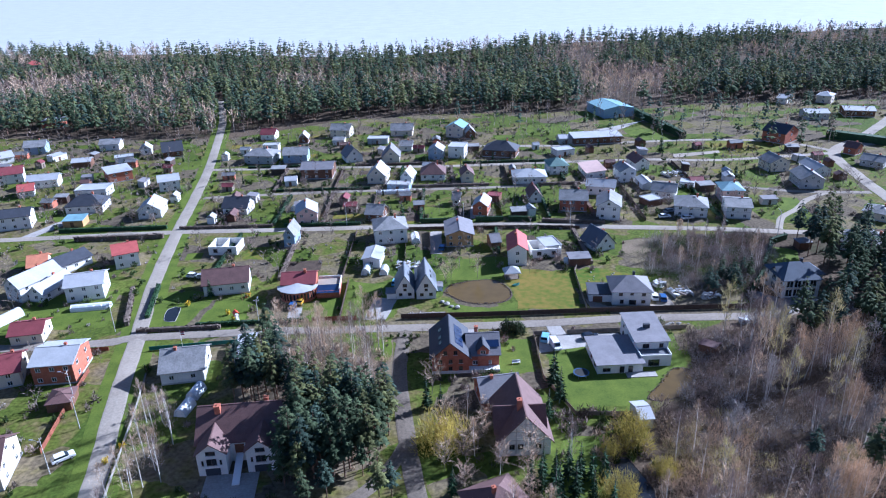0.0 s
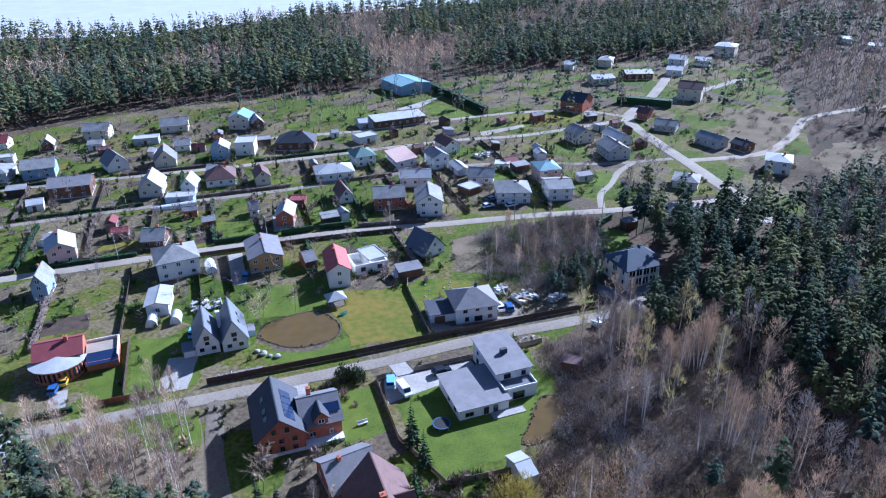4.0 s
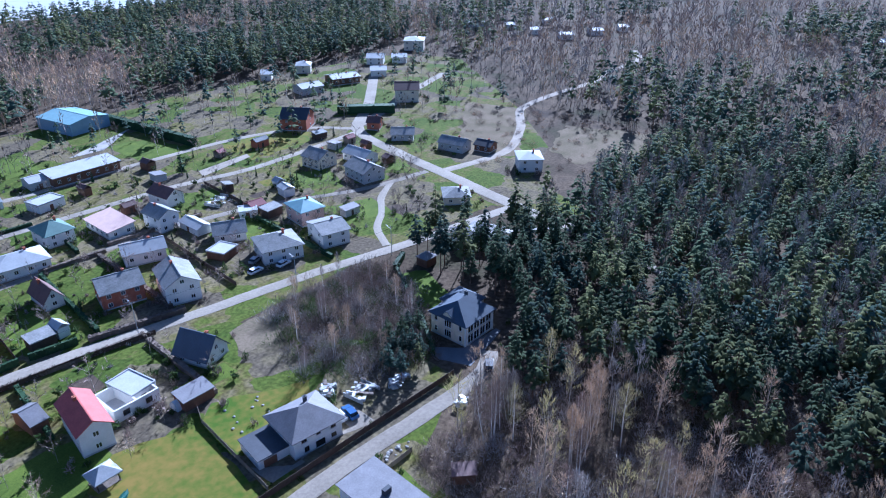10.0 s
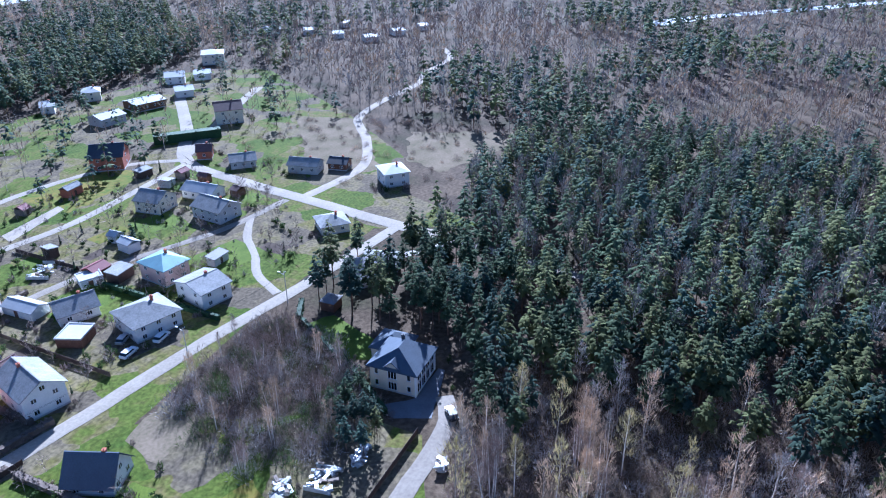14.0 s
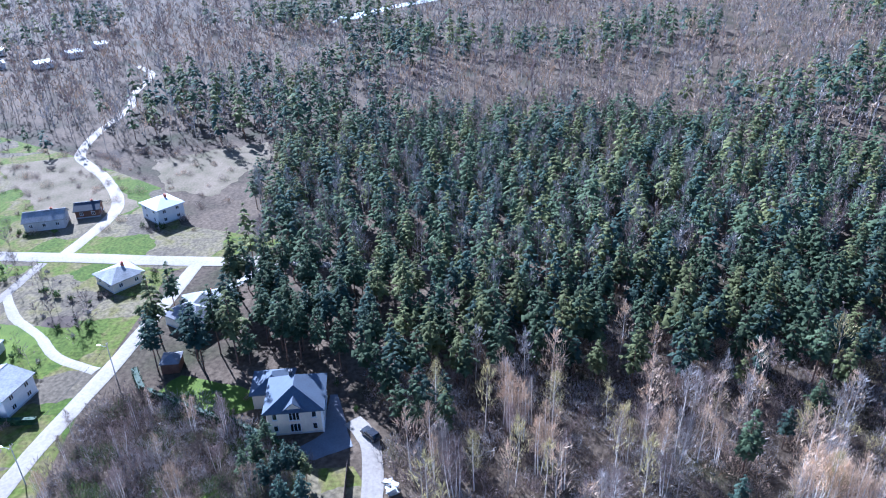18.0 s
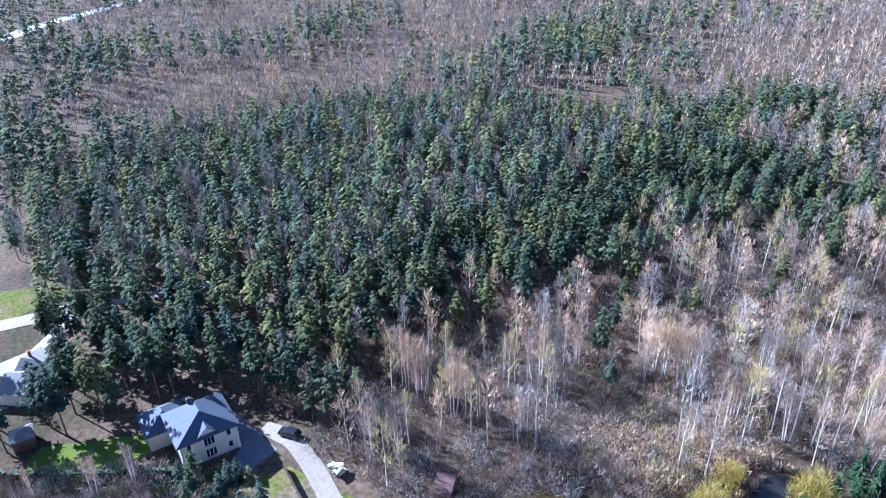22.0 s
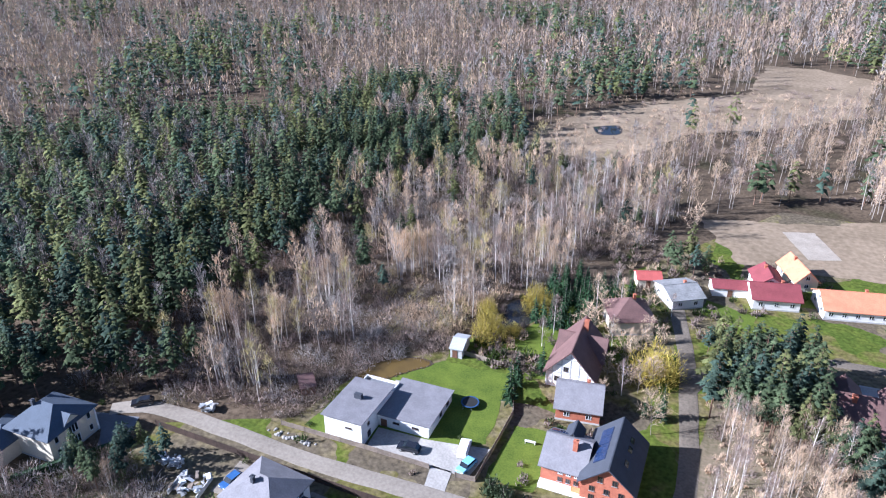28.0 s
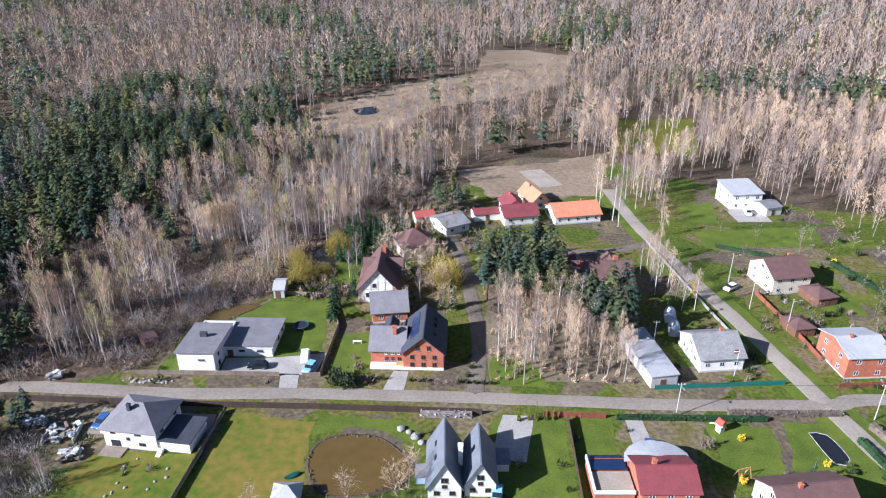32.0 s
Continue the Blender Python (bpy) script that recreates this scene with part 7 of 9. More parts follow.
# ---- the wood east of the lane ----
PINE_WOOD = [(104, 58), (118, 76), (142, 78), (156, 68), (168, 66), (200, 76), (255, 74), (275, 10), (275, -60), (235, -120), (190, -140), (160, -150), (140, -60), (126, 8), (112, 36)]
PINE_EDGE = [(104, 50), (112, 80), (142, 90), (150, 60), (146, 30), (132, 6), (112, 38)]
EDGE = [(60, -14), (65, 10), (66, 25), (76, 27), (88, 29), (108, 36), (128, 10), (134, -14), (112, -26), (84, -32)]
BIRCH_WOOD = [(30, -44), (42, -38), (60, -14), (84, -32), (112, -26), (134, -14), (140, -60), (160, -150), (100, -150), (52, -148), (28, -140), (4, -110), (10, -84), (24, -66)]
FAR_PINE = [(70, -155), (100, -152), (160, -150), (190, -140), (225, -190), (160, -235), (105, -225)]
near_pines = sow(PINE_EDGE, 5.4, 0.5)
near_pines = near_pines[(near_pines[:, 1] < 70) | (rnd.uniform(0, 1, len(near_pines)) < 0.3)]
grow("pine_tree", PINE_M, near_pines[near_pines[:, 0] > 111], 0.7, 1.12, "tall pine with a reddish stem and dark crown", "tree", "pines at the wood's edge")
CLEAR.append(PINE_EDGE)
deep = sow(PINE_WOOD, 5.6, 0.5)
scatter("pine_wood", PINE_MID, deep, rnd.uniform(0.62, 1.12, len(deep)), [M["bark_pine"], M["needle"], M["needle_blue"], M["needle"], M["needle_olive"]], "dense dark green pine wood", "wood")
mixed = sow(PINE_WOOD, 8.5, 0.5)
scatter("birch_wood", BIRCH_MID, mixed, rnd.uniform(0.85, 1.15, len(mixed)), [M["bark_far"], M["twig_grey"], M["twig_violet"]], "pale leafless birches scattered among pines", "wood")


def lumps(places, size, seed):
    return np.array([noise.noise((x / size, y / size, seed)) for x, y in places])


wood = np.concatenate([sow(EDGE, 4.6, 0.5), sow(BIRCH_WOOD, 4.6, 0.5)])
lie = 0.75 * lumps(wood, 20, 3) + np.clip((wood[:, 0] - 92) / 60, -0.6, 0.6) + 0.25 * np.clip((wood[:, 1] + 40) / 60, -0.4, 1) + np.clip((-wood[:, 1] - 95) / 80, 0, 0.5) * (wood[:, 0] > 50) + rnd.uniform(-0.22, 0.22, len(wood))
lie -= 0.5 * np.exp(-((wood[:, 0] - 88) ** 2 + (wood[:, 1] - 6) ** 2) / 600)
stand = lumps(wood, 13, 8) + rnd.uniform(-0.2, 0.2, len(wood))
lie += 0.35 * (rnd.uniform(0, 1, len(wood)) < 0.10)
pines, birches = wood[lie > 0.10], wood[(lie <= 0.10) & (stand > -0.04)]
near = pines[:, 0] + 0.5 * pines[:, 1] < 76
grow("pine_tree", PINE_M, pines[near], 0.5, 1.0, "green pine standing among leafless birches", "tree", "pines at the wood's edge")
scatter("pine_wood", PINE_MID, pines[~near], rnd.uniform(0.6, 1.05, (~near).sum()), [M["bark_pine"], M["needle"], M["needle_blue"], M["needle"], M["needle_olive"]], "pines mixed into a leafless wood", "wood")
near = birches[:, 0] - 0.35 * birches[:, 1] < 92
front = birches[near]
grow("birch_tree", CLUMP_M, front[0::5], 0.7, 1.1, "cluster of leafless birches with white stems", "tree", "birches at the wood's edge")
grow("birch_tree", BIRCH_M, front[1::5], 0.75, 1.1, "leafless birch with a white stem and tan twigs", "tree", "birches at the wood's edge")
grow("birch_tree", CLUMP_GREY_M, front[2::10], 0.7, 0.95, "cluster of bare white birch stems", "tree", "birches at the wood's edge")
grow("birch_tree", BIRCH_BUD_M, front[7::10], 0.7, 1.0, "birch budding yellow with a white stem", "tree", "birches at the wood's edge")
rest = np.concatenate([front[3::5], front[4::5], birches[~near]])
scatter("birch_wood", BIRCH_MID, rest, rnd.uniform(0.65, 1.1, len(rest)), [M["bark_far"], M["twig"], M["twig_violet"], M["twig"], M["twig_grey"], M["bud"]], "leafless birch wood with tan and brown crowns", "wood")
grow("pine_tree", PINE_M, sow(BIRCH_WOOD, 15, 0.5)[:38], 0.4, 0.85, "young green pine among leafless birches", "tree", "young pines of the wood")
verge = np.concatenate([sow([(32, -42), (42, -38), (62, -16), (58, -8), (44, -11), (42, -22), (40, -38)], 2.3), sow([(60, -14), (84, -32), (112, -30), (120, -60), (70, -90), (36, -60), (44, -40)], 6.0)])
scatter("thicket", THICKET, verge, rnd.uniform(0.8, 1.5, len(verge)), [M["twig_dark"], M["twig"], M["twig_grey"], M["bud"], M["twig"]], "tan and budding bushes at the wood's edge", "bushes")
thick = np.concatenate([sow(EDGE, 3.0), sow(BIRCH_WOOD, 3.5), sow([(44, -12), (60, -14), (65, 10), (66, 25), (60.5, 27), (57.5, 10), (50, -6), (44, -6)], 2.2)])
scatter("thicket", THICKET, thick, rnd.uniform(0.6, 1.35, len(thick)), [M["twig_dark"], M["twig_dark"], M["twig_violet"], M["twig_grey"], M["twig_violet"], M["twig_dark"], M["twig_grey"]], "tangled grey leafless undergrowth", "bushes")
far_pine = sow(FAR_PINE, 5.6, 0.5)
some = lumps(far_pine, 25, 4) + rnd.uniform(-0.3, 0.3, len(far_pine)) > -0.06
scatter("pine_wood", PINE_MID, far_pine[some], rnd.uniform(0.75, 1.1, some.sum()), [M["bark_pine"], M["needle"], M["needle_blue"], M["needle"], M["needle_olive"]], "dense green pine stand", "wood")
scatter("birch_wood", BIRCH_MID, far_pine[~some], rnd.uniform(0.75, 1.1, (~some).sum()), [M["bark_far"], M["twig"], M["twig_violet"], M["twig_grey"]], "leafless birches in a pine stand", "wood")

# ---- the patch of trees between the roads ----
PATCH = [(60, 60), (66, 74), (72, 87), (84, 90), (102, 89), (108, 86), (104, 70), (96, 58), (88, 44), (80, 44), (70, 52)]
grow("birch_tree", CLUMP_M, sow(PATCH, 8.5), 0.4, 0.75, "cluster of leafless young birches", "tree", "birches between the roads")
grow("pine_tree", PINE_M, sow([(72, 43), (84, 40.5), (89, 54), (78, 55)], 3.6), 0.38, 0.58, "young pine with a full green crown", "tree", "young pines between the roads")
patch_bush = sow(PATCH, 2.4)
scatter("thicket", THICKET, patch_bush, rnd.uniform(0.6, 1.45, len(patch_bush)), [M["bark_grey"], M["twig_dark"], M["twig_grey"], M["twig_violet"], M["shrub"], M["twig_grey"]], "grey leafless scrub between the roads", "bushes")

# ---- woods to the sea, the east and the south ----
SHORE = [(-480, 268), (-260, 268), (-185, 254), (-125, 250), (-110, 262), (-60, 288), (0, 298), (60, 294), (135, 300), (150, 308), (300, 310), (420, 350), (520, 620), (300, 630), (90, 600), (-30, 536), (-277, 600), (-470, 630)]
north = sow(SHORE, 5.9, 0.7)
north = north[rnd.uniform(0, 1, len(north)) < np.where(north[:, 1] > 380, 0.5, 1.0)]
pick = np.array([noise.noise((x * 0.012, y * 0.012, 5)) for x, y in north]) + rnd.uniform(-0.25, 0.25, len(north))
scatter("pine_wood", PINE_FAR, north[pick > -0.2], rnd.uniform(0.75, 1.1, (pick > -0.2).sum()), [M["bark_pine"], M["needle"], M["needle_blue"], M["needle"], M["needle_olive"]], "dark pine belt along the shore", "wood")
scatter("birch_wood", BIRCH_FAR, north[pick <= -0.2], rnd.uniform(0.7, 1.05, (pick <= -0.2).sum()), [M["bark_far"], M["twig"], M["twig_violet"]], "leafless birch belt before the shore", "wood")
EAST = [(254, 78), (268, 160), (300, 190), (345, 330), (420, 345), (522, 640), (600, 640), (700, 430), (760, 150), (800, -300), (640, -640), (560, -720), (-500, -780), (-330, -430), (-200, -190), (-118, -205), (-60, -205), (-62, -140), (4, -112), (28, -142), (60, -152), (104, -222), (156, -229), (224, -186), (230, -116), (267, -60), (268, 10)]
east = sow(EAST, 7.7, 0.6)
reach = np.hypot(east[:, 0] - 0, east[:, 1])
east = east[rnd.uniform(0, 1, len(east)) < np.clip(1.5 - reach / 600, 0.45, 1)]
pick = np.array([noise.noise((x * 0.008, y * 0.008, 2)) for x, y in east]) + rnd.uniform(-0.3, 0.3, len(east))
close = (np.hypot(east[:, 0] + 30, east[:, 1] + 180) < 130) & (pick <= 0.26)
scatter("birch_wood", BIRCH_MID, east[close], rnd.uniform(0.75, 1.1, close.sum()), [M["bark_far"], M["twig"], M["twig_violet"], M["twig"], M["twig_grey"]], "tall white-stemmed birches behind the village", "wood")
east, pick = east[~close], pick[~close]
big = 1 + 0.25 * np.clip(np.hypot(east[:, 0], east[:, 1]) / 600, 0, 1)
a, b, c = pick > 0.26, (pick <= 0.26) & (pick > -0.10), pick <= -0.10
scatter("pine_wood", PINE_FAR, east[a], rnd.uniform(0.75, 1.05, a.sum()) * big[a], [M["bark_pine"], M["needle"], M["needle_blue"], M["needle"], M["needle_olive"]], "pines scattered through a leafless wood", "wood")
# Mostly the pale grey tone here: distance haze is put into the twig colour.
scatter("birch_wood", BIRCH_FAR, east[b], rnd.uniform(0.7, 1.05, b.sum()) * big[b], [M["bark_far"], M["twig_grey"], M["twig_violet"], M["twig_grey"], M["twig"]], "vast leafless wood to the horizon, twigs greyed for haze", "wood")
scatter("birch_wood", BIRCH_FAR, east[c], rnd.uniform(0.7, 1.05, c.sum()) * big[c], [M["bark_far"], M["twig"], M["twig_violet"]], "vast brown birch wood to the horizon", "wood")
south = np.concatenate([sow([(-118, -205), (-60, -205), (-62, -140), (20, -110), (28, -75), (-14, -122), (-64, -140), (-66, -190)], 6), sow([(-125, -100), (-118, -205), (-111, -190), (-98, -130), (-110, -66)], 6.5)])
scatter("birch_wood", BIRCH_MID, south, rnd.uniform(0.85, 1.15, len(south)), [M["bark_far"], M["twig"], M["twig_violet"]], "tall leafless birches with white stems", "wood")

scrub = np.concatenate([np.stack([rnd.uniform(-40, 70, 240), rnd.uniform(-300, -150, 240)], 1), np.stack([rnd.uniform(-70, 110, 260), rnd.uniform(-340, -140, 260)], 1), np.stack([rnd.uniform(185, 270, 120), rnd.uniform(85, 180, 120)], 1)])
scatter("thicket", THICKET, scrub, rnd.uniform(0.4, 0.9, len(scrub)), [M["bark_grey"], M["twig_violet"], M["twig"]], "low leafless scrub on open meadow", "bushes")

GROVES = ([(-124, -205), (-122, -120), (-123, -95), (-128, -50), (-126, -15), (-190, -15), (-270, -150), (-200, -190)], [(-48, -128), (-62, -118), (-76, -190), (-58, -200)], [(-58, -92), (-74, -112), (-84, -94), (-73, -72), (-64, -42), (-60, -46), (-66, -74)], [(-76, -112), (-98, -132), (-106, -128), (-88, -98)])
for ring, gap in zip(GROVES, (5.2, 4.2, 6.0, 5.5)):
    spots = sow(ring, gap, 0.5)
    scatter("birch_wood", BIRCH_MID, spots, rnd.uniform(0.7, 1.1, len(spots)), [M["bark_far"], M["twig"], M["twig_violet"], M["twig_violet"], M["twig"]], "tall pale birches standing in a leafless grove", "wood")
glade = sow([(-56, -120), (-120, -120), (-128, -205), (-58, -205)], 12, 0.5)
scatter("birch_wood", BIRCH_MID, glade, rnd.uniform(0.7, 1.0, len(glade)), [M["bark_birch"], M["twig"], M["twig_violet"]], "tall white birches standing about a clearing", "wood")

NORTH_EAST = [(120, 205), (190, 190), (262, 160), (330, 260), (300, 300), (150, 300), (0, 285), (0, 250)]
about = sow(NORTH_EAST, 11, 0.5, 1.5)
dark = rnd.uniform(0, 1, len(about)) < 0.4
scatter("village_trees", PINE_FAR, about[dark], rnd.uniform(0.45, 0.85, dark.sum()), [M["bark_pine"], M["needle"], M["needle_blue"]], "conifers among the farther village houses", "trees")
scatter("village_trees", BIRCH_FAR, about[~dark], rnd.uniform(0.5, 0.85, (~dark).sum()), [M["bark_far"], M["twig"], M["twig_violet"]], "leafless birches among the farther village houses", "trees")

# ---- sheds, beds and glass frames in the gardens ----
def small_shed(x, y, rot, w, d, h, wall, cover, label, roof):
    ob = thing("shed", pose(x, y, 0.03, 0, 0, rot), label, "shed", "garden sheds")
    keep_out(x, y, rot, w, d, 0.6)
    part("wall", box_bm(-w / 2, w / 2, -d / 2, d / 2, 0, h), M[wall], ob)
    part("roof", roof_block(w, d, h, roof, 0.9 if roof == "gable" else 0.45, 0.25), M[cover], ob)
    part("door", box_bm(-0.5, 0.4, -d / 2 - 0.05, -d / 2 + 0.02, 0.02, min(1.9, h - 0.2)), M["wood_dark"], ob)


GARDENS = [(-300, 108), (-98, 110), (-60, 110), (0, 110), (60, 106), (140, 100), (180, 140), (190, 190), (120, 205), (0, 285), (-110, 240), (-300, 250)]
plots = np.concatenate([sow(GARDENS, 19, 0.5, 2.6), sow([(-82, 62), (-90, 100), (60, 98), (52, 70), (0, 66)], 15, 0.5, 2.6), sow([(-125, 36), (-98, 100), (-200, 96), (-200, 36)], 18, 0.5, 2.6), sow([(-90, -40), (-90, 18), (-170, 16), (-170, -60)], 18, 0.5, 2.6)])
SHEDS = (("wood_dark", "roof_slate", "dark timber shed with a grey roof"), ("white", "roof_light", "small white shed with a pale metal roof"), ("brown_wall", "roof_brown", "brown timber shed with a brown roof"), ("grey_wall", "roof_grey", "grey block shed with a grey roof"), ("wood", "roof_maroon", "timber shed with a dark red roof"), ("brick", "roof_slate", "brick outbuilding with a slate roof"))
for i, (x, y) in enumerate(plots[:90]):
    wall, cover, label = SHEDS[i * 7 % 6]
    small_shed(float(x), float(y), float(rnd.choice([-5, 5, 85, 95]) + rnd.uniform(-6, 6)), float(rnd.uniform(3, 6.5)), float(rnd.uniform(2.4, 4.2)), float(rnd.uniform(2.1, 2.9)), wall, cover, label + " in a garden", "gable" if i % 3 else "mono")
beds = np.concatenate([sow(GARDENS, 24, 0.5, 1.0), sow([(-82, 62), (-90, 100), (60, 98), (52, 70), (0, 66)], 19, 0.5, 1.0), sow([(-90, -40), (-90, 18), (-170, 16), (-170, -60)], 22, 0.5, 1.0)])
for i, (x, y) in enumerate(beds):
    w, d, a = rnd.uniform(2.5, 6), rnd.uniform(1.5, 4), rnd.uniform(-0.12, 0.12)
    ring = [(float(x + u * math.cos(a) - v * math.sin(a)), float(y + u * math.sin(a) + v * math.cos(a))) for u, v in ((-w, -d), (w, -d), (w, d), (-w, d))]
    if i % 3 == 0:
        flat_patch("garden_bed", ring, 0.055 + 0.0004 * (i % 20), M["soil"], "dug bed of dark bare soil", "garden bed")
    else:
        flat_patch("lawn", ring, 0.055 + 0.0004 * (i % 20), M["lawn" if i % 3 == 1 else "lawn_dry"], "rectangular patch of mown spring grass", "lawn")

# ---- garden trees and shrubs ----
GARDENS = [(-300, 108), (-98, 110), (-60, 110), (0, 110), (60, 106), (140, 100), (180, 140), (190, 190), (120, 205), (0, 285), (-110, 240), (-300, 250)]
fruit = np.concatenate([sow(GARDENS, 11, 0.5, 0.5), sow([(-82, 60), (-90, 100), (60, 98), (52, 68), (0, 64)], 9, 0.5, 0.5), sow([(-120, 40), (-90, 40), (-100, 100), (-150, 98)], 9, 0.5, 0.5)])
grow("fruit_tree", APPLE_M, fruit[:130], 0.7, 1.25, "bare spreading fruit tree in a garden", "tree", "garden fruit trees")
shrubs = np.concatenate([sow(GARDENS, 13, 0.5, 0.3), sow([(-82, 36), (-90, 100), (60, 98), (52, 68), (-60, 64)], 11, 0.5, 0.3)])
grow("shrub", SHRUB_M, shrubs[:150], 0.5, 1.2, "rounded dark green garden shrub", "shrub", "garden shrubs")
cones = np.concatenate([sow(GARDENS, 17, 0.5, 0.3), sow([(-80, 60), (-90, 100), (58, 98), (50, 70)], 17, 0.5, 0.3)])
grow("thuja", THUJA_M, cones[:130], 0.6, 1.4, "narrow dark green thuja", "tree", "garden thujas")
clutter = np.concatenate([sow(GARDENS, 6.2, 0.5, 0.2), sow([(-82, 36), (-90, 100), (60, 98), (52, 68), (-60, 64)], 6, 0.5, 0.2), sow([(-125, 34), (-86, 36), (-98, 100), (-300, 96), (-300, 30)], 6, 0.5, 0.2), sow([(-84, -40), (-84, 20), (-160, 16), (-160, -60)], 7, 0.5, 0.2)])
half = rnd.uniform(0, 1, len(clutter)) < 0.6
scatter("garden_bushes", LOW_BUSH, clutter[half], rnd.uniform(0.35, 0.85, half.sum()), [M["bark_grey"], M["twig_dark"], M["twig_grey"]], "leafless currant and lilac bushes in gardens", "bushes")
scatter("garden_bushes", SHRUB_FAR, clutter[~half], rnd.uniform(0.6, 1.5, (~half).sum()), [M["bark_grey"], M["shrub"]], "dark green bushes along garden plots", "bushes")
orchard = np.concatenate([sow(GARDENS, 8.5, 0.5, 0.5), sow([(-82, 60), (-90, 100), (60, 98), (52, 68), (0, 64)], 10, 0.5, 0.5), sow([(-125, 34), (-98, 100), (-300, 96), (-300, 30)], 12, 0.5, 0.5), sow([(-84, -60), (-84, 20), (-200, 16), (-200, -80)], 11, 0.5, 0.5)])
scatter("garden_trees", [bare_form(rnd, h, 8, 10, 3, 1, 0.05, 0.34, 0.2, 0.10, False) for h in (6.0, 7.5, 5.0)], orchard, rnd.uniform(0.7, 1.3, len(orchard)), [M["bark_grey"], M["twig_dark"], M["twig_violet"], M["twig_dark"]], "bare fruit trees and lilacs in village gardens", "trees")
beside = []
for cx, cy, a, hw, hd in FOOT:
    if hw > 3.4 and abs(cx) < 260:
        for _ in range(10):
            e = rnd.uniform(0, 6.28)
            u, v = (hw + rnd.uniform(-0.2, 2.5)) * math.cos(e) * 1.3, (hd + rnd.uniform(-0.2, 2.5)) * math.sin(e) * 1.3
            beside.append((cx + u * math.cos(a) - v * math.sin(a), cy + u * math.sin(a) + v * math.cos(a)))
beside = np.array(beside)
beside = beside[free_of_things(beside[:, 0], beside[:, 1], -0.6)]
scatter("garden_bushes", LOW_BUSH, beside, rnd.uniform(0.5, 1.3, len(beside)), [M["bark_grey"], M["shrub"], M["twig_dark"], M["shrub"], M["twig_violet"]], "bushes planted close to village houses", "bushes")
for x, y, s in ((104.7, 192.5, 0.95), (123.5, 150.3, 0.7), (24, 3, 0.95), (24.5, -3, 0.8), (-68, 52, 0.6), (-19, 112, 0.6), (-15, 112, 0.7), (-24, 120, 0.5)):
    plant("spruce_tree", SPRUCE_M[0], x, y, s, x, "dense dark green spruce", "tree")
for x, y, s in ((-1, -17, 1.3), (36.5, -17.5, 1.0), (30, -34, 0.95), (31.5, -20.5, 0.55), (40, -27, 0.6)):
    plant("willow_tree", WILLOW_M[int(x) % 2], x, y, s, x, "weeping willow with bright yellow shoots", "tree")
for x, y, s in ((14.8, -30, 0.7), (16.6, -30, 0.75), (22.5, -32, 0.8), (25.5, -33, 0.75), (28, -37, 0.8), (17.5, -26.2, 0.75), (19.8, -26.5, 0.7), (22, -27, 0.8), (24.2, -27.2, 0.75), (26.4, -27.6, 0.7), (28.4, -28, 0.75), (19.3, -33, 1.0), (18, -36.5, 1.05), (25.6, -44.6, 1.0), (28.5, -44, 0.9), (21, -9.5, 0.85), (-1.5, -3.5, 0.6), (-4.5, -4, 0.75), (0.5, -30.5, 0.6)):
    plant("spruce_tree", SPRUCE_M[int(x) % 2], x, y, s, x, "dense dark green spruce beside a house", "tree", "garden spruces")
for x, y, s in ((23, -25, 0.7), (16.3, -40, 0.75), (9.5, -25.5, 0.6), (4, -8.7, 0.65), (5, -20, 0.6), (10.7, -39, 0.7), (46, -29, 0.85), (43, -24, 0.8), (47, -22, 0.8), (51, -36, 0.95), (24, -19, 0.6), (13, -46, 0.7), (-1, -44, 0.5), (35, -42, 0.9), (38, -46, 0.95), (31, -52, 0.9)):
    plant("birch_tree", BIRCH_M[int(x) % len(BIRCH_M)], x, y, s, x, "leafless birch growing close to a house", "tree", "garden birches")
for x, y, s in ((1, -66, 0.7), (3.5, -69, 0.75), (-6, -70, 0.6), (-1.5, -71, 0.8), (-3.5, -66.5, 0.65), (19, -86, 0.8)):
    plant("pine_tree", PINE_M[int(x) % len(PINE_M)], x, y, s, x, "full-crowned pine behind village houses", "tree", "pines behind the houses")
for x, y, s in ((0, -92, 1.1), (17, -84, 1.0), (13, -79, 0.9), (18.5, -73, 1.0), (7.6, -7, 0.55), (3, -12.5, 0.6)):
    plant("broad_tree", BROAD_M[int(x) % 2], x, y, s, x, "bare spreading tree at the village edge", "tree", "bare village trees")
for x, y, k in ((91.6, 8.3, 0), (89.5, 5.5, 1), (79, -16.5, 1), (68, -35, 0), (69, -38, 1), (63.5, -39.5, 0), (62, -42, 2), (66.3, -38.5, 1)):
    plant("birch_tree", CLUMP_M[k], x, y, 1.05, x * 2, "tall cluster of white-stemmed birches at the wood's edge", "tree", "birches at the wood's edge")
bank = np.concatenate([sow([(28, -20), (30, -38), (40, -38), (41, -22), (36, -12), (30, -12)], 2.2), sow([(-6, -34), (-16, -34), (-13, -46), (-7, -52), (8, -60), (14, -58), (4, -46)], 3.0), sow([(18, -6), (44, -9), (44, -14), (24, -14), (17, -10)], 2.0), sow([(-10, -56), (16, -64), (22, -76), (6, -84), (-12, -78)], 3.0)])
scatter("thicket", LOW_BUSH, bank, rnd.uniform(0.6, 1.5, len(bank)), [M["bark_grey"], M["twig_dark"], M["shrub"], M["twig_violet"], M["twig"]], "bushes round a pond and village houses", "bushes")
lawn([(24, -15), (33, -14), (29.5, -22), (28, -30), (22, -30), (20, -22)], "lawn", "green lawn beside a dark pond")
lawn([(18, -48), (10, -52), (3, -48), (6, -42), (14, -43)], "lawn", "green lawn behind a low house")
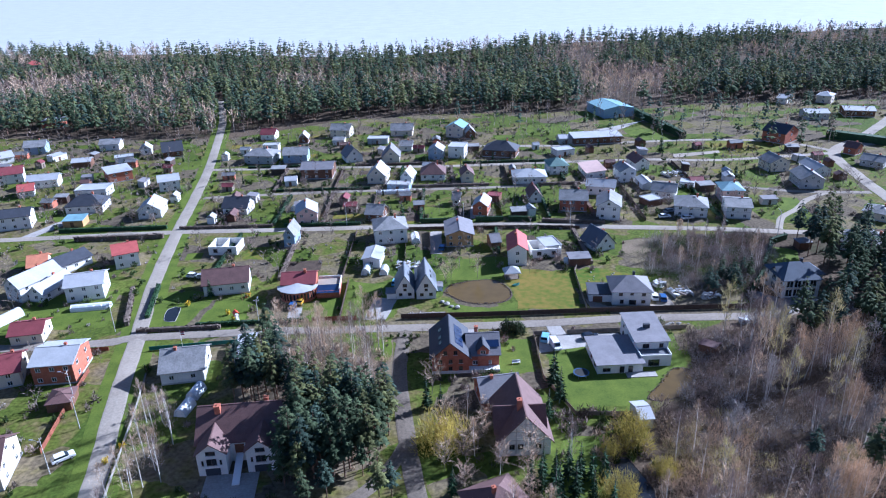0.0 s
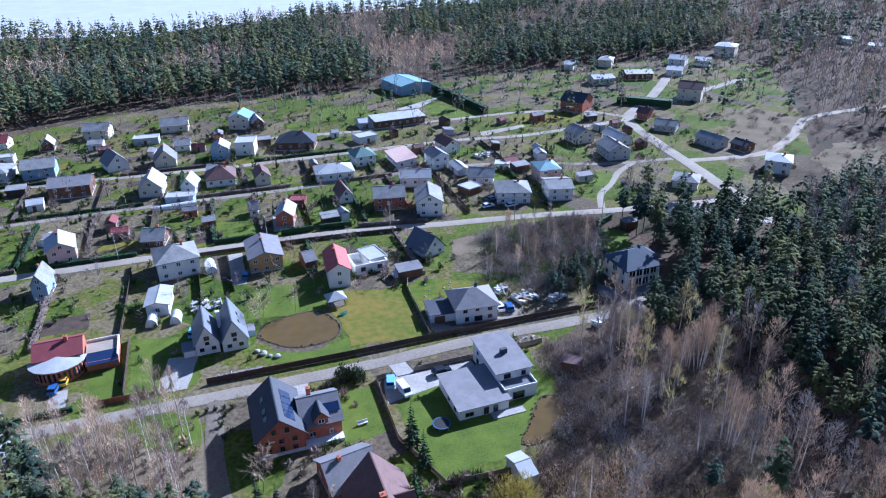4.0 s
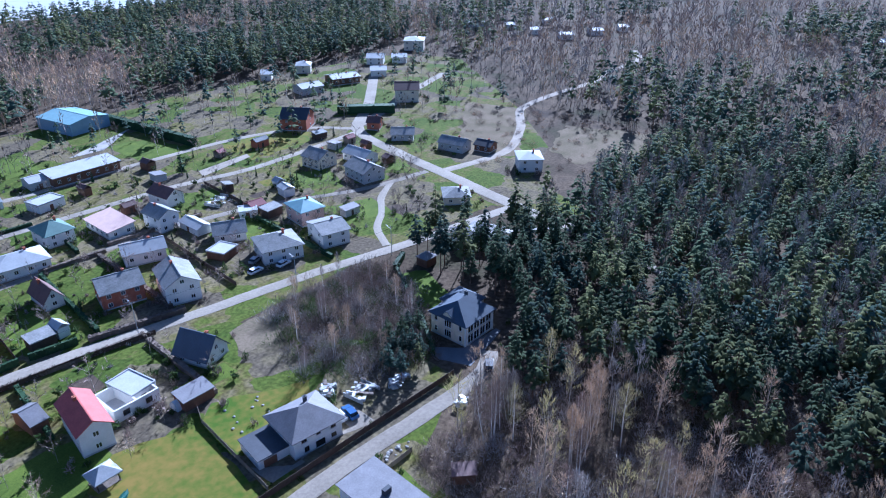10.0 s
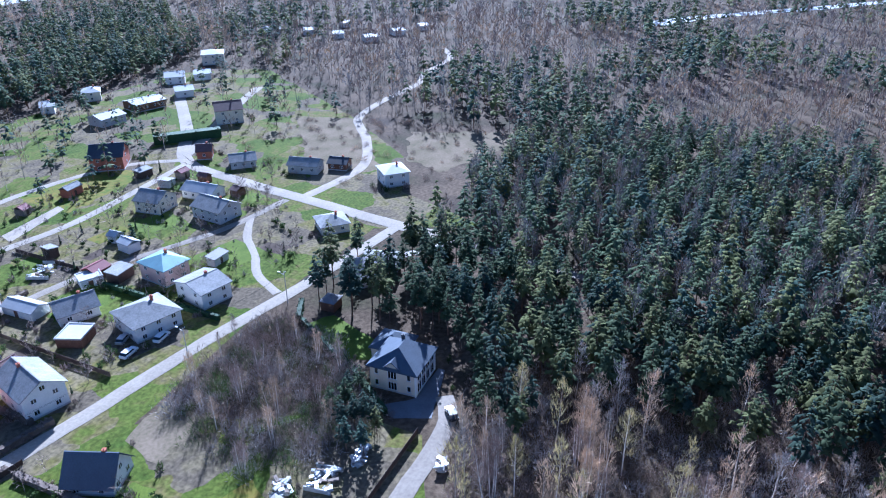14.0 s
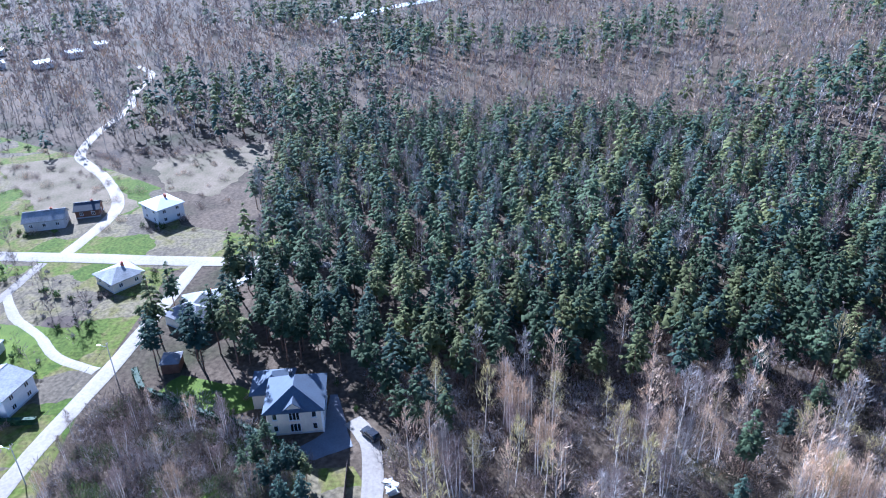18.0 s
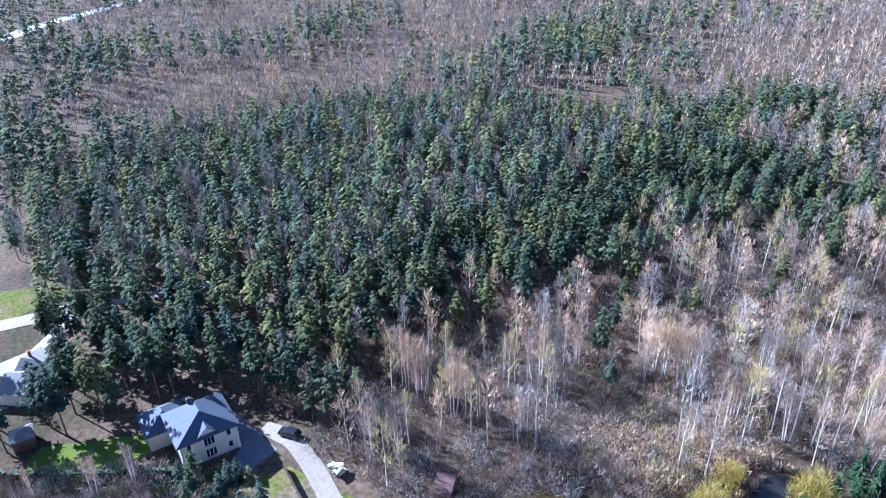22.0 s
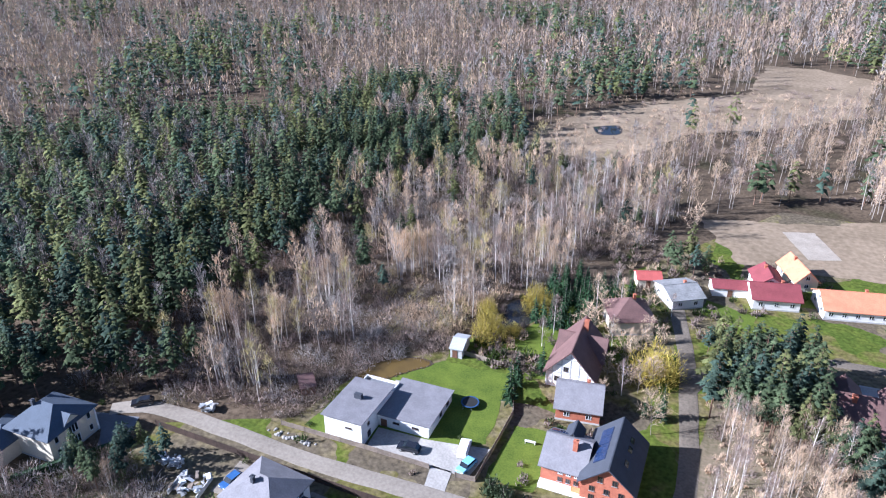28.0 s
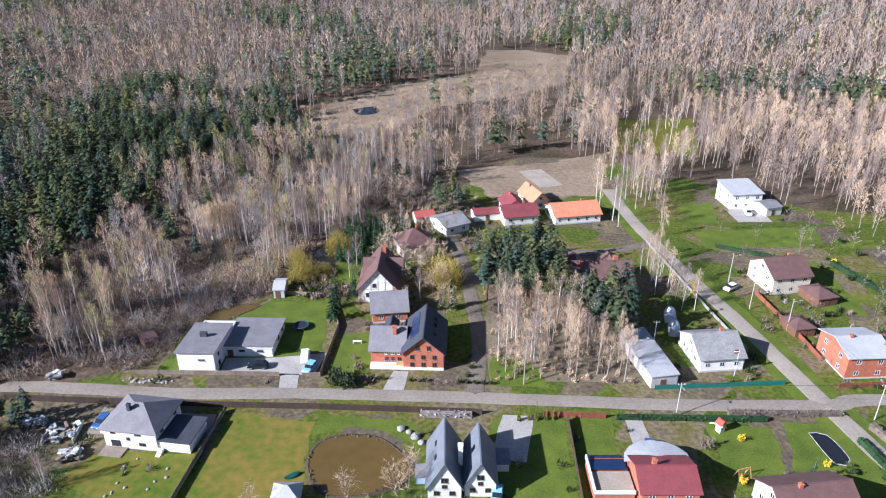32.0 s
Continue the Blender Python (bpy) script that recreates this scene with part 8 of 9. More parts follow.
lawn([(-18, -58), (-46, -66), (-44, -78), (-18, -74)], "lawn", "green lawn behind red-roofed houses")
ROUND_M = plant_kind([dome_form(rnd, 5.2, 2.3, 620, 0.3, 0.7, 6, 3)], M["bark_grey"], M["needle"])
for x, y in ((16, 28.2), (18.8, 27.2)):
    plant("pine_tree", ROUND_M[0], x, y, 0.95, x, "small round-crowned pine by the lane", "tree")
for i, (x, y, s) in enumerate(((-19.1, 37.6, 1.0), (-21, 37.3, 0.8), (-22.4, 37.3, 1.05), (-24.4, 37, 0.8), (-25.8, 36.9, 0.8))):
    plant("thuja", GOLD_M[0], x, y, s * 1.1, i, "golden-green columnar thuja by a gate", "tree")
for x, y, s in ((2, 60, 0.8), (10, 60.5, 0.7), (0.5, 56, 0.75), (26, 62.5, 0.5)):
    plant("broad_tree", BROAD_M[0], x, y, s, x, "bare spreading tree beside the pond", "tree")
grow("broad_tree", BROAD_M, sow([(-10, -2), (-3, 8), (-2, -40), (2, -50), (10, -40), (22, -30), (10, -4)], 6.5), 0.7, 1.05, "bare grey tree among garden conifers", "tree", "trees behind the brick house")
grow("spruce_tree", SPRUCE_M, sow([(14, -36), (30, -41), (26, -54), (8, -52)], 2.6), 0.45, 0.8, "dense dark green garden spruce", "tree", "spruce screen")
for x, y in ((-67.5, -19.5), (-66, -15), (-73, 47), (-60, 41), (-57.5, 38), (-110, -35), (-57, 52), (-108, 88)):
    plant("forsythia", BLOOM_M[0], x, y, 0.9, x, "forsythia bush in full yellow bloom", "shrub")
row = [(-14 + i * 1.7, 26.3 + 0.15 * math.sin(i)) for i in range(5)] + [(0 + i * 1.5, 26.2) for i in range(3)] + [(9 + i * 2, 26) for i in range(3)]
for x, y in row:
    plant("shrub", SHRUB_M[0], x, y, 0.7, x, "clipped shrub in a row before a house", "shrub", "clipped row")


lawn([(-13.5, 26.5), (-26, 26.8), (-24, 20), (-15, 14), (-13.4, 18)], label='bright green grass at the edge of a grove')
for i in range(5):
    plant('broad_tree', APPLE_M[i % 2], -6.2 + i * 1.9, 27.4 + 0.2 * (i % 2), 0.42, i * 1.3, 'small bare clipped tree beside the lane', 'tree', 'clipped trees by the lane')
for x, y, k in ((-9.6, 21, 0.9), (-9.2, 17, 0.7), (-8.9, 24, 0.8)):
    plant('shrub', SHRUB_M[0], x, y, k, x, 'rounded green shrub beside a brick house', 'shrub')
TUFT = [bush_form(rnd, 0.8, 5, 7, 0.45, 0.9)]
rim = []
for ring in ([(0.2, 51), (2, 55.5), (8.5, 58.2), (15, 58), (18.6, 52), (18.2, 46.6), (14, 43.8), (6.5, 44.6)], [(53, 8.6), (56.3, 8), (56, 3), (51.5, -1.8), (46.8, -3.6), (44, -2.4), (48, 2.6), (50.5, 6)]):
    for p in smooth_line(ring + ring[:1], 0.7):
        rim.append((p.x * 1.0 + rnd.normal(0, 0.25), p.y + rnd.normal(0, 0.25)))
scatter("reed_tufts", TUFT, rim, rnd.uniform(0.5, 1.2, len(rim)) * 0.42, [M["bark_grey"], M["field"], M["twig_dark"]], "dead reed and grass tufts along pond banks", "grass")

# ---- hedges and fences ----
def hedge(x0, y0, x1, y1, height, width, label="clipped dark green hedge", material="spruce"):
    v = Vector((x1 - x0, y1 - y0))
    s = Soup()
    n = int(v.length * 26)
    for i in range(n):
        u, w, z = rnd.uniform(0, v.length), rnd.uniform(-0.5, 0.5) * width, height * rnd.uniform(0.1, 1.02)
        s.leaf((u, w, z), 0.5 * rnd.uniform(0.6, 1.4), rnd)
    for k in range(max(1, int(v.length / 1.5))):
        s.tube((k * 1.5 + 0.5, 0, -0.1), (k * 1.5 + 0.5, 0, height * 0.8), 0.05, 0.02, 3)
    ob = new("hedge", data_mesh("hedge", *s.arrays(), [M[material]]))
    ob.matrix_world = pose(x0, y0, 0, 0, 0, math.degrees(math.atan2(v.y, v.x)))
    core = part("core", box_bm(0, v.length, -width * 0.35, width * 0.35, 0, height * 0.9), M[material], ob)
    tagged(ob, label, "hedge")
    return ob


FENCE = {}


def fence(points, height, label, material="wood_dark", gap=2.5, boards="panel"):
    ob = thing("fence", pose(points[0][0], points[0][1], 0), label, "fence")
    key = (height, material)
    if key not in FENCE:
        pm = bpy.data.meshes.new("post")
        bm = box_bm(-0.06, 0.06, -0.06, 0.06, 0, height + 0.1)
        bm.to_mesh(pm)
        bm.free()
        pm.materials.append(M[material])
        k = 10
        face, back = [], []
        for i in range(k):
            face += [(i / k, -0.02), ((i + 0.85) / k, -0.02), ((i + 0.85) / k, 0.0), ((i + 1) / k, 0.0)]
        bm = plate([(x, y, 0.08) for x, y in face] + [(1, 0.03, 0.08), (0, 0.03, 0.08)], (0, 0, height - 0.08))
        fm = bpy.data.meshes.new("panel")
        bm.to_mesh(fm)
        bm.free()
        fm.materials.append(M[material])
        FENCE[key] = (pm, fm)
    pm, fm = FENCE[key]
    o = Vector(points[0])
    for a, b in zip(points, points[1:]):
        a, b = Vector(a), Vector(b)
        n = max(1, round((b - a).length / gap))
        ang = math.atan2((b - a).y, (b - a).x)
        step = (b - a).length / n
        for i in range(n):
            p = a.lerp(b, i / n) - o
            q = new("post", pm)
            q.parent = ob
            q.matrix_basis = Matrix.Translation((p.x, p.y, 0))
            f = new("panel", fm)
            f.parent = ob
            f.matrix_basis = Matrix.LocRotScale((p.x, p.y, 0), Euler((0, 0, ang)), (step, 1, 1))
    return ob


fence([(84, 37), (62, 37), (40, 36.8), (20, 36.3), (0, 36.2), (-12, 36.2)], 1.5, "dark brown board fence along the lane")
fence([(62, 27), (44, 26.3), (31, 26)], 1.2, "brown wooden fence before a white house", "wood")
fence([(26, 26), (22.4, 25.6), (22.2, 6), (27, -8), (42, -9)], 1.2, "weathered wooden garden fence", "wood")
fence([(-24, 36), (-36, 36)], 1.4, "red-brown wooden fence by the lane", "wood_red")
fence([(-47.5, 26.2), (-75, 23)], 1.2, "green metal fence with pale posts", "green_fence")
fence([(-60.5, -46), (-63.0, -32), (-65.5, -18), (-68.5, -2), (-71.5, 12)], 0.9, "grey concrete garden wall beside the road", "stone")
fence([(-85.5, 23.6), (-97, 22)], 1.2, "red-brown board fence by the crossing", "wood_red")
fence([(-82, -16), (-85, 4), (-86, 14)], 1.3, "brown board fence beside the road", "wood_red")
fence([(-28.5, 37), (-28.8, 60)], 1.6, "dark fence between two gardens")
fence([(38.6, 38), (39.6, 62), (41, 66)], 1.2, "low weathered fence between lawns", "wood")
fence([(-13, 100.8), (10, 100.6), (30, 99.8), (48, 97.8)], 1.3, "dark board fence along the side road")
fence([(-12, 61), (-12.5, 80), (-13, 100)], 1.6, "dark board fence between two plots")
fence([(-4, 76), (-5, 99)], 1.7, "dark fence beside a drive")
hedge(97, 62, 107, 79, 1.8, 1.2)
hedge(86.2, 45, 98, 62, 1.8, 1.2)
hedge(107, 80, 114, 84, 2.2, 1.6)
hedge(114, 279, 124, 218, 4.0, 3.5, "tall dark conifer hedge")
hedge(-67, 35, -38, 36, 1.2, 1.0)
hedge(-86, 36, -93, 58, 1.6, 1.5, "bare brown hedge beside the road", "twig_dark")
hedge(-82, 40, -86, 60, 1.3, 1.3)
hedge(-99, 100, -130, 99, 1.8, 1.6, "bare brown hedge by the crossing", "twig_dark")
hedge(-101, 109, -140, 108, 1.5, 1.2)
hedge(12, 108, 22, 108, 2.0, 1.0)
hedge(24, 108, 34, 107, 2.0, 1.0)
hedge(-8, 108, 4, 108, 1.8, 1.0)
hedge(36, 106, 58, 102.5, 1.4, 1.6, "bare brown hedge along the side road", "twig_dark")
hedge(10, 101.5, 46, 99, 1.0, 1.4, "bare brown hedge along a fence", "twig_dark")
hedge(-10, 36.9, 0, 37.2, 1.2, 1.2, "leafless hedge along the lane", "twig_grey")
hedge(-97, -36, -80, -44, 1.2, 1.0)
hedge(-109, -34, -120, -4, 1.6, 1.4)
hedge(-82, 32.6, -60, 33.6, 1.2, 1.2, "bare brown hedge along the lane", "twig_dark")
hedge(195, 214, 215, 196, 4.0, 6.0, "tall dark conifer block")

for i, (x, y0, y1) in enumerate(((-82, 109, 140), (-62, 109, 141), (-44, 109, 143), (-27, 109, 144), (-8, 109, 144), (7, 109, 144), (22, 109, 145), (39, 108, 146), (56, 106, 147), (73, 104, 146), (100, 98, 140), (-70, 148, 180), (-45, 149, 180), (-18, 150, 178), (5, 150, 178), (28, 150, 178), (52, 153, 178), (78, 152, 178), (104, 150, 176), (-72, 66, 100), (-50, 62, 101), (-31, 62, 101), (18, 78, 99), (46, 68, 96))):
    if i % 3 == 1:
        hedge(x, y0, x + 0.6, y1, 1.5, 1.2, "dark clipped hedge between garden plots")
    elif i % 3 == 2:
        hedge(x, y0, x - 0.6, y1, 1.3, 1.6, "bare brown hedge between garden plots", "twig_dark")
    else:
        fence([(x, y0), (x + 0.5, y1)], 1.4, "weathered board fence between garden plots", "wood_dark", 4.0)
for x0, x1, y in ((-96, -62, 108), (-58, -30, 108), (40, 58, 148.5), (-70, -30, 149), (-20, 20, 150), (60, 90, 152), (-90, -50, 184.6), (-40, 0, 184), (10, 50, 183.5)):
    hedge(x0, y, x1, y, 1.2, 1.2, "dark hedge along a garden lane", "spruce" if x0 % 4 else "twig_dark")


# ---- cars, greenhouses and garden things ----
def car(x, y, rot, paint, label, van=False):
    ob = thing("van" if van else "car", pose(x, y, 0.12, 0, 0, rot), label, "van" if van else "car")
    keep_out(x, y, rot, 4.6, 2.0, 0.5)
    L, W, H = (4.8, 1.9, 1.9) if van else (4.4, 1.8, 1.45)
    prof = [(-L / 2, 0.35), (L / 2, 0.35), (L / 2, 0.75), (L / 2 - 0.15, 0.95), (L / 2 - 1.05, 1.0), (-L / 2 + 0.1, 1.0)] if not van else [(-L / 2, 0.35), (L / 2, 0.35), (L / 2, 0.9), (L / 2 - 0.7, 1.1), (-L / 2, 1.1)]
    bm = bmesh.new()
    add_prism(bm, [(a, -W / 2, b) for a, b in prof], (0, W, 0))
    bmesh.ops.recalc_face_normals(bm, faces=bm.faces)
    bmesh.ops.bevel(bm, geom=bm.edges[:], offset=0.07, segments=2, affect="EDGES")
    part("body", bm, M[paint], ob)
    cab = [(-L / 2 + 0.25, 1.0), (L / 2 - 1.1, 1.0), (L / 2 - 1.75, H), (-L / 2 + 0.7, H)] if not van else [(-L / 2, 1.1), (L / 2 - 0.7, 1.1), (L / 2 - 1.3, H), (-L / 2 + 0.05, H)]
    bm = bmesh.new()
    add_prism(bm, [(a, -W / 2 + 0.12, b) for a, b in cab], (0, W - 0.24, 0))
    bmesh.ops.recalc_face_normals(bm, faces=bm.faces)
    part("cabin", bm, M["glass"] if not van else M[paint], ob)
    x0, x1 = cab[3][0] + 0.02, cab[2][0] - 0.02
    part("roof", box_bm(x0, x1, -W / 2 + 0.14, W / 2 - 0.14, H, H + 0.05), M[paint], ob)
    if van:
        part("windscreen", plate([(L / 2 - 0.72, -W / 2 + 0.2, 1.15), (L / 2 - 0.72, W / 2 - 0.2, 1.15), (L / 2 - 1.22, W / 2 - 0.2, H - 0.08), (L / 2 - 1.22, -W / 2 + 0.2, H - 0.08)], (0.03, 0, 0.02)), M["glass"], ob)
    for wx in (-L / 2 + 0.85, L / 2 - 0.85):
        for wy in (-W / 2 + 0.08, W / 2 - 0.08):
            bm = bmesh.new()
            add_tube(bm, (wx, wy - 0.1, 0.32), (wx, wy + 0.1, 0.32), 0.32, 0.32, 14)
            wheel = part("wheel", bm, M["black"], ob)
            bm = bmesh.new()
            add_tube(bm, (wx, wy - 0.115, 0.32), (wx, wy + 0.115, 0.32), 0.19, 0.19, 10)
            part("rim", bm, M["metal"], wheel)
    for s in (-1, 1):
        part("headlight", box_bm(L / 2 - 0.06, L / 2 + 0.02, s * W * 0.33 - 0.18, s * W * 0.33 + 0.18, 0.62, 0.78), M["frame"], ob)
    return ob


def greenhouse(x, y, rot, w, l, h, label="arched greenhouse of pale film"):
    ob = thing("greenhouse", pose(x, y, 0.03, 0, 0, rot), label, "greenhouse")
    keep_out(x, y, rot, l, w, 0.3)
    bm = bmesh.new()
    arc = [(w / 2 * math.cos(math.pi * i / 8), h * math.sin(math.pi * i / 8)) for i in range(9)]
    add_prism(bm, [(-l / 2, a, b) for a, b in arc], (l, 0, 0))
    bmesh.ops.recalc_face_normals(bm, faces=bm.faces)
    part("cover", bm, M["film"], ob)
    for i in range(6):
        xx = -l / 2 + l * i / 5
        bm = bmesh.new()
        add_sweep(bm, [Vector((xx, a0 * 1.01, b0 * 1.01)) for a0, b0 in arc], 0.03, 4)
        part("hoop", bm, M["metal"], ob)
    part("door", box_bm(-l / 2 - 0.05, -l / 2 + 0.02, -0.45, 0.45, 0, min(1.9, h * 0.85)), M["frame"], ob)
    return ob


def trampoline(x, y):
    ob = thing("trampoline", pose(x, y, 0.06), "round black trampoline with a blue rim on a lawn", "trampoline")
    bm = bmesh.new()
    bmesh.ops.create_cone(bm, cap_ends=True, segments=32, radius1=1.55, radius2=1.55, depth=0.04, matrix=Matrix.Translation((0, 0, 0.82)))
    part("mat", bm, M["black"], ob)
    bm = bmesh.new()
    for i in range(32):
        a0, a1 = 2 * math.pi * i / 32, 2 * math.pi * (i + 1) / 32
        add_prism(bm, [(1.55 * math.cos(a0), 1.55 * math.sin(a0), 0.82), (1.85 * math.cos(a0), 1.85 * math.sin(a0), 0.82), (1.85 * math.cos(a1), 1.85 * math.sin(a1), 0.82), (1.55 * math.cos(a1), 1.55 * math.sin(a1), 0.82)], (0, 0, 0.06))
    bmesh.ops.recalc_face_normals(bm, faces=bm.faces)
    part("rim", bm, M["blue_pad"], ob)
    for i in range(6):
        a = math.pi * i / 3
        bm = bmesh.new()
        add_tube(bm, (1.75 * math.cos(a), 1.75 * math.sin(a), 0), (1.75 * math.cos(a), 1.75 * math.sin(a), 0.84), 0.035, 0.035, 6)
        part("leg", bm, M["metal"], ob)


def pole(x, y, h=9.0, lamp=True, turn=0.0):
    ob = thing("street_lamp" if lamp else "power_pole", pose(x, y, 0, 0, 0, turn), "grey concrete pole with a lamp arm" if lamp else "grey wooden power pole with a crossarm", "pole")
    bm = bmesh.new()
    add_tube(bm, (0, 0, 0), (0, 0, h), 0.11, 0.07, 8)
    part("pole", bm, M["grey_wall"], ob)
    part("crossarm", box_bm(-0.7, 0.7, -0.05, 0.05, h - 0.5, h - 0.38), M["wood"], ob)
    for s in (-0.6, 0.0, 0.6):
        bm = bmesh.new()
        add_tube(bm, (s, 0, h - 0.38), (s, 0, h - 0.2), 0.05, 0.04, 6)
        part("insulator", bm, M["frame"], ob)
    if lamp:
        bm = bmesh.new()
        add_tube(bm, (0, 0, h - 0.9), (0, 1.5, h - 0.3), 0.04, 0.03, 6)
        part("arm", bm, M["metal"], ob)
        part("lamp_head", box_bm(-0.14, 0.14, 1.3, 1.95, h - 0.36, h - 0.22), M["metal"], ob)
    return ob


def wire(a, b, sag=0.5):
    bm = bmesh.new()
    a, b = Vector(a), Vector(b)
    pts = [a.lerp(b, i / 8) - Vector((0, 0, sag * (1 - (i / 4 - 1) ** 2))) for i in range(9)]
    add_sweep(bm, pts, 0.018, 3)
    tagged(link_mesh("cable", bm, M["black"]), "thin black overhead cable between poles", "cable", "overhead cables")


def gazebo(x, y, rot):
    ob = thing("gazebo", pose(x, y, 0.05, 0, 0, rot), "small open wooden gazebo with a pale roof beside the pond", "gazebo")
    for sx in (-1.9, 1.9):
        for sy in (-1.6, 1.6):
            part("post", box_bm(sx - 0.08, sx + 0.08, sy - 0.08, sy + 0.08, 0, 2.3), M["wood_dark"], ob)
    part("roof", roof_block(4.0, 3.4, 2.3, "hip", 1.2, 0.5), M["roof_light"], ob)
    part("bench", box_bm(-1.6, 1.6, 1.1, 1.5, 0.4, 0.46), M["wood"], ob)
    part("deck", box_bm(-2.1, 2.1, -1.8, 1.8, 0, 0.1), M["wood"], ob)
    keep_out(x, y, rot, 4.5, 4)



car(36.4, 23.2, 5, "car_dark", "dark saloon car parked on a pale forecourt")
car(27.0, 19.4, -80, "car_white", "white van parked before a fence", True)
car(25.0, 23.2, 75, "car_sky", "light blue car parked beside a van")
car(91.2, 33.2, 40, "car_dark", "dark estate car parked at the lane's end")
car(58.6, 44.0, 85, "car_white", "white hatchback parked beside a white house")
car(60.8, 43.0, 80, "car_blue", "dark blue car parked beside a white house")
car(-14.6, 57.5, 85, "car_sky", "pale blue car parked beside a steep-roofed house")
car(80.5, 106.6, 8, "car_white", "white car parked on the verge")
car(88.2, 104.6, 10, "car_white", "white car parked outside a house")
car(-42.6, 44.5, 80, "car_blue", "blue car parked on a pale drive")
car(-41.0, 47.0, 85, "car_yellow", "yellow car parked on a pale drive")
car(-77.5, 66.0, -10, "car_white", "white car parked behind a hedge")
car(-74, 65.0, -10, "car_grey", "silver car parked behind a hedge")
car(-76.5, -18.0, 40, "car_white", "white car parked on a paved drive")
car(-0.5, 83.0, 80, "car_blue", "blue car parked beside an ochre house")
car(84, 112, 20, "car_grey", "silver car parked between houses")
car(-98, -70, 85, "car_white", "white van parked before a modern house", True)
trampoline(31.0, 6.8)
gazebo(20.3, 60.4, 5)
greenhouse(-56.9, 3.5, 80, 2.8, 4.6, 2.0)
greenhouse(-57.4, -2.6, 80, 2.8, 4.8, 2.0)
greenhouse(-24.0, 66.5, 85, 2.8, 4.5, 2.2, "small white arched greenhouse")
greenhouse(-18.5, 66.0, 85, 2.6, 4.0, 2.0, "small white arched greenhouse")
greenhouse(-100.5, 47, 8, 3.0, 10.5, 1.6, "long low greenhouse of glass and film")
greenhouse(-121, 41, 65, 3.4, 8, 2.4)
greenhouse(-56.5, 127, 75, 3.0, 6.0, 2.4)
greenhouse(-9.5, 91.5, 95, 3.0, 6.0, 2.2)
greenhouse(40.5, 70.0, 8, 2.6, 5.5, 1.8, "pale covered trailer beside a shed")
greenhouse(-20, 143, 5, 2.6, 14, 1.6, "long low white greenhouse")
pole(7.4, 102.0, 9, True, 0)
pole(-49.8, 34.4, 8, True, 0)
pole(-88.0, 33.4, 8.5, True, 180)
pole(-77.2, -22.0, 8.5, True, 90)
pole(-83.5, 1.4, 8.5, True, 90)
pole(-78, -8, 8, False, 90)
pole(-50, 12, 8, False, 0)
pole(45, 100.2, 9, True, 0)
pole(84, 92.6, 9, True, 0)
pole(-35, 107.6, 9, True, 180)
pole(113, 87.6, 9, True, 0)
for p, q in (((7.4, 102), (45, 100.2)), ((45, 100.2), (84, 92.6)), ((84, 92.6), (113, 87.6)), ((7.4, 102), (-35, 107.6)), ((-49.8, 34.4), (-88, 33.4)), ((-77.2, -22), (-83.5, 1.4)), ((-83.5, 1.4), (-88, 33.4))):
    for o in (-0.6, 0.6):
        wire((p[0] + o, p[1], 8.4), (q[0] + o, q[1], 8.4), 0.6)


def material_stack(x, y, rot, w, l, label):
    """Pallets and offcuts heaped in a yard."""
    ob = thing("scrap_heap", pose(x, y, 0.05, 0, 0, rot), label, "heap")
    keep_out(x, y, rot, w, l)
    rg = np.random.default_rng(int(abs(x * 10)))
    tone = ["metal", "frame", "wood", "grey_wall", "roof_light"]
    for i in range(40):
        px, py = rg.uniform(-w / 2, w / 2), rg.uniform(-l / 2, l / 2)
        sx, sy, sz = rg.uniform(0.3, 2.0), rg.uniform(0.1, 0.9), rg.uniform(0.05, 0.35)
        b = part("board" if i % 3 else "crate", box_bm(-sx / 2, sx / 2, -sy / 2, sy / 2, 0, sz), M[tone[i % 5]], ob)
        b.matrix_basis = pose(px, py, 0.02 + 0.35 * (i % 4), rg.uniform(-4, 4), rg.uniform(-4, 4), rg.uniform(0, 180))
    for sx in (-w / 2, w / 2):
        part("rail", box_bm(sx - 0.1, sx + 0.1, -l / 2, l / 2, 0, 0.9), M["grey_wall"], ob)
    return ob


material_stack(66.8, 46.6, 10, 5.5, 5.0, "heap of pale pallets and building scrap in a yard")
material_stack(62.2, 52.0, 30, 3.0, 3.0, "heap of grey building scrap")
material_stack(74.5, 43.5, 5, 5.0, 1.6, "stack of pale boards beside the trees")
material_stack(-11, 70, 5, 7, 4, "heap of broken boards on bare ground")
material_stack(100, 158, 25, 9, 6, "scrap and timber heaped in a garden")
material_stack(78, 29.2, 20, 2.2, 1.4, "pile of pale rubble at the lane's end")


def boulders(places, label):
    for x, y, s in places:
        bm = bmesh.new()
        bmesh.ops.create_icosphere(bm, subdivisions=2, radius=s)
        for v in bm.verts:
            v.co *= 1 + 0.25 * noise.noise(v.co * 2 / s + Vector((x, y, 0)))
            v.co.z *= 0.65
        ob = link_mesh("boulder", bm, M["stone"])
        ob.matrix_world = pose(x, y, s * 0.35)
        tagged(ob, label, "stone", "garden stones")


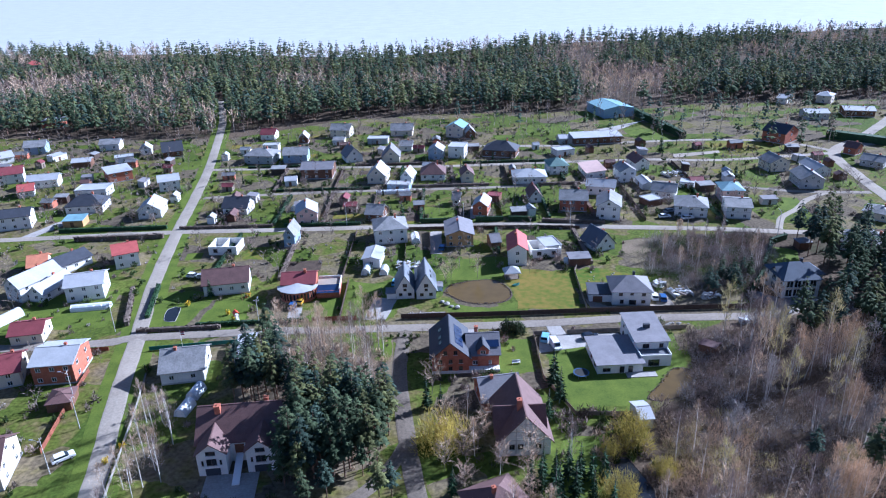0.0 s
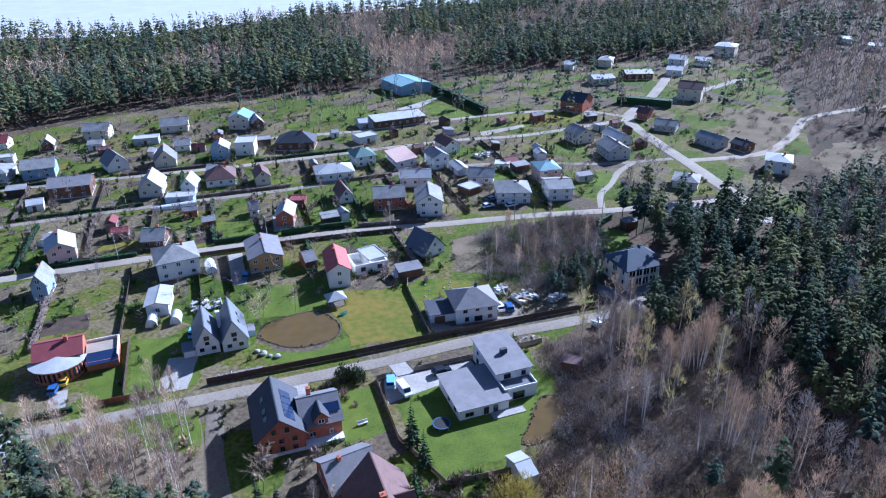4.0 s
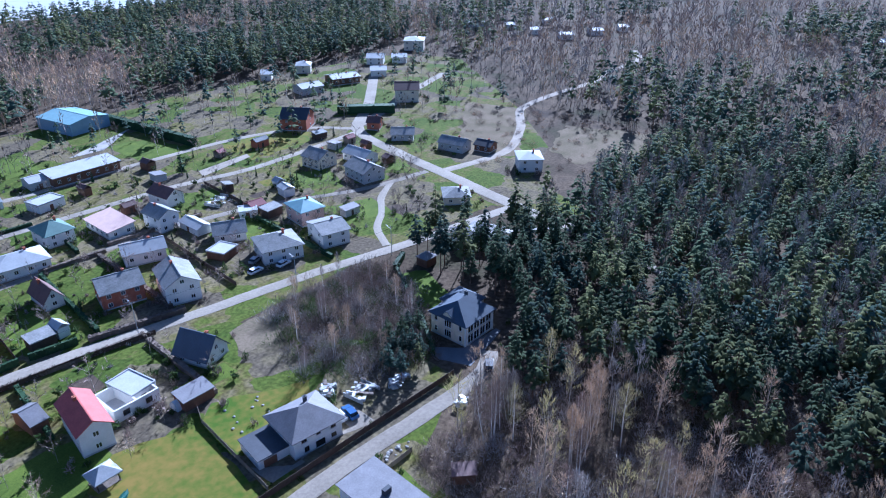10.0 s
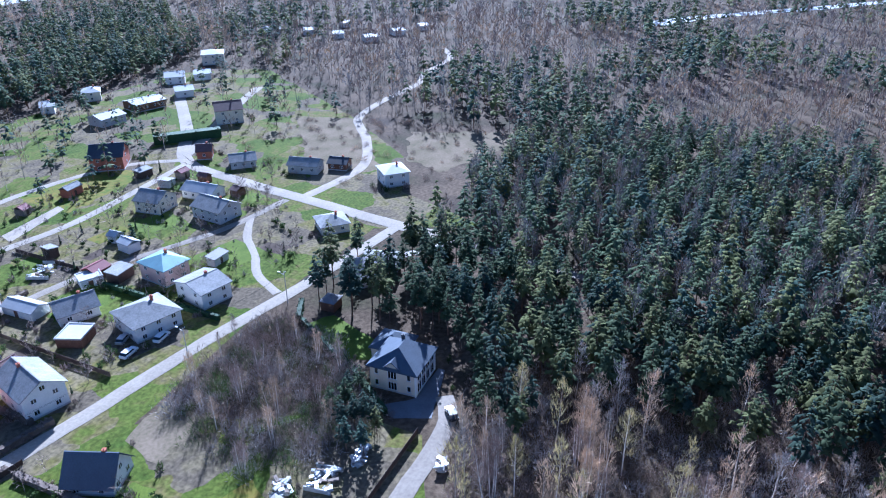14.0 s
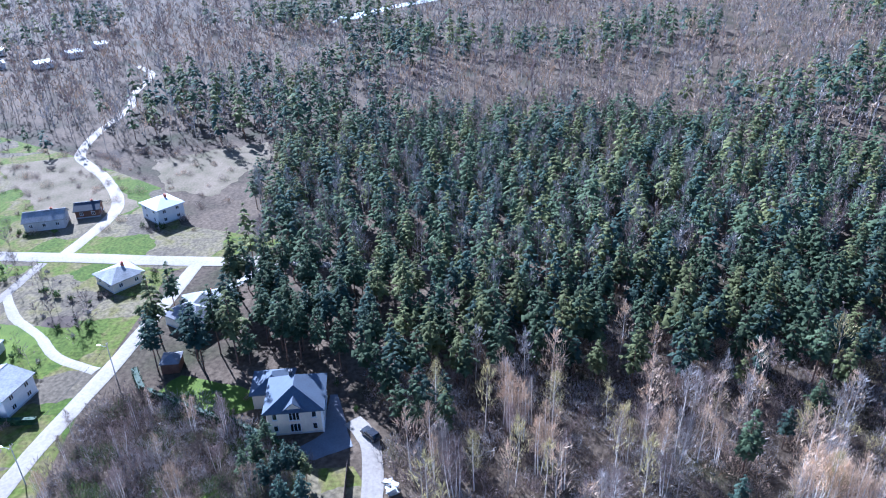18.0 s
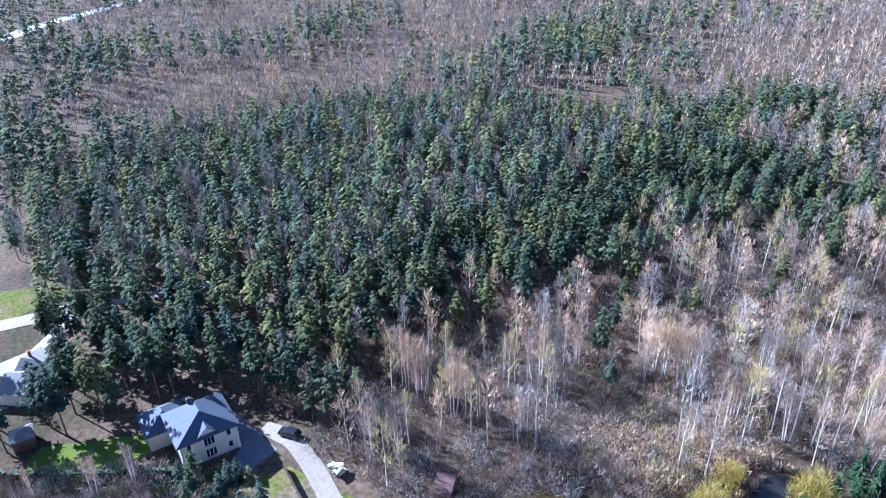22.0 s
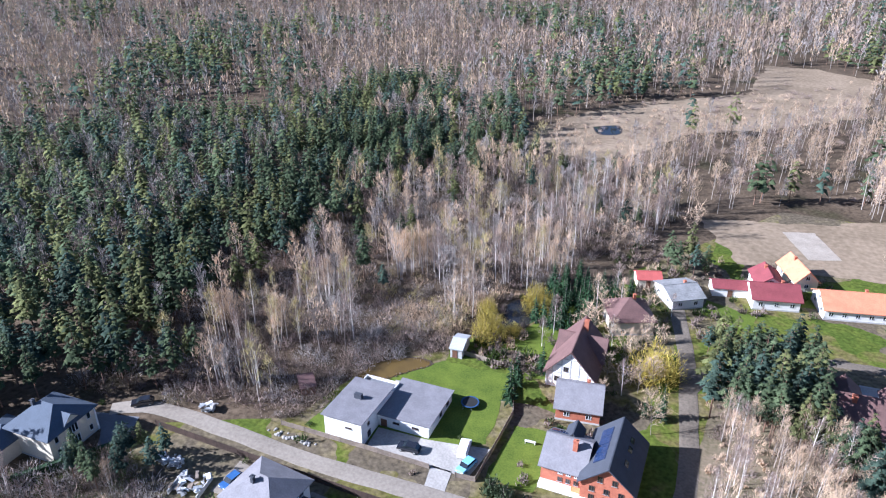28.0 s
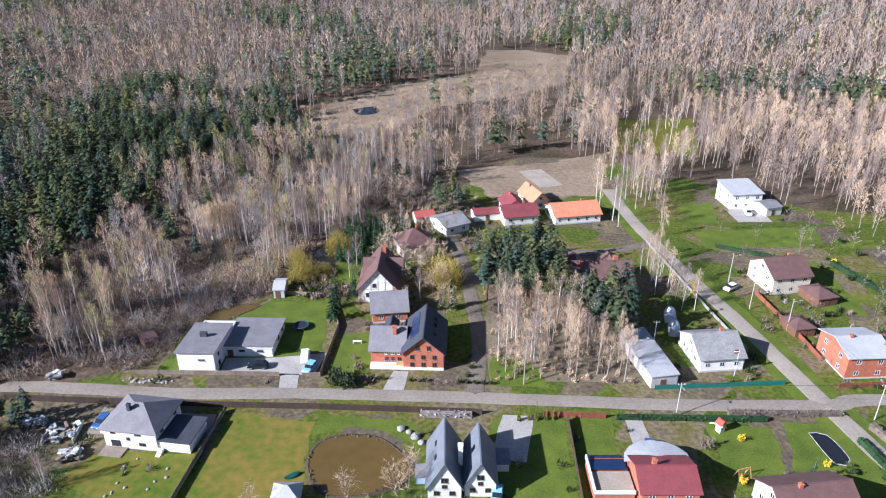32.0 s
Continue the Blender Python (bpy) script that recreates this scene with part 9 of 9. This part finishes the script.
boulders([(float(a), float(b), float(s)) for a, b, s in zip(rnd.uniform(42, 52, 14), rnd.uniform(51, 62, 14), rnd.uniform(0.18, 0.36, 14))], "pale stone lying on a worn lawn")
boulders([(float(a), float(b), float(s)) for a, b, s in zip(rnd.uniform(52, 64, 26), rnd.uniform(28.2, 29.8, 26), rnd.uniform(0.2, 0.45, 26))], "pale rough stone in a bank along the lane")
boulders([(0.5, 43.5, 0.9), (-0.8, 45, 0.7), (1.8, 42.2, 0.6), (3.4, 41.4, 0.8)], "pale boulder on the pond's bank")


def swing(x, y, rot):
    ob = thing("swing_frame", pose(x, y, 0.06, 0, 0, rot), "orange wooden swing frame on a lawn", "playground")
    for s in (-1.2, 1.2):
        for t in (-0.8, 0.8):
            bm = bmesh.new()
            add_tube(bm, (s, t, 0), (s, 0, 2.1), 0.06, 0.05, 6)
            part("leg", bm, M["ochre"], ob)
    bm = bmesh.new()
    add_tube(bm, (-1.3, 0, 2.1), (1.3, 0, 2.1), 0.06, 0.06, 6)
    part("beam", bm, M["ochre"], ob)
    part("seat", box_bm(-0.4, 0.4, -0.15, 0.15, 0.5, 0.55), M["play_red"], ob)
    for s in (-0.38, 0.38):
        bm = bmesh.new()
        add_tube(bm, (s, 0, 0.55), (s, 0, 2.1), 0.015, 0.015, 4)
        part("rope", bm, M["frame"], ob)


swing(-57.3, 50.5, 20)


def slide(x, y, rot):
    ob = thing("play_slide", pose(x, y, 0.06, 0, 0, rot), "white and red plastic play slide on a lawn", "playground")
    part("tower", box_bm(-0.6, 0.6, -0.6, 0.6, 0, 1.3), M["frame"], ob)
    part("roof", roof_block(1.2, 1.2, 1.9, "gable", 0.5, 0.15), M["play_red"], ob)
    for s in (-0.5, 0.5):
        part("post", box_bm(s - 0.05, s + 0.05, -0.05, 0.05, 1.3, 1.95), M["frame"], ob)
    part("chute", plate([(0.6, -0.3, 1.2), (2.4, -0.3, 0.15), (2.4, 0.3, 0.15), (0.6, 0.3, 1.2)], (0, 0, 0.08)), M["frame"], ob)


slide(-57.0, 38.4, -60)


def bench(x, y, rot):
    ob = thing("garden_bench", pose(x, y, 0.06, 0, 0, rot), "white garden bench on a lawn", "bench")
    part("seat", box_bm(-1.0, 1.0, -0.25, 0.25, 0.42, 0.48), M["frame"], ob)
    part("backrest", box_bm(-1.0, 1.0, 0.22, 0.28, 0.5, 0.95), M["frame"], ob)
    for s in (-0.9, 0.9):
        part("leg", box_bm(s - 0.05, s + 0.05, -0.22, 0.26, 0, 0.42), M["frame"], ob)


bench(16.6, 12.5, 5)


def rowing_boat(x, y, rot):
    bm = bmesh.new()
    ring = []
    for u, w in ((-1.3, 0.25), (-0.6, 0.62), (0.3, 0.65), (1.0, 0.42), (1.5, 0.04)):
        ring.append([bm.verts.new((u, w * c, z)) for c, z in ((-1, 0.05), (-0.75, 0.35), (0, 0.5), (0.75, 0.35), (1, 0.05))])
    for a, b in zip(ring, ring[1:]):
        for k in range(4):
            bm.faces.new((a[k], a[k + 1], b[k + 1], b[k]))
    bm.faces.new(ring[0][::-1])
    bmesh.ops.solidify(bm, geom=bm.faces[:], thickness=0.05)
    ob = link_mesh("rowing_boat", bm, M["green_fence"])
    ob.matrix_world = pose(x, y, 0.07, 0, 0, rot)
    tagged(ob, "small green upturned boat beside the pond", "boat")


rowing_boat(20.9, 54.6, 35)


def flagpole(x, y):
    ob = thing("flagpole", pose(x, y, 0), "white flagpole with a dark red and white flag", "flagpole")
    bm = bmesh.new()
    add_tube(bm, (0, 0, 0), (0, 0, 7), 0.06, 0.03, 8)
    part("pole", bm, M["frame"], ob)
    for z0, z1, m in ((6.4, 6.8, "roof_maroon"), (6.2, 6.4, "frame"), (5.8, 6.2, "roof_maroon")):
        part("flag_band", plate([(0.05, 0, z0), (0.5, 0.06, z0 - 0.05), (1.0, 0, z0 - 0.1), (1.0, 0, z1 - 0.1), (0.5, 0.06, z1 - 0.05), (0.05, 0, z1)], (0, 0.01, 0)), M[m], ob)


flagpole(-65.3, 20.5)
